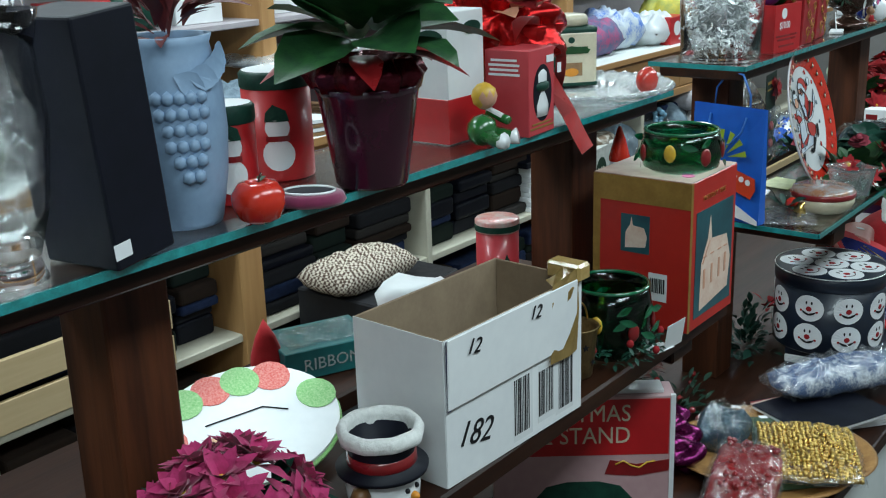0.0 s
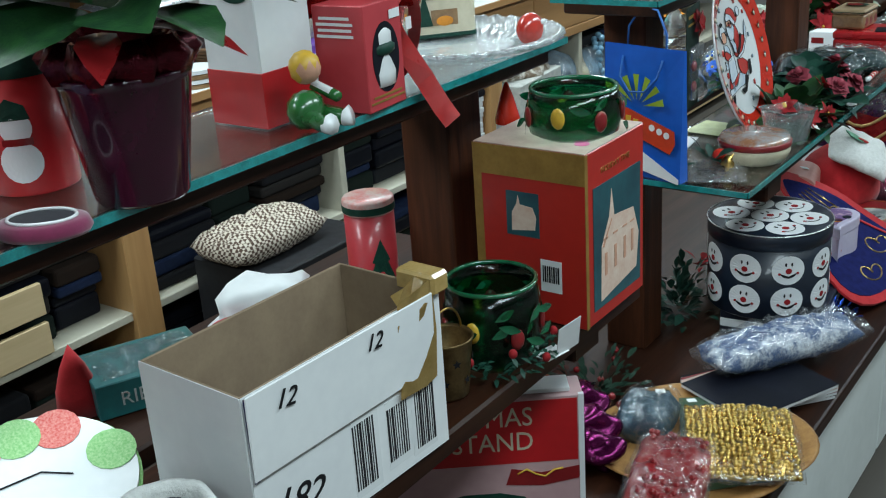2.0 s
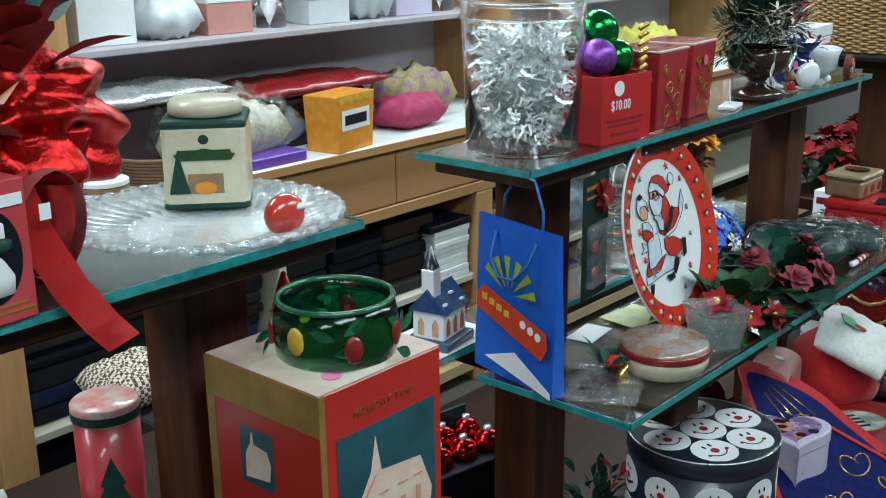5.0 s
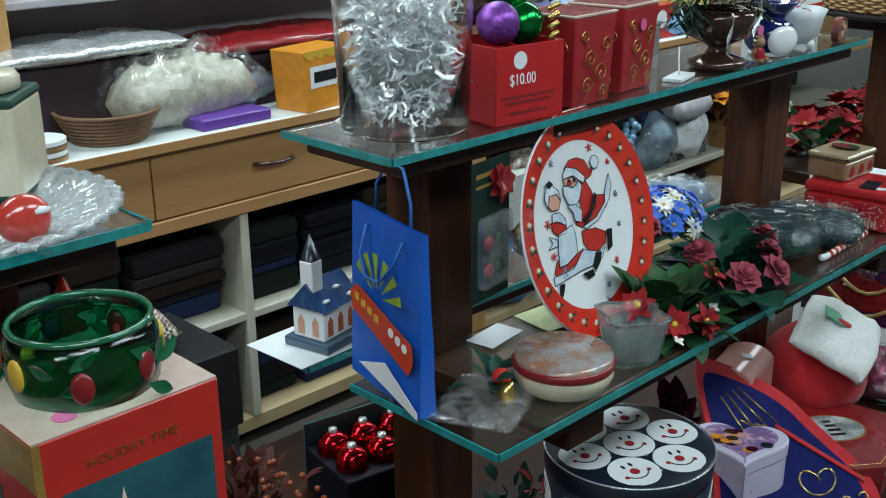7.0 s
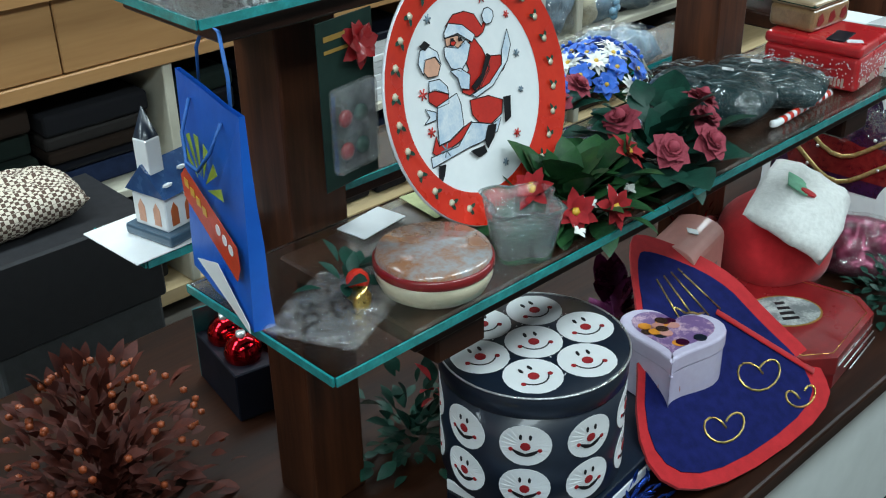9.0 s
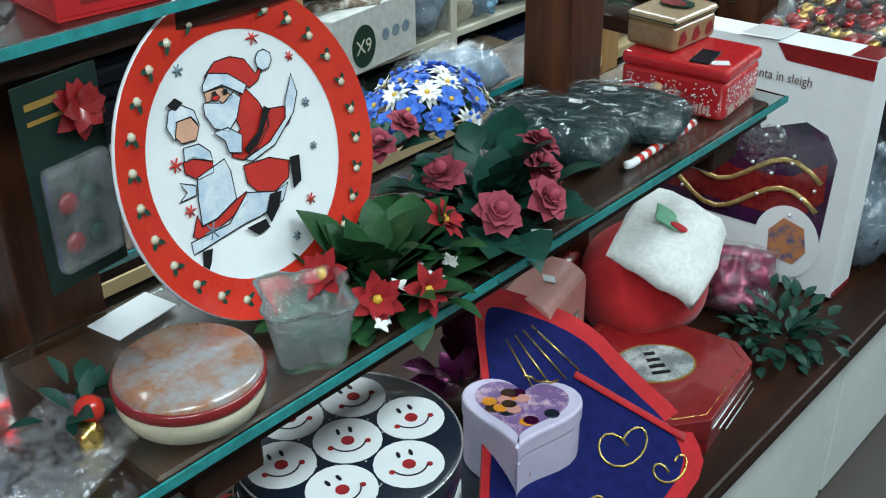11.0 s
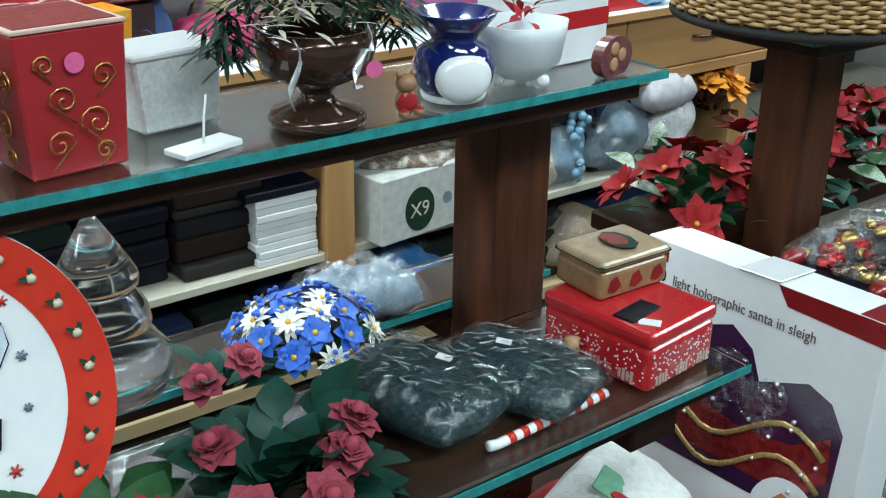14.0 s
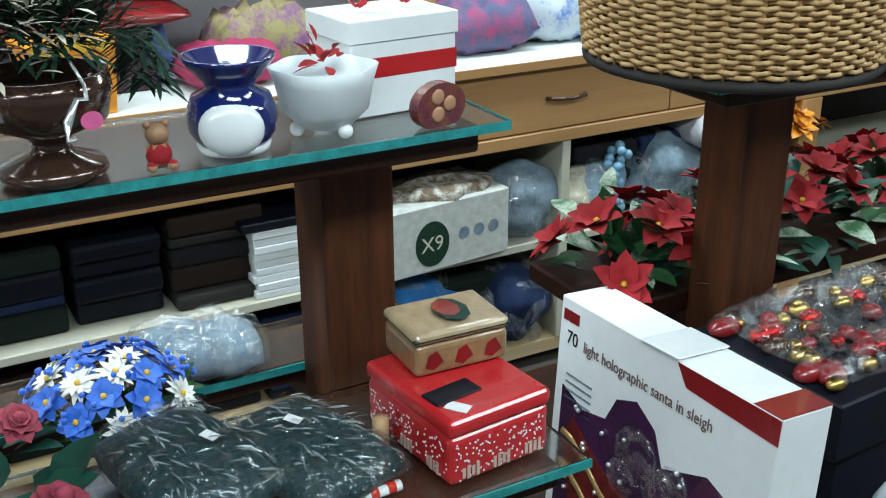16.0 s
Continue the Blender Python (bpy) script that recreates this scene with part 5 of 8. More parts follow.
def gift_bag():
    t = thing("gift_bag", "bright blue paper gift bag with a bus print and rope handles", "gift bag", -0.927, 2.187, 0.9415, -12)
    w = 0.09
    b = bmesh.new()
    vs = [[b.verts.new((x, y0 + s * th, z)) for x, z in ((-w, 0.0), (w, 0.0), (w, 0.245), (-w, 0.245))] for s, th, y0 in ((-1, 0.012, 0), (1, 0.012, 0))]
    for s in (0, 1):
        vs[s][2].co.y *= 0.25
        vs[s][3].co.y *= 0.25
    b.faces.new(vs[0])
    b.faces.new(vs[1][::-1])
    for i, j in ((0, 1), (1, 2), (3, 0)):
        b.faces.new((vs[0][j], vs[0][i], vs[1][i], vs[1][j]))
    bmesh.ops.subdivide_edges(b, edges=b.edges[:], cuts=4, use_grid_fill=True)
    for v in b.verts:
        v.co.y += 0.003 * noise.noise(v.co * 22)
    bmesh.ops.recalc_face_normals(b, faces=b.faces[:])
    part("bag", b, BLUE, t)
    F = face_ny(0, -0.0165, 0)
    part("bus_print", flat([(-0.075, 0.1), (0.07, 0.055), (0.082, 0.075), (0.08, 0.1), (-0.06, 0.14), (-0.078, 0.125)], F), mat("red_orange_print", (0.6, 0.05, 0.015), 0.4), t, "red bus print")
    b = None
    for x, y in ((0.03, 0.1), (0.047, 0.095), (0.063, 0.09)):
        b = flat(disc(0.0065, x, y, 12), F @ Matrix.Translation((0, 0, 0.0012)), b)
    b = flat([(-0.06, 0.025), (0.09, -0.0), (0.09, 0.01), (0.01, 0.05)], F, b)
    part("snow_print", b, WHITE, t)
    b = None
    for k in range(6):
        a = 0.25 + k * 0.45
        b = flat([(-0.005 + 0.015 * math.cos(a), 0.135 + 0.015 * math.sin(a)), (-0.005 + 0.062 * math.cos(a - 0.11), 0.135 + 0.062 * math.sin(a - 0.11)), (-0.005 + 0.062 * math.cos(a + 0.11), 0.135 + 0.062 * math.sin(a + 0.11))], F, b)
    part("rays_print", b, LIME, t, "lime green rays")
    b = None
    for k in range(4):
        b = flat(rect(0.012, 0.01, -0.058 + k * 0.017, 0.122 - k * 0.005), F @ Matrix.Translation((0, 0, 0.0012)), b)
    part("window_print", b, YELLOW, t)
    cord = mat("blue_cord", (0.015, 0.12, 0.42), 0.6, scale=200)
    for s, lift in ((1, 0.09), (-1, -0.06)):
        pts = [(-0.045, s * 0.006, 0.225), (-0.042, s * 0.008 - (0.012 if s < 0 else 0), 0.225 + lift * 0.6), (-0.015, s * 0.012 - (0.016 if s < 0 else 0), 0.225 + lift), (0.02, s * 0.012 - (0.016 if s < 0 else 0), 0.225 + lift * 0.95), (0.043, s * 0.008 - (0.012 if s < 0 else 0), 0.225 + lift * 0.5), (0.045, s * 0.006, 0.225)]
        part("rope_handle", sweep(pts, 0.0022, 7), cord, t)


gift_bag()


def charger():
    t = thing("charger_plate", "round white plate with red holly rim, painted dancing couple", "plate", -0.843, 2.537, MZ + 0.001, 4.8, ry=-15.4, size=(1.03, 1.03, 1.03))
    r = 0.162
    F = face_x(0, 0, r)
    b = lathe([(0, 0), (0.112, 0.0), (0.124, 0.004), (r - 0.004, 0.014), (r, 0.017), (r - 0.002, 0.02), (0.122, 0.008), (0.11, 0.0045), (0, 0.004)], 64)
    part("plate", move(b, F), WHITEG, t)
    b = lathe([(0.121, 0.0083), (r - 0.0015, 0.0205)], 64)
    part("red_rim", move(b, F), REDPLATE, t, "red enamel rim")
    for i in range(28):
        a = i * 2 * math.pi / 28
        rr, zz = 0.141, 0.0155
        m = F @ Matrix.Translation((rr * math.cos(a), rr * math.sin(a), zz))
        part("bell_motif", ball(0.0052, (0, 0, 0.0005), (1, 1, 0.3), 1), IVORY, t, at=m)
        b = bmesh.new()
        leaf_into(b, (0, 0, 0.0008), a + 0.9, 0, 0.012, 0.005, 0)
        leaf_into(b, (0, 0, 0.0008), a + 2.3, 0, 0.012, 0.005, 0)
        part("holly_motif", b, LEAFD, t, at=m)
    Z = Matrix.Translation((0, 0, 0.0047))
    paint_red = mat("red_glaze_paint", (0.55, 0.03, 0.02), 0.3, (0.42, 0.02, 0.015), 50, coat=0.4)
    paint_w = mat("blue_white_paint", (0.4, 0.52, 0.64), 0.3, (0.72, 0.76, 0.78), 60, coat=0.4)
    def K(*q):
        """Sketch grid to the plate's own plane."""
        out = []
        for a, b in zip(q[::2], q[1::2]):
            a, b = a - 400, b - 280
            k = 1 + (-0.0005048) * a + (-3.005e-05) * b
            out.append((((0.00066) * a + (-0.0001978) * b + (-0.02233)) / k, ((-0.0002394) * a + (-0.0005055) * b + (0.008488)) / k))
        return out

    lift = [0.0]

    def dab(nm, mt, *shapes):
        b = None
        for p in shapes:
            lift[0] += 0.00012
            b = flat(p, F @ Z @ Matrix.Translation((0, 0, lift[0])), b)
        part(nm, b, mt, t)
        b = None
        for p in shapes:
            b = sweep([(x, y, lift[0] + 0.0007) for x, y in p], 0.00065, 4, bm=b, closed=True)
        part("outline", move(b, F @ Z), BLACK, t, kind="stuff")

    dab("red_coat", paint_red, K(412, 178, 430, 165, 450, 185, 462, 205, 470, 230, 450, 270, 425, 290, 405, 285, 408, 250, 420, 235, 410, 215))
    dab("coat_tail", paint_red, K(465, 200, 495, 195, 512, 205, 505, 225, 470, 260, 440, 285, 455, 250, 470, 225))
    dab("trouser", paint_red, K(425, 300, 470, 285, 505, 290, 505, 320, 480, 345, 450, 345, 432, 330))
    dab("red_cap", paint_red, K(355, 145, 372, 118, 400, 108, 425, 112, 446, 138, 452, 122, 458, 124, 450, 150, 436, 162, 425, 158, 400, 140, 370, 138))
    dab("red_sleeve", paint_red, K(318, 295, 335, 285, 370, 292, 372, 312, 345, 325, 322, 315))
    dab("red_hem", paint_red, K(336, 425, 343, 388, 352, 408, 378, 395, 412, 360, 430, 345, 432, 362, 400, 395, 350, 432))
    dab("white_apron", paint_w, K(343, 322, 390, 288, 402, 310, 412, 358, 378, 393, 352, 406, 345, 360))
    dab("apron_bow", paint_w, K(340, 335, 312, 332, 325, 348, 312, 366, 342, 352))
    dab("white_bodice", paint_w, K(318, 270, 345, 262, 365, 275, 370, 292, 335, 288, 320, 295))
    dab("fur_trim", paint_w, K(497, 185, 507, 138, 518, 170, 512, 205, 480, 262, 440, 292, 428, 288, 470, 258, 498, 215))
    dab("fur_hem", paint_w, K(430, 347, 482, 345, 502, 328, 494, 360, 455, 388, 430, 400, 337, 458, 332, 436, 400, 402))
    dab("face_patch", SKIN, K(354, 172, 385, 162, 404, 178, 388, 190, 358, 190))
    dab("round_face", SKIN, K(302, 225, 330, 215, 345, 232, 340, 255, 315, 262, 302, 250))
    dab("white_beard", paint_w, K(352, 192, 374, 184, 388, 190, 405, 170, 418, 180, 412, 215, 398, 240, 372, 235, 355, 212))
    dab("white_brim", paint_w, K(350, 160, 360, 138, 395, 138, 428, 157, 422, 174, 385, 158, 352, 172))
    dab("white_pompom", paint_w, K(443, 113, 448, 99, 458, 95, 469, 101, 472, 114, 467, 128, 456, 132, 447, 126))
    dab("grey_hair", paint_w, K(287, 235, 290, 205, 310, 193, 335, 203, 346, 230, 330, 214, 305, 224, 302, 258))
    dab("white_mitt", paint_w, K(370, 242, 395, 233, 420, 245, 420, 277, 398, 277, 390, 256))
    for q in ((352, 452, 368, 446, 366, 470, 360, 492, 353, 478), (464, 382, 470, 350, 489, 344, 486, 370, 472, 398), (504, 285, 520, 280, 524, 325, 512, 338, 508, 310), (430, 410, 462, 394, 469, 407, 450, 420), (287, 196, 300, 183, 314, 190, 302, 203), (458, 195, 468, 200, 450, 255, 432, 279, 425, 270, 448, 240), (366, 172, 372, 170, 374, 177, 368, 178), (385, 168, 391, 166, 393, 173, 387, 175)):
        dab("black_paint", BLACK, K(*q))
    dab("nose", paint_red, K(366, 178, 374, 174, 380, 180, 374, 187, 366, 185))
    for i, (x, y, s) in enumerate(((0.045, 0.105, 0.008), (-0.052, 0.1, 0.006), (-0.085, 0.02, 0.007), (-0.068, -0.052, 0.009), (0.085, 0.075, 0.005), (0.09, 0.025, 0.005), (0.062, -0.07, 0.006), (0.03, -0.098, 0.005), (-0.085, -0.025, 0.006), (0.085, -0.02, 0.004))):
        b = None
        for k in range(3):
            c, sn = math.cos(k * 1.047) * s, math.sin(k * 1.047) * s
            b = sweep([(x - c, y - sn, 0.0016), (x + c, y + sn, 0.0016)], 0.0011, 4, bm=b)
        part("snowflake_motif", move(b, F @ Z), (paint_red, GREYF)[i % 2], t)


charger()


def lid_tin():
    t = thing("round_tin", "round cream tin with a red band and picture lid", "tin", -0.777, 2.362, MZ, size=(1.03, 1.03, 1.0))
    part("body", lathe([(0, 0), (0.052, 0), (0.06, 0.006), (0.066, 0.02), (0.066, 0.034), (0, 0.034)], 44), IVORY, t)
    part("band", lathe([(0.0665, 0.031), (0.068, 0.033), (0.068, 0.041), (0.066, 0.043), (0, 0.043)], 44), DARKRED, t)
    part("lid", lathe([(0.0655, 0.043), (0.063, 0.05), (0, 0.053)], 44), mat("picture_lid", (0.3, 0.31, 0.32), 0.25, (0.3, 0.13, 0.06), 28, coat=0.6, amount=0.7), t, "blurred grey and orange picture lid")


lid_tin()
t = thing("glass_votive", "square pressed glass votive holder with wavy sides", "candle holder", -0.756, 2.487, MZ, 12, size=(0.98, 0.98, 0.82))
b = lathe([(0, 0.004), (0.03, 0), (0.034, 0.004), (0.046, 0.085), (0.05, 0.09), (0.045, 0.09), (0.04, 0.08), (0.028, 0.012), (0, 0.012)], 48, wob=lambda a, z: 1.0 + 0.17 * math.cos(4 * a) + 0.03 * math.sin(12 * a))
g = part("holder", b, mat("pressed_glass", (0.82, 0.88, 0.88), 0.1, (0.66, 0.72, 0.74), 70, bump=0.9, trans=0.94), t)
g.visible_shadow = False

rnd = random.Random(31)
petal_bush("poinsettia_bunch", "bunch of small red silk poinsettias with green leaves", -0.8, 2.615, MZ, PETALR, (0.1, 0.11, 0.055), 90, [(0.06, -0.05, 0.035, 60, -30), (0.08, 0.0, 0.03, 65, 0), (0.02, -0.08, 0.06, 45, -80), (0.05, 0.06, 0.075, 45, 30)], rnd, LEAF, 0.03, 0.017, 2, ln=0.06, lw=0.044)
t = thing("white_blossom_spray", "tiny white blossoms among green leaves", "artificial flowers", -0.735, 2.63, MZ, group="")
part("stem", sweep([(0, -0.08, 0.004), (0, 0, 0.02), (-0.01, 0.07, 0.03)], 0.0015), LEAF, t)
for i in range(9):
    part("blossom", flower(rnd, 4, 0.011, 0.007, 1, 0.6), PETALW, t, at=pose(rnd.uniform(-0.02, 0.015), -0.08 + 0.018 * i, rnd.uniform(0.012, 0.035), 0, 30, 0))
t = petal_bush("rose_bunch", "bunch of dusty pink silk roses with dark leaves", -0.81, 2.83, MZ, ROSE, (0.095, 0.1, 0.075), 60, [], rnd, LEAFD, ln=0.062, lw=0.055)
for hx, hy, hz, ti, ya in ((0.07, -0.07, 0.055, 40, -30), (0.085, 0.0, 0.05, 45, 0), (-0.02, -0.06, 0.07, 25, -90), (0.02, 0.07, 0.075, 25, 60), (0.045, 0.045, 0.06, 30, 30)):
    bloom("rose", ball(0.009, (0, 0, 0.012), (1, 1, 1.2), 2, 0.3, 90), ROSE, ROSE, t, pose(hx, hy, hz, 0, ti, ya), rnd, 7, 0.03, 0.028, 4, 0.25)
part("price_card", box(-0.012, 0.012, -0.001, 0.0, 0, 0.016), WHITE, t, "white price card", at=pose(0.088, -0.01, 0.0005, -60, 0, 40))
t = petal_bush("rose_sprig", "small sprig of dusty pink silk roses", -1.03, 2.868, MZ, ROSE, (0.05, 0.05, 0.05), 16, [], rnd, LEAFD, ln=0.05, lw=0.03)
for hx, hy, hz, ti, ya in ((0.025, -0.03, 0.035, 40, -30), (0.02, 0.025, 0.045, 35, 20)):
    bloom("rose", ball(0.008, (0, 0, 0.01), (1, 1, 1.2), 2, 0.3, 90), ROSE, ROSE, t, pose(hx, hy, hz, 0, ti, ya), rnd, 7, 0.026, 0.024, 4, 0.25)


def daisies():
    t = thing("daisy_bunch", "bunch of white and blue silk daisies", "artificial flowers", -1.06, 2.998, 0.936, size=(0.78, 0.78, 0.8))
    part("foliage", leaves(70, (0.1, 0.12, 0.06), 0.04, 0.018, rnd, (0.05, 1.2)), LEAF, t, kind="stuff")
    for i in range(26):
        a, e = i * 2.4, 0.15 + 1.25 * (i / 26)
        white = i % 3 == 0
        m = pose(0.1 * math.cos(a) * math.cos(e), 0.12 * math.sin(a) * math.cos(e), 0.02 + 0.075 * math.sin(e), 0, 60 * math.cos(e), math.degrees(a))
        bloom("daisy" if white else "blue_flower", ball(0.0055, (0, 0, 0.005), sub=1), YELLOW, PETALW if white else PETALB, t, m, rnd, 11 if white else 6, 0.032 if white else 0.03, 0.01 if white else 0.023, 2, 0.25)
    b = None
    for i in range(60):
        a, e = rnd.uniform(0, 6.28), rnd.uniform(0.1, 1.3)
        b = ball(0.005, (0.11 * math.cos(a) * math.cos(e), 0.13 * math.sin(a) * math.cos(e), 0.03 + 0.08 * math.sin(e)), bm=b, sub=1)
    part("blue_berry", b, PETALB, t, kind="stuff")


daisies()


def bagged(name, label, x, y, z, lx, ly, h, rz, inner, film=FILM, seed=0.0, cat="bag", wr=0.14, stickers=()):
    t = thing(name, label, cat, x, y, z, rz)
    part("filling", move(pillow(lx * 0.9, ly * 0.9, h * 0.88, 20, wr, seed), Matrix.Translation((0, 0, 0.001))), inner, t)
    f = part("film", pillow(lx, ly, h, 26, wr * 1.2, seed + 3, 26), film, t, "clear crinkled plastic")
    f.visible_shadow = False
    for sx, sy in stickers:
        part("sticker", box(-0.009, 0.009, -0.006, 0.006, 0, 0.0008), WHITE, t, "small white price sticker", at=pose(sx, sy, h * 1.02, 0, 5, 20))
    return t


DKGREEN = mat("dark_green_tinsel", (0.008, 0.024, 0.026), 0.3, (0.03, 0.065, 0.07), 170, bump=1.0)
garland_bags = []
garland_bags.append(bagged("bagged_garland", "dark green garland in a crinkled clear plastic bag", -0.86, 3.03, MZ, 0.22, 0.15, 0.07, 12, DKGREEN, FILMD, 1, wr=0.06, stickers=((0.02, 0.02),)))
garland_bags.append(bagged("bagged_garland", "dark green garland in a crinkled clear plastic bag", -0.83, 3.15, MZ, 0.21, 0.14, 0.06, 18, DKGREEN, FILMD, 5, wr=0.06, stickers=((-0.02, 0.0),)))
# glints on the garland bags, added as pale metallic slivers over the film
GLINT = mat("film_glint", (0.6, 0.68, 0.7), 0.12, (0.35, 0.42, 0.44), 80, metal=0.6, bump=0.6)
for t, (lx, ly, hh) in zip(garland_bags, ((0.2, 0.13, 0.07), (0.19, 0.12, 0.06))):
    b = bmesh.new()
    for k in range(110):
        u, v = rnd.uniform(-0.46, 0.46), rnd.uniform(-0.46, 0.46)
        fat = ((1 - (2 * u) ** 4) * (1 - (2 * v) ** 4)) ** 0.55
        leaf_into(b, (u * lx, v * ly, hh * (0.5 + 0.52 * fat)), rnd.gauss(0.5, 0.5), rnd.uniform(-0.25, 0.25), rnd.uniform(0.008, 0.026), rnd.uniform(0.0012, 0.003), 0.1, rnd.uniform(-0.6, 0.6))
    part("glint_sliver", b, GLINT, t, "pale slivers added as glints on the plastic", kind="stuff")
bagged("bagged_decoration", "grey cloth decoration in a pale plastic bag", -1.12, 3.12, 0.936, 0.12, 0.18, 0.065, -10, GREYF, FILM, 2)
t = thing("candy_cane", "red and white striped candy cane stick", "candy cane", -0.752, 3.05, MZ, 0)
pts = [(0.0, -0.006 + 0.0, 0.009)] + [(-0.004 * i / 12, 0.006 + 0.165 * i / 12, 0.0065 + 0.004 * i / 12) for i in range(13)]
part("stick", sweep(pts, 0.006, 8), WHITEG, t)
for i in range(8):
    p = Vector((-0.004 * (i + .5) / 8, 0.012 + 0.155 * (i + 0.4) / 8, 0.007 + 0.004 * i / 8))
    part("stripe", sweep([p, p + Vector((0, 0.009, 0.0004))], 0.0064, 8), REDPLATE, t)
t = thing("candle_stub", "short tan candle on a dark wire holder", "candle", -0.83, 3.235, MZ)
part("candle", lathe([(0, 0.008), (0.009, 0.008), (0.009, 0.046), (0, 0.048)], 16), mat("tan_wax", (0.5, 0.3, 0.15), 0.5), t)
part("holder", lathe([(0, 0), (0.018, 0), (0.02, 0.004), (0.01, 0.009), (0, 0.009)], 20), BLACKBOX, t)


def rect_tin(name, label, x, y, z, lx, ly, h, rz, body, lid, group=""):
    t = thing(name, label, "tin", x, y, z, rz, group)
    part("body", box(-lx / 2, lx / 2, -ly / 2, ly / 2, 0, h * 0.75, 0.008, 3), body, t)
    part("lid", box(-lx / 2 - 0.0015, lx / 2 + 0.0015, -ly / 2 - 0.0015, ly / 2 + 0.0015, h * 0.74, h, 0.007, 3), lid, t)
    return t


TR = mat("red_tin_gloss", (0.55, 0.02, 0.025), 0.28, (0.45, 0.014, 0.018), 14, coat=0.6)
t = rect_tin("cookie_tin", "red cookie tin with small white speckles and price sticker", -0.825, 3.325, MZ, 0.165, 0.13, 0.078, 6, TR, TR)
b = None
for i in range(120):
    y, z = rnd.uniform(-0.06, 0.06), rnd.uniform(0.006, 0.05)
    b = flat(rect(0.0018, 0.0018, y, z), face_x(0.0826, 0, 0), b)
    b = flat(rect(0.0018, 0.0018, rnd.uniform(-0.075, 0.075), z), face_ny(0, -0.0651, 0), b)
part("speckle", b, WHITE, t, kind="stuff")
b = None
for y in (-0.04, 0.0, 0.042):
    for k in range(4):
        b = flat(rect(0.004, 0.012 + 0.004 * (k % 2), y + 0.006 * k - 0.009, 0.014), face_x(0.0834, 0, 0), b)
        b = flat(rect(0.004, 0.012 + 0.004 * (k % 2), 1.2 * y + 0.006 * k - 0.009, 0.014), face_ny(0, -0.0659, 0), b)
part("castle_print", b, BEIGE, t, kind="stuff")
part("price_sticker", box(-0.013, 0.013, -0.008, 0.008, 0, 0.0006), WHITE, t, at=pose(0.06, -0.04, 0.0783, 0, 0, 30))
t = rect_tin("small_tin", "small tan tin with holly and a red bird print", -0.872, 3.338, MZ + 0.0782, 0.085, 0.115, 0.052, -2, TANTIN, TANTOP)
part("green_rim", box(-0.0443, 0.0443, -0.0593, 0.0593, 0.042, 0.047, 0.002), PINE_G, t)
for k in range(3):
    part("bird_print", flat([(-0.01, 0.012), (0.0, 0.008), (0.012, 0.016), (0.004, 0.03), (-0.006, 0.026)], face_x(0.0428, -0.036 + 0.036 * k, 0)), DARKRED, t)
part("top_print", flat(disc(0.022, 0, 0, 8, 0.015), pose(0, 0, 0.0565)), DARKRED, t, "red bow print")
part("top_print", flat(disc(0.03, 0.004, 0.004, 8, 0.02), pose(0, 0, 0.0558)), LEAFD, t)
b = flat_box("greeting_card", "dark printed card lying on a red tin", "card", -0.79, 3.3, MZ + 0.0782, 0.03, 0.06, 0.002, 10, BLACKBOX)


def tree_jar():
    t = thing("tree_jar", "clear glass jar shaped like a tiered tree", "jar", -1.13, 2.775, 0.936)
    g = part("jar", lathe([(0, 0.004), (0.07, 0.0), (0.08, 0.012), (0.078, 0.04), (0.052, 0.075), (0.058, 0.085), (0.055, 0.1), (0.042, 0.125), (0.044, 0.13), (0.04, 0.13), (0.036, 0.123), (0.05, 0.098), (0.047, 0.075), (0.072, 0.04), (0.073, 0.014), (0, 0.008)], 40), CRYSTAL, t)
    g.visible_shadow = False
    g = part("lid", lathe([(0.046, 0.131), (0.048, 0.14), (0.045, 0.15), (0.022, 0.19), (0.008, 0.213), (0.004, 0.218), (0, 0.218), (0.0, 0.212), (0.018, 0.19), (0.041, 0.15), (0.042, 0.133)], 40), CRYSTAL, t)
    g.visible_shadow = False


tree_jar()


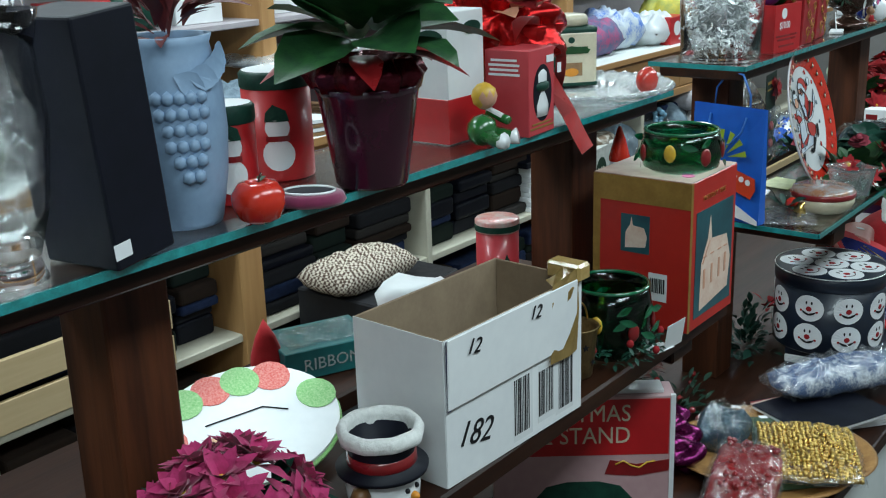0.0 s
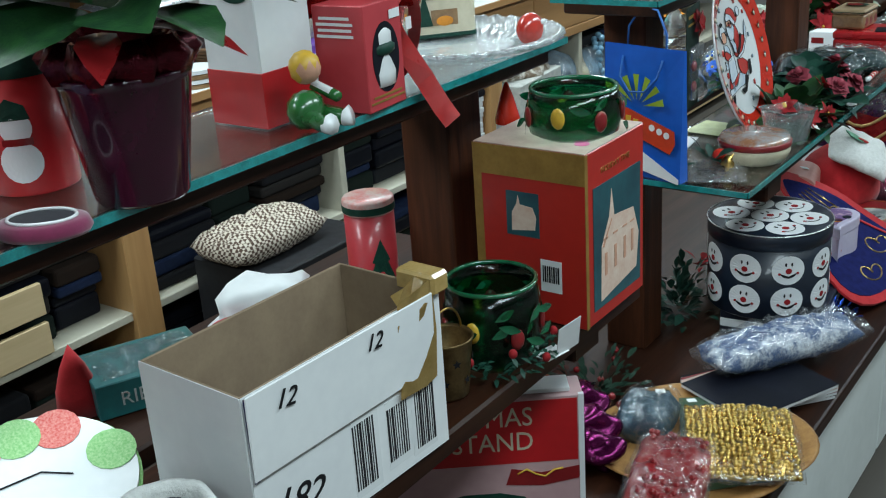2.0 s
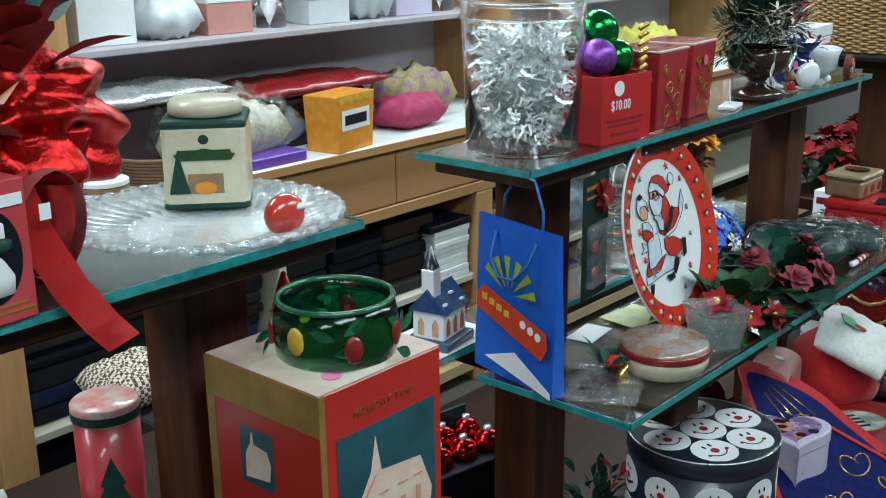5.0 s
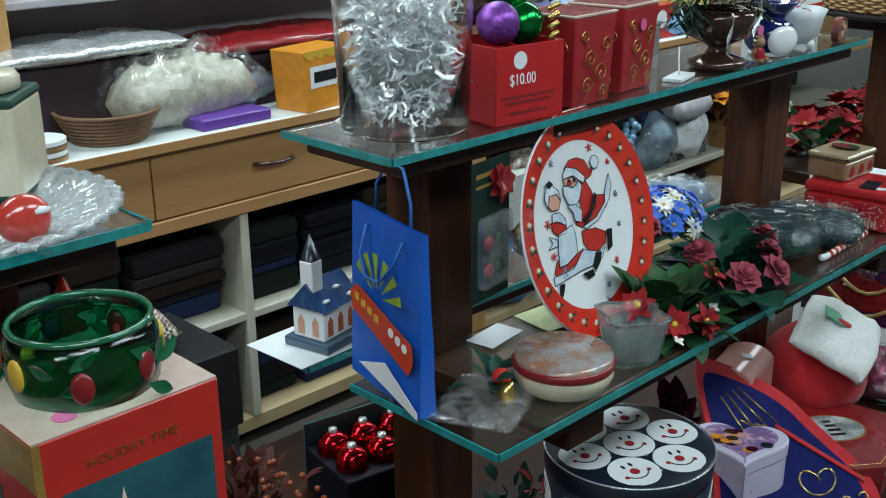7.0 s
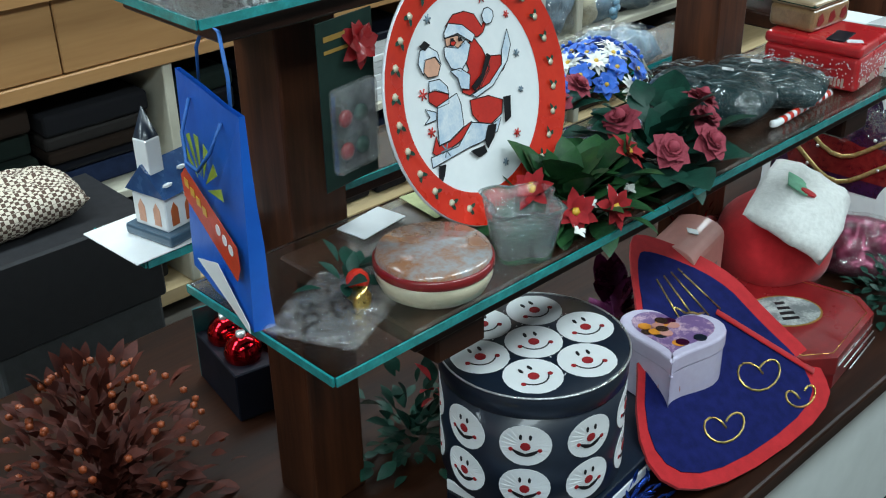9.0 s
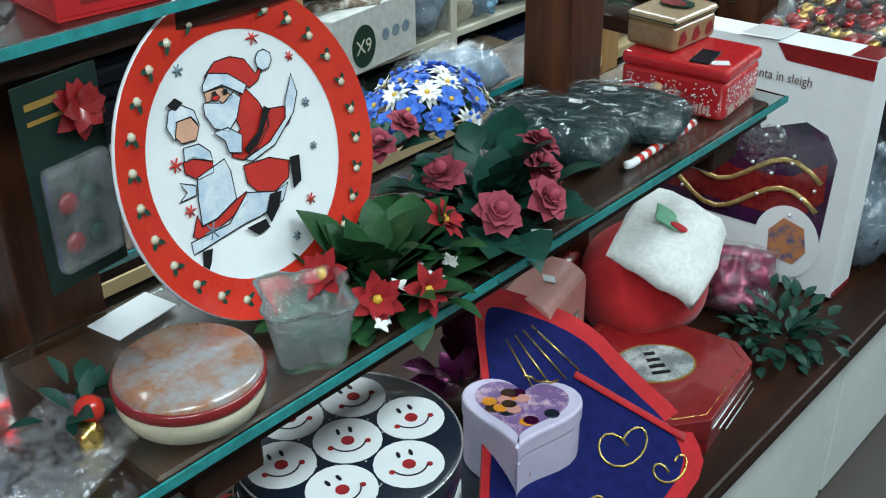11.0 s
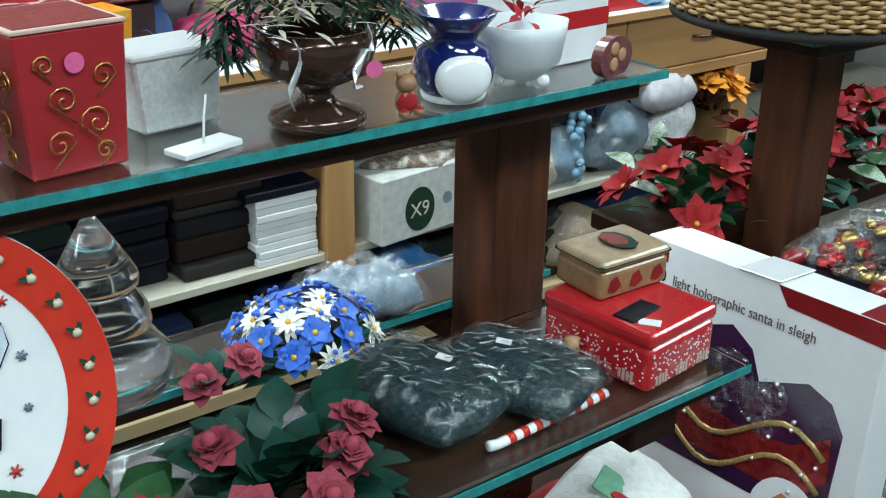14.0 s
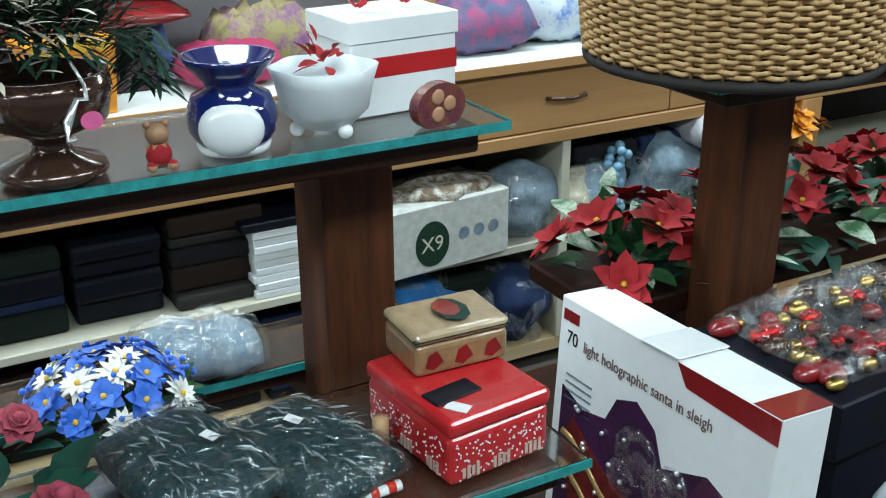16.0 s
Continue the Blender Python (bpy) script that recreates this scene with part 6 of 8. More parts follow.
def church():
    t = thing("ceramic_church", "small white ceramic church with a blue roof", "church ornament", -1.129, 2.236, 0.9375, 12, size=(0.84, 0.84, 1.08))
    part("base", box(-0.05, 0.05, -0.055, 0.055, 0, 0.014, 0.004, 2), mat("blue_grey_base", (0.05, 0.1, 0.15), 0.3, coat=0.5), t)
    part("nave", box(-0.035, 0.035, -0.045, 0.045, 0.014, 0.06, 0.002), WHITEG, t)
    b = move(prism([(-0.042, 0), (0.042, 0), (0.0, 0.036)], -0.05, 0.05), Matrix.Translation((0, 0, 0.059)) @ pose(0, 0, 0, 90, 0, 0))
    part("roof", b, mat("blue_roof_glaze", (0.02, 0.055, 0.16), 0.25, (0.03, 0.09, 0.22), 60, coat=0.6), t)
    part("tower", box(-0.014, 0.014, -0.045, -0.017, 0.06, 0.125, 0.0015), WHITEG, t)
    part("spire", lathe([(0.018, 0.125), (0.0, 0.162)], 4), NAVY, t, at=pose(0, -0.031, 0, 0, 0, 45))
    for k in range(3):
        part("window", flat([(-0.007, 0), (0.007, 0), (0.007, 0.02), (0.0, 0.029), (-0.007, 0.02)], face_x(0.0352, -0.028 + 0.028 * k, 0.02)), mat("orange_pane", (0.5, 0.12, 0.04), 0.3), t)
    for k in (-1, 1):
        part("window", flat([(-0.007, 0), (0.007, 0), (0.007, 0.02), (0.0, 0.029), (-0.007, 0.02)], face_ny(0.016 * k, -0.0452, 0.02)), SKIN, t)
    for x, y, z in ((0.03, -0.03, 0.07), (0.02, 0.01, 0.08), (0.034, 0.03, 0.067)):
        part("snow_patch", ball(0.007, (x, y, z), (0.8, 1.5, 0.4), 1), WHITEG, t)


church()
t = thing("paper_sheet", "plain white sheet lying on the rear glass shelf", "paper", -1.14, 2.205, 0.9361, 3)
part("sheet", box(-0.062, 0.062, -0.06, 0.13, 0, 0.0012), WHITE, t)
t = thing("price_card", "white card lying on the glass behind a plate", "card", -0.95, 2.415, MZ + 0.0002, 8)
part("card", box(-0.024, 0.024, -0.04, 0.04, 0, 0.0014, 0.0004), WHITE, t)
t = thing("price_card", "pale lime card lying on the glass shelf", "card", -0.935, 2.535, MZ + 0.0002, -6)
part("card", box(-0.04, 0.04, -0.05, 0.05, 0, 0.0014, 0.0004), mat("pale_lime_card", (0.6, 0.66, 0.3), 0.5), t)
t = thing("cone_figurine", "slim white figurine with a red pointed cap", "figurine", -0.962, 1.768, LZ)
part("gown", lathe([(0, 0), (0.024, 0), (0.025, 0.01), (0.021, 0.15), (0.018, 0.262), (0, 0.264)], 20), WHITEG, t)
part("cap", lathe([(0.0195, 0.255), (0.02, 0.262), (0.011, 0.295), (0.003, 0.318), (0, 0.32)], 20), REDPLATE, t, "red glazed pointed cap")


def blister():
    t = thing("blister_pack", "green carded blister pack with red trim hanging on the post", "blister pack", -0.9, 2.31, 1.035, 8)
    part("card", box(0, 0.0015, 0.0, 0.09, 0, 0.2, 0.0004), mat("dark_green_card", (0.01, 0.026, 0.02), 0.5, (0.006, 0.014, 0.012), 10), t)
    g = part("blister", box(0.002, 0.018, 0.008, 0.08, 0.02, 0.125, 0.007, 3), film_mat("blister_film", (0.8, 0.85, 0.85), 0.75, 12), t, "clear plastic bubble")
    g.visible_shadow = False
    for k in range(4):
        part("ornament", ball(0.011, (0.009, 0.03 + 0.026 * (k % 2), 0.045 + 0.04 * (k // 2)), (0.5, 1, 1)), (DARKRED, LEAFD)[k % 2], t)
    part("red_flower", flower(rnd, 6, 0.03, 0.02, 2, 0.2), DARKRED, t, at=pose(0.004, 0.062, 0.165, 0, 80, 0))
    part("print", flat(rect(0.04, 0.006, 0.03, 0.18), face_x(0.0017, 0, 0), flat(rect(0.05, 0.004, 0.035, 0.165), face_x(0.0017, 0, 0))), GOLD, t, kind="stuff")


blister()
t = bagged("berry_sprig_bag", "red berry and pine cone sprig in a clear bag", -0.81, 2.245, MZ, 0.12, 0.15, 0.012, 25, FILM, FILM, 9)
part("berry", ball(0.014, (0.01, 0.035, 0.025), sub=2), REDPLATE, t)
part("leaf", leaves(14, (0.03, 0.04, 0.03), 0.04, 0.02, rnd, (0.0, 0.9), (-0.01, 0.045, 0.012)), LEAFD, t, kind="stuff")
part("cone", ball(0.012, (0.025, 0.01, 0.018), (1, 1, 1.2), 2, 0.7, 160), GOLDM, t)

# ---- things on the low table ----


def face_tin():
    t = thing("face_tin", "round navy tin covered with smiling white faces", "tin", -0.8147, 2.581, TZ + 0.0605, size=(1.068, 1.068, 0.99))
    r, h = 0.124, 0.196
    part("body", lathe([(0, 0), (r - 0.004, 0), (r - 0.002, 0.003), (r - 0.002, h - 0.03), (0, h - 0.03)], 56), NAVY, t)
    part("lid", lathe([(r - 0.0018, h - 0.036), (r, h - 0.034), (r + 0.001, h - 0.004), (r - 0.003, h), (0, h - 0.002)], 56), NAVY, t)
    part("seam", sweep([((r + 0.0008) * math.cos(i * 0.1309), (r + 0.0008) * math.sin(i * 0.1309), h - 0.001) for i in range(48)], 0.0014, 5, closed=True), SILVER, t)

    def smile(parent, m, rr=None):
        for nm, shapes, mt, o in (("face_disc", [disc(0.033, 0, 0, 22)], WHITE, 0), ("nose", [disc(0.0065, 0, -0.001, 10), disc(0.003, 0.018, -0.007, 8), disc(0.003, -0.018, -0.007, 8)], PETALR, 0.0009), ("eye_print", [disc(0.002, -0.006, 0.014, 8, 0.0045), disc(0.002, 0.006, 0.014, 8, 0.0045), [(0.0185 * math.sin(a), 0.001 - 0.0185 * math.cos(a)) for a in [-1.1 + i * 0.22 for i in range(11)]] + [(0.017 * math.sin(a), 0.001 - 0.017 * math.cos(a)) for a in [1.1 - i * 0.22 for i in range(11)]]], BLACK, 0.0009)):
            b = None
            for s in shapes:
                b = flat(s, Matrix.Translation((0, 0, o)), b, 0.0007)
            if rr:
                wrap(b, rr)
            part(nm, b, mt, parent, at=m)

    for row in range(2):
        for k in range(9):
            smile(t, pose(0, 0, 0.045 + 0.072 * row, 0, 0, k * 360 / 9 - 12), r - 0.0014)
    for k in range(7):
        x, y = (0, 0) if k == 0 else (0.078 * math.cos(k * math.pi / 3 + 0.2), 0.078 * math.sin(k * math.pi / 3 + 0.2))
        smile(t, pose(x, y, h - 0.0008, 0, 0, 60 + 10 * (k % 3)) @ Matrix.Diagonal((1.15, 1.15, 1, 1)))
    b = None
    for i in range(160):
        a, rr = rnd.uniform(0, 6.28), 0.105 * math.sqrt(rnd.uniform(0, 1))
        b = flat(rect(0.0016, 0.0016), pose(rr * math.cos(a), rr * math.sin(a), h - 0.0012), b)
    part("snow_speckle", b, WHITE, t, kind="stuff")


face_tin()
t = thing("book_stack", "short stack of dark books under the tins", "books", -0.79, 2.68, TZ, 6)
for k in range(3):
    part("book", box(-0.11, 0.1, -0.2, 0.2 - 0.01 * k, 0.0005 + 0.02 * k, 0.0195 + 0.02 * k, 0.002), (BLACKBOX, WHITE, NAVY)[k], t)


def heart_tin():
    t = thing("heart_tin", "lilac heart-shaped tin with a floral lid", "tin", -0.768, 2.852, TZ + 0.0605, 35, size=(0.96, 0.96, 0.96))
    out = []
    for i in range(40):
        a = i * 2 * math.pi / 40
        out.append((0.0052 * 16 * math.sin(a) ** 3, 0.0052 * (13 * math.cos(a) - 5 * math.cos(2 * a) - 2 * math.cos(3 * a) - math.cos(4 * a))))
    part("body", prism(out, 0, 0.085, bev=0.003), LILAC, t)
    part("lid", prism([(x * 1.03, y * 1.03) for x, y in out], 0.083, 0.112, bev=0.004), LILAC, t, "lilac lid with flower print")
    part("spray_print", prism([(x * 0.8, y * 0.8 + 0.004) for x, y in out], 0.1122, 0.1128), mat("floral_print", (0.62, 0.42, 0.5), 0.4, (0.18, 0.1, 0.25), 55, amount=1.0), t, "mixed flower print")
    for i in range(16):
        a = rnd.uniform(0, 6.28)
        x, y = 0.05 * math.cos(a) * rnd.uniform(0.3, 1), 0.04 * math.sin(a) * rnd.uniform(0.3, 1)
        part("flower_print", prism([(x + p, y + q) for p, q in ring2(0.011, 0.009, 9)], 0.1129, 0.1134 + 0.0001 * i), (ORANGE, PURPLE, NAVY, PINKC, BRONZE)[i % 5], t)
    part("side_print", flat(disc(0.018, 0, 0.045, 12), face_ny(0.0, -0.0, 0)), PINKC, t, at=pose(0, -0.062, 0, 0, 0, 0))
    part("ribbon", sweep([(0.01 * i, 0.06 + 0.01 * math.sin(i * 1.5), 0.115 + 0.006 * math.cos(i * 2)) for i in range(6)], 0.0018), GOLDM, t, "thin gold cord")


heart_tin()


def felt_banner():
    t = thing("felt_banner", "navy felt banner with red border and gold cord swirls", "banner", -0.62, 2.9, TZ + 0.004)
    o = Vector((-0.62, 2.9, TZ + 0.004))
    A, B, D = Vector((-0.925, 2.98, 0.697)) - o, Vector((-0.58, 3.05, 0.497)) - o, Vector((-0.6, 2.78, 0.497)) - o
    ex = (B - D).normalized()
    n = ex.cross(A - D).normalized()
    n = n if n.z > 0 else -n
    ey = n.cross(ex)
    m = Matrix(((ex.x, ey.x, n.x, D.x), (ex.y, ey.y, n.y, D.y), (ex.z, ey.z, n.z, D.z), (0, 0, 0, 1)))
    h = (A - D).dot(ey)
    ax = (A - D).dot(ex)
    bw = (B - D).dot(ex)
    out = [(-0.06, 0.0), (bw, 0.0), (bw + 0.05, h * 0.2), (bw + 0.03, h * 0.48), (ax + 0.12, h * 0.76), (ax + 0.02, h * 1.06), (ax - 0.02, h * 1.06), (ax - 0.12, h * 0.7), (-0.12, h * 0.25)]
    for _ in range(2):
        out = [q for a, b in zip(out, out[1:] + out[:1]) for q in ((0.75 * a[0] + 0.25 * b[0], 0.75 * a[1] + 0.25 * b[1]), (0.25 * a[0] + 0.75 * b[0], 0.25 * a[1] + 0.75 * b[1]))]
    cx, cy = 0.07, h * 0.42
    part("border", move(prism(out, 0, 0.006), m), REDF, t, "red felt border")
    inner = [(cx + (x - cx) * 0.86, cy + (y - cy) * 0.87) for x, y in out]
    part("field", move(prism(inner, 0.0062, 0.0078), m), NAVYF, t)
    for k, (x, y, r) in enumerate(((0.16, h * 0.28, 0.035), (0.03, h * 0.18, 0.03), (0.2, h * 0.12, 0.022))):
        part("gold_cord", move(sweep([(x + r * math.cos(i * 0.45) + 0.003 * i, y + r * (1 - i / 30) * math.sin(i * 0.45), 0.009) for i in range(20)], 0.0018, 5), m), GOLDM, t)
    for k in range(4):
        part("gold_cord", move(sweep([(ax - 0.03 + 0.018 * k, h * 0.84, 0.009), (ax - 0.05 + 0.03 * k, h * 0.6, 0.009)], 0.0015, 5), m), GOLDM, t)
    part("red_swirl", move(sweep([(ax + 0.03 + 0.012 * i, h * 0.6 - h * 0.06 * i, 0.0085) for i in range(8)], 0.009, 6, flat=0.15), m), REDF, t)


felt_banner()


def octagon_box():
    t = thing("octagon_box", "dark red octagonal card box with an oval label", "box", -0.756, 3.183, TZ, 8)
    w, c = 0.125, 0.04
    o = [(w, -w + c), (w, w - c), (w - c, w), (-w + c, w), (-w, w - c), (-w, -w + c), (-w + c, -w), (w - c, -w)]
    part("body", prism(o, 0, 0.06, bev=0.001), DARKRED, t)
    part("lid", prism([(x * 1.02, y * 1.02) for x, y in o], 0.03, 0.065, bev=0.0015), DARKRED, t)
    part("gold_line", sweep([(x * 0.93, y * 0.93, 0.0652) for x, y in o], 0.0008, 4, closed=True), GOLDM, t)
    part("label_rim", prism(ring2(0.066, 0.052, 36), 0.0652, 0.0656), GOLD, t, at=pose(0, 0, 0, 0, 0, 45))
    part("label", prism(ring2(0.062, 0.048, 36), 0.0657, 0.0661), mat("grey_photo_print", (0.5, 0.52, 0.5), 0.4, (0.16, 0.18, 0.18), 40, amount=0.8), t, "oval grey picture label", at=pose(0, 0, 0, 0, 0, 45))
    b = None
    for k in range(4):
        b = flat(rect(0.03 - 0.004 * k, 0.008, 0.0, -0.026 + 0.017 * k), pose(0, 0, 0.0662, 0, 0, 45), b)
    part("label_print", b, BLACK, t, kind="stuff")
    for k in range(3):
        part("wire_edge", sweep([(w * 1.03 + 0.004 * k, -0.08 + 0.02 * k, 0.045 - 0.012 * k), (w * 1.03 + 0.004 * k, 0.08, 0.045 - 0.012 * k)], 0.0012, 4), SILVER, t)


octagon_box()


def pink_box():
    t = thing("pink_box", "salmon pink card box with an arched top and label", "gift box", -0.9175, 3.094, TZ, 12, size=(1.06, 1.06, 1.12))
    pr = [(-0.045, 0), (0.045, 0), (0.045, 0.155)] + [(0.045 * math.cos(a), 0.155 + 0.024 * math.sin(a)) for a in [0.3 + i * 0.25 for i in range(11)]] + [(-0.045, 0.155)]
    part("body", move(prism(pr, -0.065, 0.065, bev=0.0015), pose(0, 0, 0, 90, 0, 0)), PINKC, t)
    part("window_label", flat(rect(0.08, 0.1, 0.0, 0.07), face_x(0.0453, 0, 0)), mat("grey_stripe_label", (0.35, 0.27, 0.25), 0.4, (0.12, 0.1, 0.1), 50), t)
    b = None
    for k in range(6):
        b = flat(rect(0.004, 0.09, -0.015 + 0.009 * k, 0.07), face_x(0.0462, 0, 0), b)
    part("stripe", b, WHITE, t, kind="stuff")
    part("price_sticker", box(-0.009, 0.009, -0.009, 0.009, 0, 0.0008), WHITE, t, at=pose(0.012, 0.0, 0.1795, 0, 12, 30))


pink_box()


def plush_hat():
    t = thing("plush_hat", "red plush hat with a folded white furry brim", "hat", -0.885, 3.355, TZ, 10, size=(1.04, 1.07, 0.93))
    part("crown", ball(0.1, (0, 0, 0.1), (1.05, 1.25, 1.15), 4, 0.12, 12), REDF, t)
    b = pillow(0.17, 0.24, 0.05, 24, 0.12, 4)
    for v in b.verts:
        v.co.z -= 1.6 * (v.co.x - 0.02) ** 2 + 0.8 * v.co.y ** 2
    part("brim", b, PLUSH, t, "thick white furry brim", at=pose(0.035, -0.01, 0.186, 6, 30, 10))
    part("tree_patch", flat([(-0.03, -0.03), (0.02, -0.035), (0.03, 0.0), (0.015, 0.03), (-0.02, 0.035)], Matrix.Identity(4), t=0.004), mat("green_embroidery", (0.2, 0.5, 0.32), 0.8), t, "green embroidered patch", at=pose(0.03, -0.01, 0.241, 6, 30, 30) @ Matrix.Scale(0.8, 4))
    part("red_patch", flat(disc(0.02, 0.012, -0.015, 12, 0.011), Matrix.Identity(4), t=0.005), REDF, t, at=pose(0.04, -0.012, 0.2375, 6, 30, 30) @ Matrix.Scale(0.8, 4))


plush_hat()


def sleigh_box():
    t = thing("sleigh_light_box", "large white box for a holographic sleigh light display", "product box", -0.872, 3.6704, TZ + 0.001, 2.1, rx=-3.9, ry=-0.8)
    w, d, h = 0.209, 0.043, 0.445
    part("body", box(-w, w, -d, d, 0, h, 0.002), WHITE, t)
    F = face_ny(0, -d - 0.0002, 0)
    part("red_corner", flat([(0.055, h - 0.03), (w, h - 0.036), (w, h - 0.002), (0.035, h - 0.002)], F), DARKRED, t, "red printed corner")
    part("top_corner", box(w - 0.045, w, -d, d, h, h + 0.0006), DARKRED, t)
    part("bottom_line", box(w, w + 0.0008, -d, d, 0, 0.012), DARKRED, t)
    part("mark", flat(rect(0.036, 0.017, -w + 0.026, h - 0.026), F), DARKRED, t, "small red mark")
    words("70", 0.03, BLACK, t, F @ pose(-w + 0.032, h - 0.068, 0.0006), sx=0.85)
    words("light holographic santa in sleigh", 0.024, mat("grey_brown_ink", (0.16, 0.1, 0.1), 0.5), t, F @ pose(-w + 0.058, h - 0.068, 0.0006, 0, 0, 0), align="LEFT", sx=0.86)
    b = None
    for k in range(5):
        b = flat(rect(0.06, 0.0035, -w + 0.055, h - 0.115 - 0.012 * k), F, b)
    part("small_print", b, GREYF, t, "rows of tiny grey print", kind="stuff")
    win = [(-0.19, 0.1), (0.17, 0.1), (0.175, 0.26), (0.15, 0.3), (0.11, 0.315), (0.07, 0.3), (0.03, 0.285), (0.01, 0.33), (-0.03, 0.355), (-0.07, 0.34), (-0.09, 0.3), (-0.14, 0.29), (-0.19, 0.31)]
    part("window", flat(win, F), mat("dark_purple_inside", (0.02, 0.008, 0.03), 0.25, (0.05, 0.01, 0.06), 14, coat=0.8), t, "dark cut-out window")
    part("sleigh_print", flat([(-0.15, 0.13), (0.12, 0.13), (0.165, 0.18), (0.16, 0.25), (0.1, 0.21), (0.0, 0.2), (-0.08, 0.22), (-0.16, 0.27), (-0.18, 0.22)], F @ Matrix.Translation((0, 0, 0.0012))), mat("holographic_red", (0.2, 0.012, 0.02), 0.2, (0.4, 0.05, 0.04), 70, metal=0.6, coat=0.8), t, "shiny dark red sleigh")
    b = None
    for dz in (0.0, 0.055):
        b = sweep([(-0.18 + 0.024 * i, 0.205 - dz + 0.035 * math.cos(i * 0.55), 0.003) for i in range(15)], 0.0048, 6, bm=b, flat=0.3)
    part("gold_trim", move(b, F), mat("gold_glitter", (0.45, 0.3, 0.08), 0.3, (0.75, 0.6, 0.3), 220, metal=0.7), t)
    b = None
    for k, (x, y, r) in enumerate(((-0.02, 0.275, 0.045), (0.03, 0.25, 0.035), (0.055, 0.27, 0.03), (-0.045, 0.23, 0.03), (0.05, 0.215, 0.02))):
        b = ball(r, (x, y, 0.002), (1, 1, 0.14), 2, bm=b)
    part("clear_rim", move(b, F), FILM, t, "clear plastic outline")
    for k in range(26):
        x, y = rnd.uniform(-0.17, 0.15), rnd.uniform(0.13, 0.3)
        part("bulb", ball(0.0042, (x, y, 0.004), sub=1), SILVER, t, at=F)
    part("badge", flat(disc(0.062, 0.11, 0.085, 32, 0.07), F @ Matrix.Translation((0, 0, 0.002))), WHITEG, t, "round white badge")
    part("badge_print", flat([(0.08, 0.05), (0.13, 0.045), (0.15, 0.075), (0.14, 0.12), (0.1, 0.13), (0.075, 0.1)], F @ Matrix.Translation((0, 0, 0.003))), mat("badge_blur", (0.08, 0.1, 0.2), 0.4, (0.5, 0.2, 0.08), 60, amount=0.9), t)
    part("tape", box(-0.02, 0.055, -d - 0.004, d, h + 0.0008, h + 0.003, 0.001), WHITEG, t, "torn white tape on the top edge", at=pose(0, 0, 0, 0, -2, 0))


sleigh_box()
t = thing("ivy_sprig", "dark green ivy sprig lying on the table", "artificial plant", -0.67, 3.46, TZ)
part("foliage", leaves(130, (0.09, 0.13, 0.1), 0.03, 0.018, rnd, (0.0, 1.1)), LEAFD, t, kind="stuff")
t = bagged("bagged_ornaments", "pinkish ornaments in a crinkled bag", -0.77, 3.515, TZ, 0.14, 0.14, 0.1, 20, mat("pink_foil", (0.3, 0.06, 0.12), 0.3, metal=0.5, bump=0.8), FILM, 12)
t.matrix_world = pose(-0.80, 3.545, TZ + 0.03, 55, 0, 20)
part("support", box(-0.05, 0.05, -0.03, 0.03, -0.03, 0.0), DARKRED, t)
t = thing("red_tinsel", "heap of red tinsel garland", "garland", -1.0, 3.27, TZ)
part("strand", leaves(420, (0.07, 0.14, 0.16), 0.018, 0.004, rnd, (0.0, 1.5)), REDFOIL, t, kind="stuff")
part("core", ball(0.05, (0, 0, 0.05), (1, 2, 1.8), 2, 0.4, 20), DARKRED, t)
t = thing("purple_foil_bow", "crumpled purple foil gift bow", "gift bow", -1.0, 3.0, TZ)
part("bow", leaves(26, (0.06, 0.07, 0.1), 0.06, 0.035, rnd, (0.2, 1.3)), PURPLE, t, kind="stuff")
bagged("plastic_sack", "translucent grey plastic sack beside the box", -0.72, 3.86, TZ, 0.2, 0.26, 0.2, 0, GREYF, FILMD, 15)
t = thing("plastic_bag_heap", "limp pale plastic bag on the table", "plastic bag", -0.63, 3.9, TZ)
part("bag", ball(0.1, (0.0, 0, 0.16), (0.5, 1.0, 1.55), 4, 0.45, 16), mat("pale_plastic", (0.45, 0.5, 0.52), 0.3, (0.3, 0.34, 0.37), 20, bump=0.6, trans=0.2), t)

# bagged goods towards the start of the table


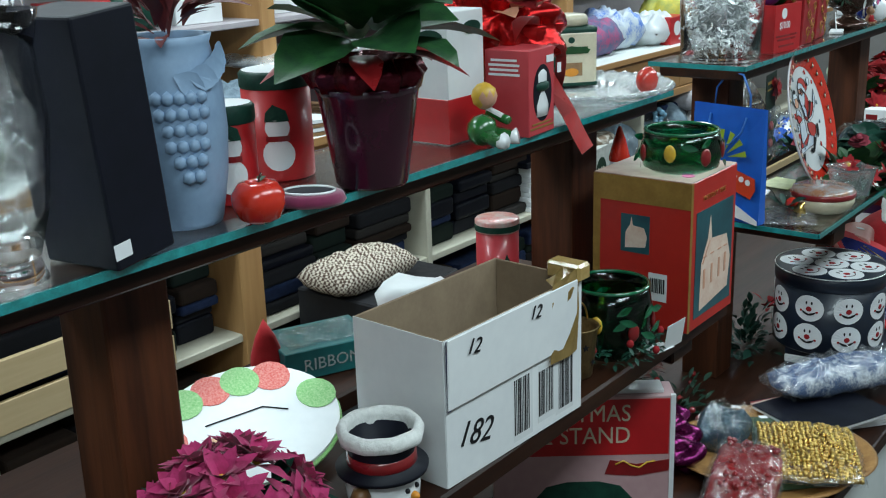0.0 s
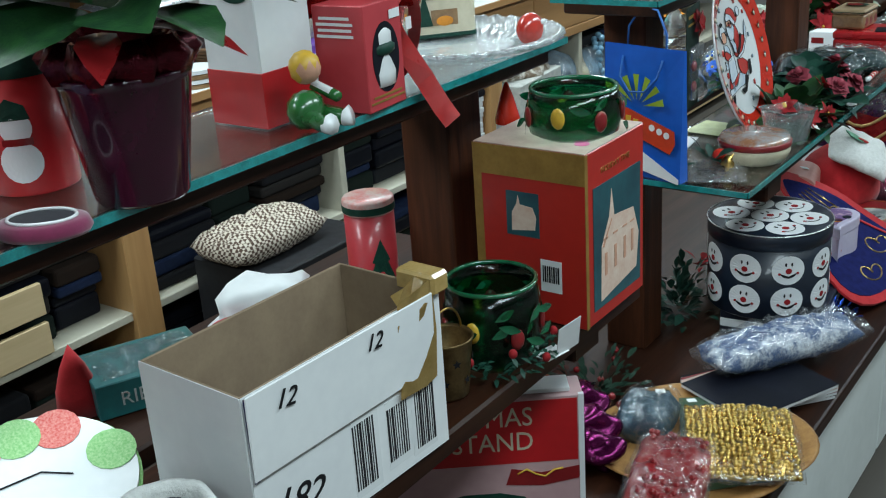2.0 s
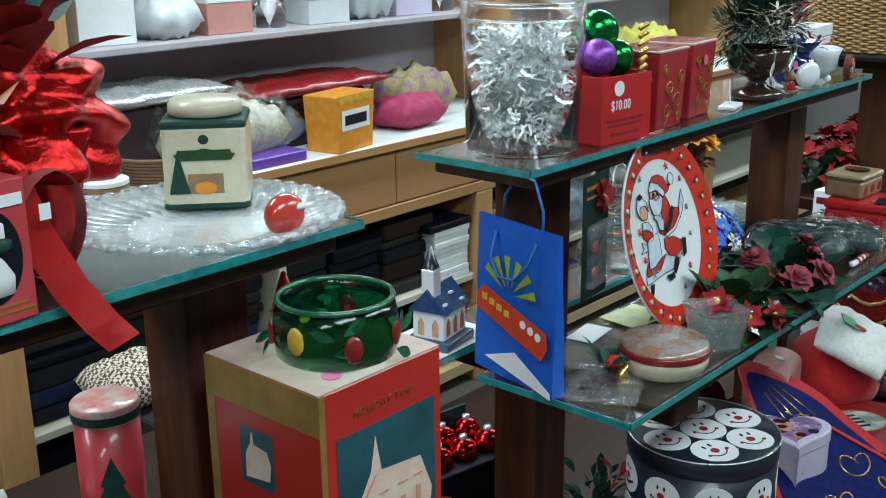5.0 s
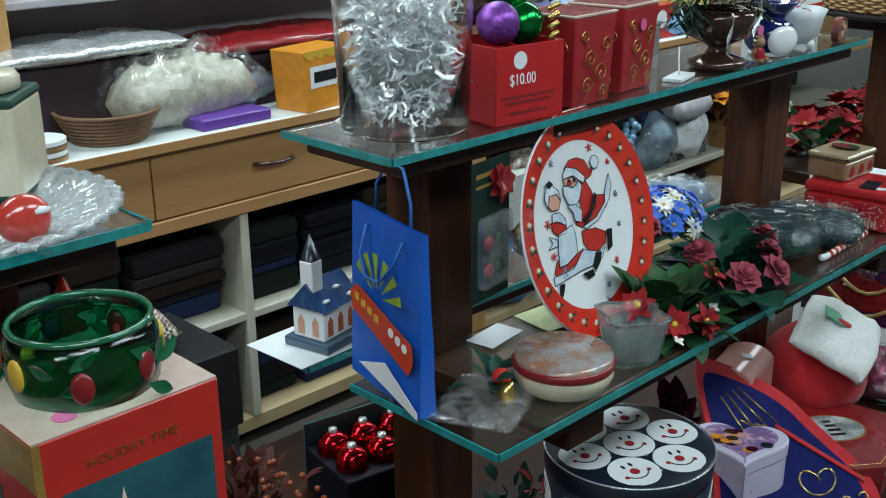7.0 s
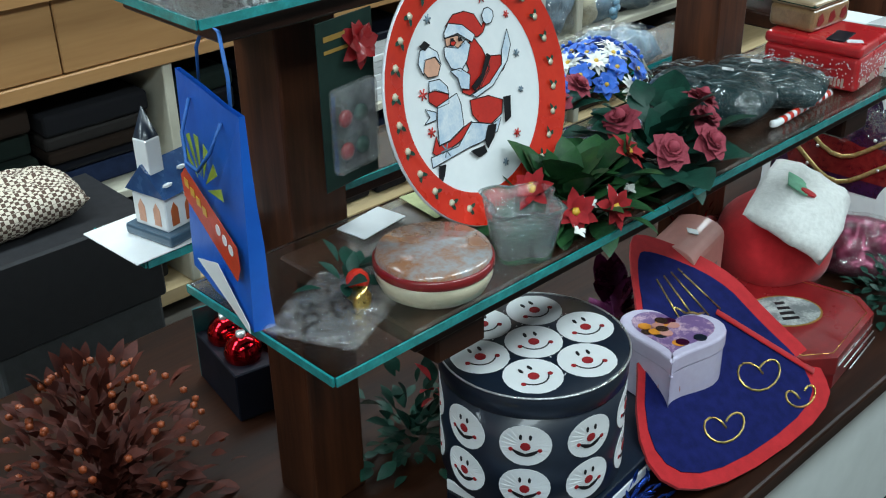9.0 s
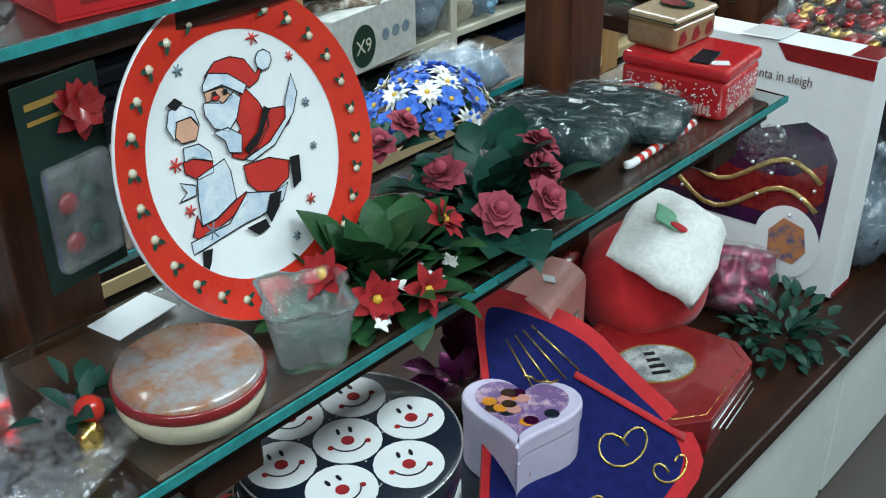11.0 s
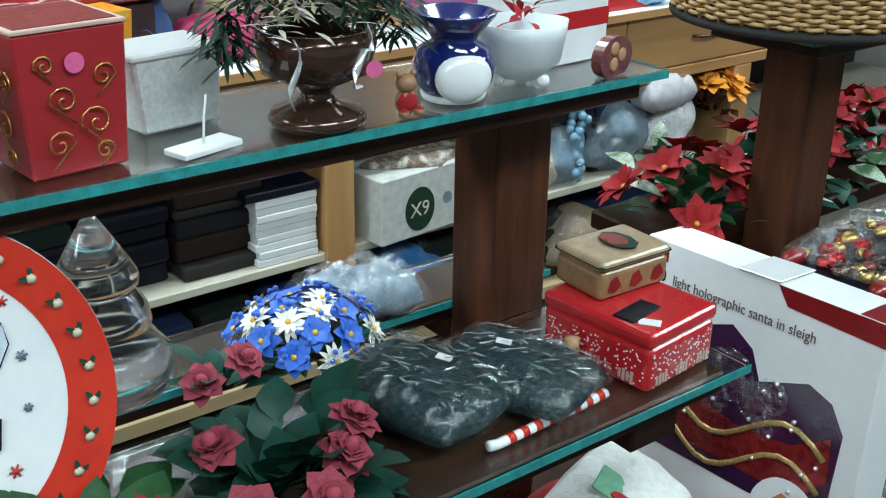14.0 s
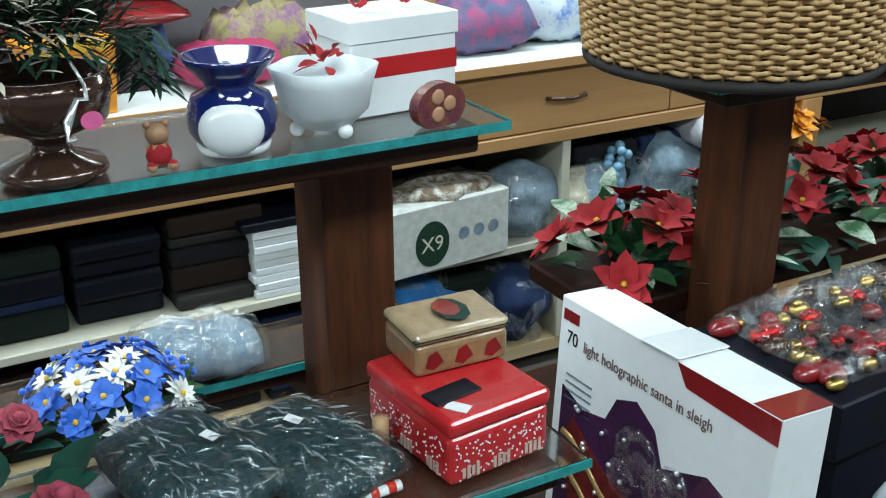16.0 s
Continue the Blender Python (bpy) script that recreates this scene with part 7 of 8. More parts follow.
def stand_box():
    t = thing("tree_stand_box", "red and pink card box lettered christmas tree stand", "product box", -0.9616, 1.635, TZ, -53)
    w, d, h = 0.032, 0.17, 0.24
    part("body", box(-w, w, -d, d, 0, h, 0.002), mat("pale_pink_card", (0.55, 0.36, 0.36), 0.45, (0.46, 0.28, 0.29), 9, coat=0.2), t)
    part("red_panel", box(w, w + 0.0008, -d + 0.004, d - 0.01, 0.12, h - 0.006), RED, t, "red lettered panel")
    words("CHRISTMAS", 0.048, IVORY, t, face_x(w + 0.001, -0.02, 0.19), sx=0.86)
    words("TREE STAND", 0.048, IVORY, t, face_x(w + 0.001, -0.03, 0.145), sx=0.86)
    part("bow_print", flat([(0.04, 0.08), (0.1, 0.075), (0.16, 0.085), (0.17, 0.11), (0.1, 0.1), (0.05, 0.11)], face_x(w + 0.0008, 0, 0)), DARKRED, t)
    part("bow_print", sweep([(w + 0.002, 0.06 + 0.015 * i, 0.1 + 0.008 * math.sin(i * 1.7)) for i in range(6)], 0.0016), YELLOW, t)
    part("stand_print", flat([(-0.1, 0.02), (0.1, 0.02), (0.07, 0.055), (0.03, 0.065), (-0.03, 0.065), (-0.07, 0.055)], face_x(w + 0.0008, -0.0, 0)), LEAFD, t, "dark green stand picture")
    part("worn_edge", box(w - 0.006, w + 0.0015, d - 0.008, d + 0.0008, 0, h + 0.0006), WHITE, t, "white worn corner")
    part("magazine", box(-w + 0.01, w - 0.01, -0.1, d - 0.02, h + 0.0005, h + 0.008, 0.001), WHITE, t)


stand_box()
t = thing("wicker_tray", "shallow tan tray with dark green patterned cloth", "tray", -0.73, 2.01, TZ, 30, size=(1.17, 1.17, 1))
part("tray", lathe([(0, 0.004), (0.13, 0), (0.155, 0.02), (0.16, 0.022), (0.155, 0.024), (0.13, 0.008), (0, 0.009)], 48, wob=lambda a, z: 1 + 0.12 * abs(math.cos(2 * a))), mat("tan_weave", (0.42, 0.22, 0.07), 0.55, (0.28, 0.13, 0.04), 60), t)
part("cloth", prism([(-0.04, -0.14), (0.13, -0.1), (0.14, 0.13), (-0.02, 0.12)], 0.012, 0.026), mat("green_cloth", (0.03, 0.07, 0.03), 0.9, sheen=0.3), t)
beads_t = bagged("bead_bag", "clear bag of small gold beads on a tray", -0.651, 1.997, TZ + 0.027, 0.215, 0.268, 0.032, 25, GOLDM, FILM, 20, stickers=((-0.08, 0.115),))
b = None
pts = []
for i in range(20):
    for j in range(25):
        x, y = -0.089 + i * 0.0094 + rnd.uniform(-0.002, 0.002), -0.113 + j * 0.0094 + rnd.uniform(-0.002, 0.002)
        pts.append((x, y, 0.034 + 0.004 * rnd.random() - 0.9 * (x * x + y * y)))
me_b = bmesh.new()
for p in pts:
    bmesh.ops.create_icosphere(me_b, subdivisions=1, radius=0.0056, matrix=Matrix.Translation(p))
for f in me_b.faces:
    f.smooth = True
part("bead_filling", me_b, GOLDM, beads_t, "gold metal beads", kind="stuff")
t = bagged("berry_bag", "clear bag of dark red berries with foil", -0.71, 1.83, TZ + 0.03, 0.15, 0.27, 0.045, 15, DARKRED, FILM, 22)
me_b = bmesh.new()
for i in range(90):
    bmesh.ops.create_icosphere(me_b, subdivisions=1, radius=0.007, matrix=Matrix.Translation((rnd.uniform(-0.05, 0.05), rnd.uniform(-0.1, 0.1), rnd.uniform(0.03, 0.043))))
part("berry_filling", me_b, DARKRED, t, kind="stuff")
bagged("blue_bag", "slate blue bag of ornaments in plastic", -0.834, 2.005, TZ, 0.12, 0.14, 0.085, 10, mat("slate_foil", (0.05, 0.09, 0.12), 0.3, metal=0.3, bump=0.8), FILMD, 24, stickers=((0.02, 0.02),))
for x, y, r in ((-0.9, 1.9, 0.05), (-0.86, 1.86, 0.042), (-0.96, 1.97, 0.05)):
    t = thing("foil_ornament", "crumpled dark purple foil ornament", "ornament", x, y, TZ, group="purple foil ornaments")
    part("foil", ball(r, (0, 0, r * 0.9), (1, 1, 0.9), 4, 0.5, 26), mat("purple_wrap", (0.16, 0.01, 0.09), 0.16, (0.07, 0.004, 0.04), 40, metal=0.8, bump=0.8), t)
    part("bow", leaves(8, (r, r, r * 0.7), 0.03, 0.012, rnd, (0.4, 1.3), (0, 0, r)), PURPLE, t, kind="stuff")
t = thing("berry_branch", "dark berry branch lying behind the bags", "artificial plant", -0.98, 2.08, TZ)
part("twig_foliage", leaves(120, (0.12, 0.14, 0.09), 0.03, 0.012, rnd, (0.0, 1.2)), PINE_G, t, kind="stuff")
for i in range(10):
    part("berry", ball(0.008, (rnd.uniform(-0.08, 0.1), rnd.uniform(-0.12, 0.12), rnd.uniform(0.03, 0.08)), sub=1), DARKRED, t)
bw = mat("blue_white_cloth", (0.6, 0.64, 0.68), 0.7, (0.06, 0.1, 0.2), 26, amount=0.9, bump=0.3)
bagged("packet", "rolled blue and white cloth in a clear packet", -0.703, 2.36, TZ + 0.035, 0.12, 0.4, 0.075, -34, bw, FILM, 30)
for k in range(4):
    t = thing("booklet", "thin printed booklet in a flat stack", "booklet", -0.72 + 0.006 * k, 2.27 - 0.012 * k, TZ + 0.0085 * k, -40 + 5 * k, group="stack of booklets")
    part("pages", box(-0.09, 0.09, -0.12, 0.12, 0.0005, 0.007), WHITE, t)
    part("cover", box(-0.091, 0.091, -0.121, 0.121, 0.007, 0.0082), (BLACKBOX, DARKRED, BEIGE, BLACKBOX)[k], t)
t = thing("blue_tinsel", "small heap of shiny blue tinsel", "tinsel", -0.67, 2.62, TZ)
part("strand", leaves(160, (0.05, 0.1, 0.04), 0.022, 0.006, rnd, (0.0, 1.3)), mat("blue_foil", (0.02, 0.07, 0.4), 0.2, metal=0.8), t, kind="stuff")
t = thing("holly_spray", "dark green holly spray with red bow", "artificial plant", -1.0, 2.52, TZ)
part("foliage", leaves(110, (0.1, 0.12, 0.14), 0.035, 0.018, rnd, (0.0, 1.4)), LEAFD, t, kind="stuff")
part("bow", leaves(8, (0.03, 0.03, 0.04), 0.04, 0.018, rnd, (0.2, 1.2), (0.05, 0.0, 0.13)), PETALR, t, kind="stuff")
t = thing("autumn_wreath", "rust brown leaf and berry wreath", "wreath", -1.18, 2.1, TZ)
part("foliage", leaves(560, (0.16, 0.18, 0.26), 0.036, 0.018, rnd, (0.0, 1.5)), BROWNLEAF, t, kind="stuff")
b = None
for i in range(80):
    a, e = rnd.uniform(0, 6.28), rnd.uniform(0.2, 1.4)
    b = ball(0.006, (0.16 * math.cos(a) * math.cos(e), 0.18 * math.sin(a) * math.cos(e), 0.26 * math.sin(e)), bm=b, sub=1)
part("berry_filling", b, mat("rust_berry", (0.3, 0.06, 0.015), 0.35), t, kind="stuff")


def bauble_box():
    t = thing("bauble_box", "open dark box of shiny red baubles", "ornament box", -1.31, 2.475, TZ, -10)
    part("tray", box(-0.08, 0.08, -0.1, 0.1, 0, 0.09, 0.002), BLACKBOX, t)
    part("card_edge", box(-0.083, -0.079, -0.1, 0.1, 0, 0.135), TEALCARD, t)
    for i in range(2):
        for j in range(3):
            f = part("bauble", ball(0.031, (-0.035 + 0.068 * i, -0.064 + 0.064 * j, 0.1), sub=3), mat("red_mirror_ball", (0.65, 0.01, 0.02), 0.08, metal=1.0, bump=0.05) if i + j == 0 else bpy.data.materials["red_mirror_ball"], t)
            part("cap", lathe([(0.008, 0), (0.008, 0.008), (0, 0.009)], 12), SILVER, f, at=pose(-0.035 + 0.068 * i, -0.064 + 0.064 * j, 0.129))


bauble_box()

# ---- third stand ----


def basket():
    t = thing("wicker_basket", "large honey wicker basket with a dark base rim", "basket", -1.0, 3.845, GZ)
    n, rows = 64, 38
    rx = lambda z: 0.19 + 0.12 * z
    # shell inside the weave, its dark brown standing in for shade between weavers
    part("inner_shell", lathe([(0, 0.004), (rx(0) - 0.006, 0.004), (rx(0.26) - 0.006, 0.26), (rx(0.26) - 0.012, 0.26), (rx(0) - 0.014, 0.012), (0, 0.012)], 48), mat("shaded_wicker", (0.12, 0.065, 0.025), 0.7), t)
    part("base_rim", sweep([(rx(0) * math.cos(i * 0.1309), rx(0) * math.sin(i * 0.1309), 0.008) for i in range(48)], 0.008, 6, closed=True), DARK, t, "dark base rim")
    for k in range(rows):
        z = 0.02 + k * 0.0064
        pts = []
        for i in range(n * 2):
            a = i * math.pi / n
            pts.append(((rx(z) + 0.0035 * (1 if (i // 2 + k) % 2 else -1)) * math.cos(a), (rx(z) + 0.0035 * (1 if (i // 2 + k) % 2 else -1)) * math.sin(a), z + 0.0008 * math.sin(i * 2.1)))
        part("weaver", sweep(pts, 0.0034, 5, closed=True), WICKER, t)
    b = None
    for i in range(32):
        a = i * 2 * math.pi / 32
        b = sweep([(rx(0) * math.cos(a), rx(0) * math.sin(a), 0.006), (rx(0.26) * math.cos(a), rx(0.26) * math.sin(a), 0.262)], 0.0028, 5, bm=b)
    part("stake", b, WICKER, t, kind="stuff")


basket()
t = thing("red_foil_bag", "shiny red foil bag beside the basket", "gift bag", -0.97, 4.2, GZ)
part("bag", ball(0.08, (0, 0, 0.09), (0.8, 1.2, 1.2), 3, 0.3, 18), REDFOIL, t)
flat_box("dark_carton", "tall dark carton under a tray of ornaments", "carton", -0.85, 3.99, TZ, 0.24, 0.34, 0.32, 4, BLACKBOX)
t = thing("ornament_tray", "black tray of red and gold ornaments under film", "ornament tray", -0.85, 3.99, TZ + 0.321, 4)
part("tray", box(-0.13, 0.13, -0.19, 0.19, 0, 0.085, 0.003), BLACKBOX, t)
for i in range(70):
    x, y = rnd.uniform(-0.11, 0.11), rnd.uniform(-0.17, 0.17)
    part("ornament", ball(rnd.uniform(0.01, 0.018), (x, y, 0.09 + rnd.uniform(0, 0.008)), (1, rnd.uniform(0.7, 1.8), 0.8), 2), (GOLDM, REDFOIL, BRONZE, DARKRED)[i % 4], t)
g = part("film", move(pillow(0.25, 0.37, 0.05, 20, 0.2, 44), Matrix.Translation((0, 0, 0.082))), FILM, t, "clear film")
g.visible_shadow = False
for i, (x, y, z, m, g2) in enumerate(((-1.18, 4.0, LZ, PETALR, LEAFD), (-1.2, 4.22, LZ, PETALR, LEAFD), (-1.17, 3.84, LZ, PETALR, LEAF), (-1.2, 4.45, LZ, PETALR, LEAF))):
    tt = petal_bush("poinsettia_plant", "large red silk poinsettias with green and white leaves", x, y, z, m, (0.13, 0.14, 0.1), 30, heads(9, (0.12, 0.14, 0.12), rnd, 0.2), rnd, g2, 0.052, 0.032, 2, ln=0.07, lw=0.04)
    part("pale_leaf", leaves(14, (0.14, 0.15, 0.13), 0.07, 0.036, rnd, (0.1, 0.9)), mat("variegated_leaf", (0.55, 0.6, 0.48), 0.5, (0.05, 0.14, 0.06), 30, amount=0.7) if i == 0 else bpy.data.materials["variegated_leaf"], tt, "white-edged leaves", kind="stuff")

# ---- stock in and on the wall counter ----


def pillow_thing(name, label, cat, x, y, z, lx, ly, h, m, rz=0, seed=0.0, wr=0.1):
    t = thing(name, label, cat, x, y, z, rz)
    part("body", pillow(lx, ly, h, 20, wr, seed), m, t)
    return t


CHECK = bpy.data.materials.new("brown_gingham")
CHECK.use_nodes = True
cn, cl = CHECK.node_tree.nodes, CHECK.node_tree.links
ck, ct = cn.new("ShaderNodeTexChecker"), cn.new("ShaderNodeTexCoord")
ck.inputs["Scale"].default_value = 110
ck.inputs["Color1"].default_value, ck.inputs["Color2"].default_value = (0.62, 0.55, 0.45, 1), (0.09, 0.05, 0.035, 1)
cl.new(ct.outputs["Object"], ck.inputs["Vector"])
cl.new(ck.outputs[0], cn["Principled BSDF"].inputs["Base Color"])
cn["Principled BSDF"].inputs["Roughness"].default_value = 0.9
SH, BOT = 0.4105, 0.0805
pillow_thing("gingham_cushion", "brown and cream gingham cushion with a ruffle", "cushion", -2.2, 2.38, 0.495, 0.22, 0.38, 0.1, CHECK, 0, 3)
t = thing("storage_bin", "dark grey plastic bin under a gingham cushion", "storage bin", -2.18, 2.46, 0.0)
part("bin", box(-0.16, 0.14, -0.2, 0.2, 0, 0.29, 0.01, 2), mat("grey_bin", (0.07, 0.075, 0.08), 0.5), t)
part("bin_lid", box(-0.17, 0.15, -0.21, 0.21, 0.28, 0.4945, 0.006), mat("dark_bin_lid", (0.025, 0.025, 0.028), 0.5), t)
srnd = random.Random(77)
CLOTHS = [DENIM, BLACKBOX, DARK, BLACKBOX, mat("charcoal_cloth", (0.012, 0.012, 0.015), 0.9), mat("dark_green_cloth", (0.008, 0.016, 0.012), 0.9), mat("brown_cloth", (0.025, 0.014, 0.009), 0.9)]
for (ya, yb) in ((0.36, 1.18), (1.24, 2.0), (2.13, 2.9), (2.95, 3.78), (3.92, 4.5), (4.6, 5.4)):
    for z0, top in ((SH, 0.26), (BOT, 0.26)):
        y = ya
        while y < yb - 0.12:
            wdt = min(srnd.uniform(0.18, 0.32), yb - y)
            z, hh = z0, 0.0
            while hh < top - 0.06:
                k = srnd.uniform(0.03, 0.07)
                if z0 == SH and 3.9 < y < 4.3:
                    break
                t = thing("folded_cloth", "dark folded cloth goods on the cream shelf", "folded cloth", -2.58, y + wdt / 2, z, group="folded stock")
                part("fold", box(-0.17, 0.17 + srnd.uniform(-0.03, 0.02), -wdt / 2 + 0.01, wdt / 2 - 0.01, 0.0005, k, min(0.012, k / 3), 3), srnd.choice(CLOTHS), t)
                z += k
                hh += k
            y += wdt
for z, h in ((0.56, 0.1), (0.44, 0.1)):
    for y in (1.62, 1.3):
        t = thing("wooden_crate", "shallow pale wooden tray stored on the shelf", "wooden tray", -2.4, y, z - 0.03 if z < 0.5 else z - 0.045, group="wooden trays")
        part("front", box(0.035, 0.05, -0.34 + 0.19, 0.15, 0, h * 0.85, 0.002), PINE, t)
        part("base", box(-0.2, 0.035, -0.15, 0.15, 0, 0.01), PINE, t)
t = thing("paper_stack", "tall stack of white papers on the shelf", "paper stack", -2.47, 3.7, SH, size=(0.9, 0.75, 0.9))
for k in range(9):
    part("sheaf", box(-0.11, 0.11 + srnd.uniform(-0.006, 0.006), -0.12 + srnd.uniform(-0.006, 0.006), 0.12, 0.0005 + 0.023 * k, 0.022 + 0.023 * k, 0.002), WHITE, t)
part("cover", box(-0.12, 0.12, -0.16, 0.13, 0.208, 0.235, 0.004), BLACKBOX, t)
t = thing("tool_carton", "white printed carton with a round green logo shape", "carton", -2.42, 4.14, SH, 6)
part("body", box(-0.14, 0.1, -0.2, 0.2, 0, 0.19, 0.003), mat("grey_white_card", (0.58, 0.59, 0.55), 0.55), t)
F = face_x(0.1005, 0, 0)
part("logo", flat(disc(0.055, -0.06, 0.08, 26, 0.065), F), PINE_G, t, "dark oval printed mark")
b = None
for k in range(3):
    b = flat(disc(0.018, 0.045 + 0.05 * k, 0.09, 14), F, b)
part("icon", b, GREYF, t)
words("X9", 0.06, CREAM, t, F @ pose(-0.06, 0.06, 0.001))
part("filling", ball(0.1, (0, 0.02, 0.19), (0.9, 1.6, 0.4), 3, 0.5, 20), mat("crumpled_print", (0.6, 0.58, 0.52), 0.6, (0.15, 0.1, 0.06), 40, amount=0.8), t, "crumpled paper and fabric")
for i, (y, z, r, m) in enumerate(((4.43, SH, 0.12, GREYF), (4.7, SH, 0.11, mat("pale_blue_cloth", (0.2, 0.32, 0.42), 0.6)), (4.95, SH, 0.13, GREYF), (5.2, SH + 0.0, 0.12, WHITE), (4.1, BOT, 0.14, mat("bright_blue_plastic", (0.04, 0.2, 0.5), 0.3)), (4.4, BOT, 0.13, DENIM), (3.9 + 0.9, BOT, 0.12, CARD), (4.62, SH, 0.1, IVORY))):
    t = thing("stuffed_bag", "bulging plastic bag of mixed stock on the shelf", "bag", -2.45, y, z, group="bags of stock")
    part("bag", ball(r, (0, 0, r * 0.86), (0.9, 1.05, 0.95), 4, 0.3, 11), m, t)
    g = part("film", ball(r * 1.05, (0, 0, r * 0.9), (0.9, 1.05, 0.95), 4, 0.35, 16), FILM, t)
    g.visible_shadow = False
t = thing("grape_cluster", "pale blue plastic grape cluster", "ornament", -2.37, 4.74, SH)
for k in range(28):
    part("grape", ball(0.015, (srnd.uniform(-0.02, 0.02), srnd.uniform(-0.035, 0.035) * (1.1 - k / 34), 0.24 - 0.008 * k), sub=2), mat("blue_grape", (0.2, 0.4, 0.55), 0.3, coat=0.5) if k == 0 else bpy.data.materials["blue_grape"], t)
pillow_thing("round_cushion", "pale grey round cushion leaning on the shelf", "cushion", -2.4, 5.12, 0.6, 0.2, 0.24, 0.12, mat("pale_grey_cloth", (0.5, 0.48, 0.5), 0.85), 0, 8)
petal_bush("orange_flowers", "orange and brown silk flowers", -2.38, 5.4, 0.52, ORANGE, (0.12, 0.2, 0.14), 30, heads(8, (0.1, 0.18, 0.14), srnd, 0.2), srnd, BROWNLEAF, 0.07, 0.04)

TOP = 0.9505


def wicker_bowl(x, y, r, h):
    t = thing("wicker_bowl", "low brown wicker bowl on the counter", "basket", x, y, TOP, group="wicker bowls")
    for k in range(8):
        rr = r * (0.72 + 0.28 * k / 7)
        part("coil", sweep([(rr * math.cos(i * 0.2094), rr * math.sin(i * 0.2094), 0.006 + h * k / 8) for i in range(30)], h / 14, 5, closed=True), mat("brown_wicker", (0.2, 0.1, 0.045), 0.6) if "brown_wicker" not in bpy.data.materials else bpy.data.materials["brown_wicker"], t)
    part("base", prism(ring2(r * 0.72, r * 0.72, 24), 0.0, 0.008), TANTIN, t)


wicker_bowl(-2.47, 2.62, 0.13, 0.08)
t = thing("trimmed_pie", "round woven coaster stack with white rim", "coasters", -2.4, 2.4, TOP)
for k in range(4):
    part("coaster", prism(ring2(0.065, 0.065, 26), 0.0005 + 0.013 * k, 0.011 + 0.013 * k), (TANTIN, WHITE)[k % 2], t)
pillow_thing("bagged_decoration", "cream garland in a clear plastic bag", "bag", -2.55, 2.85, TOP, 0.3, 0.42, 0.17, mat("cream_floss", (0.55, 0.53, 0.42), 0.7, (0.3, 0.3, 0.22), 40, bump=1.0), 5, 50)
g = pillow_thing("loose_film", "crinkled clear plastic film over a garland", "plastic film", -2.54, 2.85, TOP, 0.34, 0.48, 0.19, FILM, 8, 53, 0.2)
t = thing("purple_tray", "small bright purple plastic tray", "tray", -2.4, 2.93, TOP)
part("tray", box(-0.05, 0.05, -0.11, 0.11, 0, 0.03, 0.004), mat("violet_plastic", (0.14, 0.05, 0.35), 0.35), t)
for y, lz, m in ((2.6, 0.21, SILVER), (3.25, 0.17, DARKRED)):
    t = thing("foil_tray", "long foil-wrapped tray on the counter", "tray", -2.62, y, TOP, group="wrapped trays")
    part("stand", box(-0.1, 0.1, -0.2, 0.2, 0, lz - 0.02, 0.004), mat("dark_box", (0.05, 0.03, 0.035), 0.6), t)
    part("tray", move(pillow(0.3, 0.62, 0.05, 20, 0.12, y), Matrix.Translation((0, 0, lz - 0.02))), m, t)
t = thing("snack_box", "orange and yellow printed card box", "snack box", -2.4, 3.22, TOP, 10)
b = box(-0.06, 0.06, -0.1, 0.1, 0, 0.17, 0.002)
for v in b.verts:
    v.co.y *= 0.85 + v.co.z * 0.9
part("body", b, ORANGE, t)
part("band", flat(rect(0.14, 0.06, 0, 0.095), face_x(0.0605, 0, 0)), WHITE, t, "white label")
part("plain_mark", flat(rect(0.11, 0.03, 0, 0.095), face_x(0.0612, 0, 0)), BLACK, t, "dark lettering-shaped bar")
part("zigzag", flat([(-0.09, 0.17)] + [(-0.09 + 0.0225 * i, 0.155 - 0.014 * (i % 2)) for i in range(9)] + [(0.09, 0.17)], face_x(0.0606, 0, 0)), YELLOW, t)
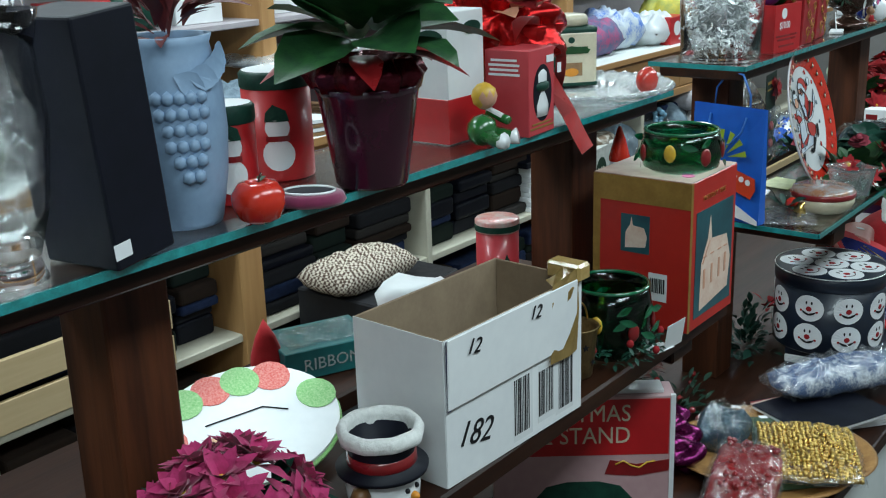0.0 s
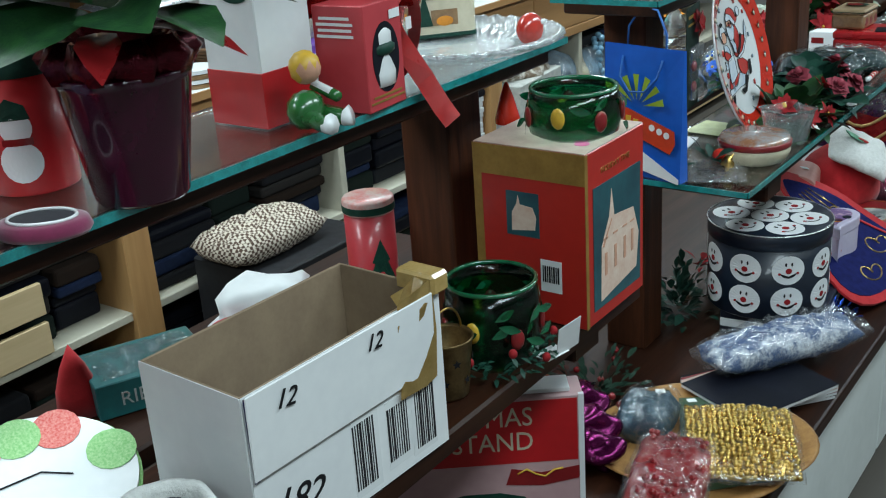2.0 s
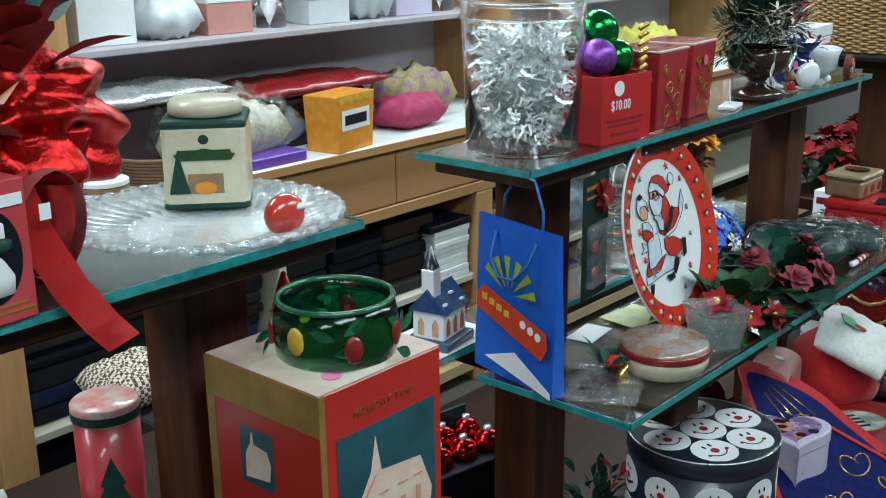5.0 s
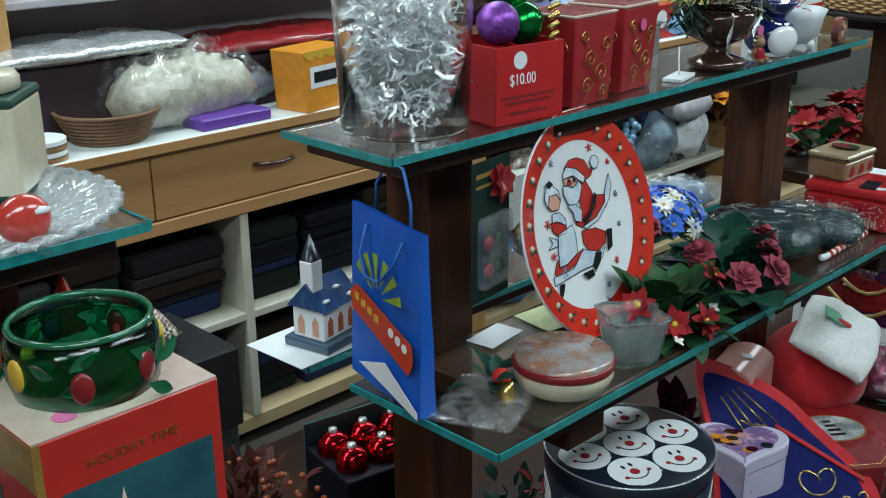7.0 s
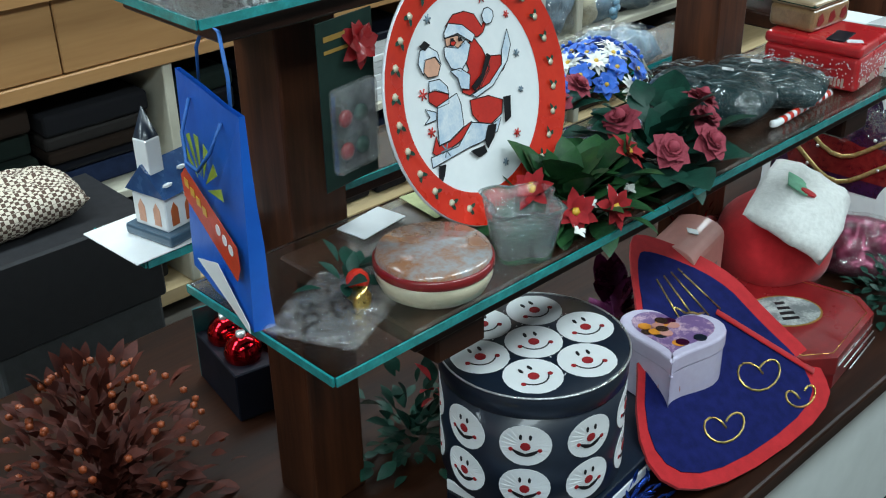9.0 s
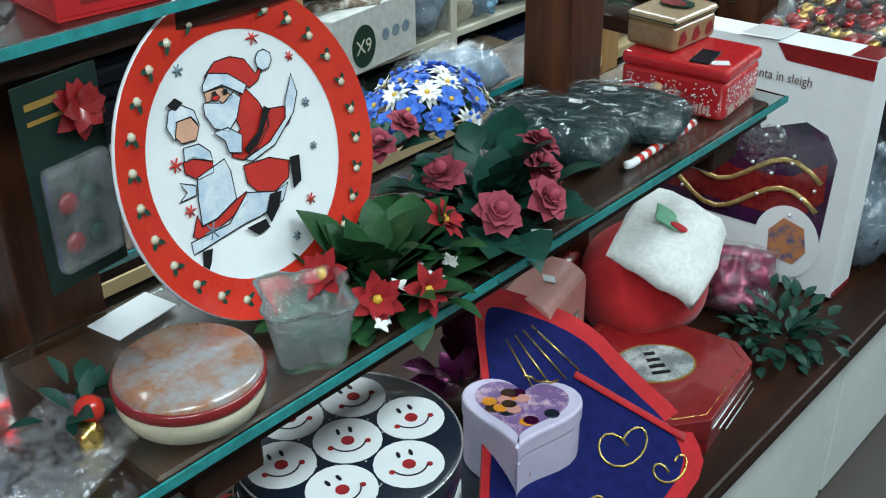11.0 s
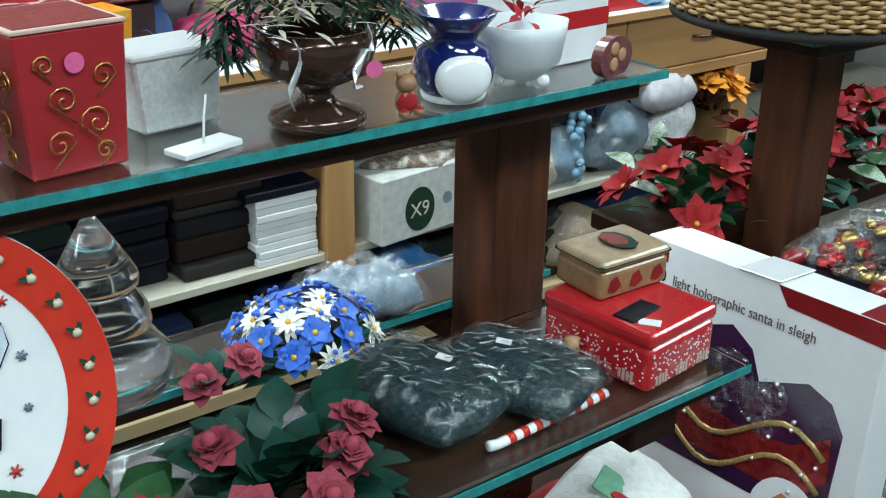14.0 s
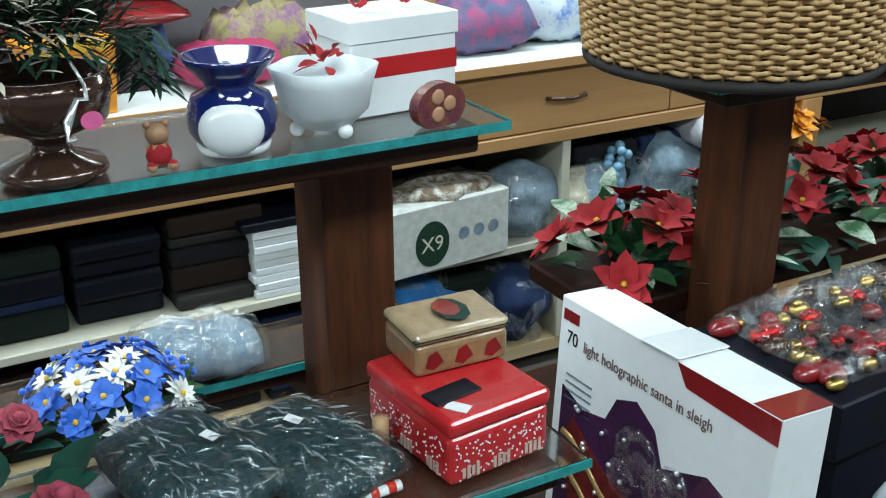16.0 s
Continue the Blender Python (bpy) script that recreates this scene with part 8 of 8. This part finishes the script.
for i, (x, y, z, lx, ly, h, m, nm) in enumerate((
        (-2.5, 3.62, TOP, 0.2, 0.26, 0.1, mat("dark_pink_cloth", (0.4, 0.03, 0.1), 0.7), "folded_scarf"),
        (-2.6, 3.05, TOP + 0.0, 0.24, 0.3, 0.12, mat("blue_grey_film", (0.2, 0.28, 0.38), 0.3, (0.08, 0.1, 0.16), 18), "stuffed_bag"),
        (-2.62, 3.4, TOP, 0.2, 0.22, 0.16, mat("blue_plush", (0.06, 0.12, 0.3), 0.8), "stuffed_bag"),
        (-2.6, 3.75, TOP, 0.22, 0.3, 0.16, mat("purple_print_cloth", (0.2, 0.06, 0.2), 0.7, (0.3, 0.25, 0.1), 20, amount=0.9), "stuffed_bag"),
        (-2.55, 4.35, TOP, 0.26, 0.32, 0.15, mat("magenta_print_cloth", (0.4, 0.06, 0.16), 0.7, (0.1, 0.1, 0.2), 20, amount=0.9), "stuffed_bag"),
        (-2.58, 4.62, TOP, 0.26, 0.3, 0.17, mat("blue_print_bag", (0.05, 0.15, 0.5), 0.4, (0.5, 0.55, 0.6), 16, amount=0.9), "stuffed_bag"),
        (-2.5, 4.86, TOP, 0.26, 0.28, 0.14, FROST, "stuffed_bag"),
        (-2.5, 2.2, TOP, 0.3, 0.35, 0.16, GREYF, "stuffed_bag"),
        (-2.6, 1.75, TOP, 0.3, 0.5, 0.2, BLACKBOX, "stuffed_bag"),
        (-2.55, 1.25, TOP, 0.3, 0.4, 0.22, mat("green_print_bag", (0.03, 0.1, 0.06), 0.5, (0.3, 0.3, 0.25), 18, amount=0.9), "stuffed_bag"),
        (-2.55, 5.2, TOP, 0.3, 0.3, 0.2, mat("yellow_silk", (0.6, 0.5, 0.06), 0.6, (0.3, 0.35, 0.1), 20), "stuffed_bag"),
        (-2.42, 5.02, TOP, 0.14, 0.22, 0.09, mat("bright_blue_mesh", (0.03, 0.25, 0.6), 0.4, (0.4, 0.55, 0.65), 60), "folded_scarf"))):
    pillow_thing(nm, "mixed boxed and bagged stock heaped on the counter", "bag", x, y, z, lx, ly, h, m, srnd.uniform(-15, 15), i * 3.1, 0.13)
t = thing("red_white_box", "small red and white printed box on the counter", "box", -2.42, 4.93, TOP)
part("body", box(-0.05, 0.05, -0.09, 0.09, 0, 0.13, 0.002), RED, t)
part("white_print", flat(disc(0.035, -0.02, 0.075), face_x(0.0505, 0, 0)), WHITE, t)
for i in range(26):
    y = 0.8 + i * 0.2
    if any(abs(y - u) < 0.1 for u in (2.4, 4.2, 6.0, 0.6)):
        continue
    z = 1.3005
    k = i % 4
    hh = srnd.uniform(0.08, 0.2)
    m = srnd.choice([WHITE, LILAC, PALEBLUE, BLACKBOX, PINKC, FROST, DARKRED, GREYF, NAVY, LEAFD])
    if k == 0:
        t = thing("glass_jar", "clear glassware on the upper shelf", "glassware", -2.68, y, z, group="shelf glassware")
        part("jar", lathe([(0, 0), (0.05, 0), (0.055, 0.01), (0.05, hh * 0.7), (0.035, hh * 0.8), (0.04, hh), (0.036, hh), (0, hh * 0.1)], 24), CRYSTAL, t).visible_shadow = False
    elif k in (1, 3):
        t = thing("stock_box", "small plain boxed goods on the upper shelf", "box", -2.68, y, z, srnd.uniform(-10, 10), "shelf boxes")
        part("body", box(-0.07, 0.07, -0.08, 0.08, 0, hh, 0.002), m, t)
        part("lid", box(-0.072, 0.072, -0.082, 0.082, hh * 0.8, hh + 0.002, 0.002), srnd.choice([WHITE, PINKC, LILAC, RED]), t)
    else:
        pillow_thing("stuffed_bag", "soft bagged goods on the upper shelf", "bag", -2.68, y, z, 0.2, 0.18, hh, m, srnd.uniform(-20, 20), i * 1.7, 0.25)
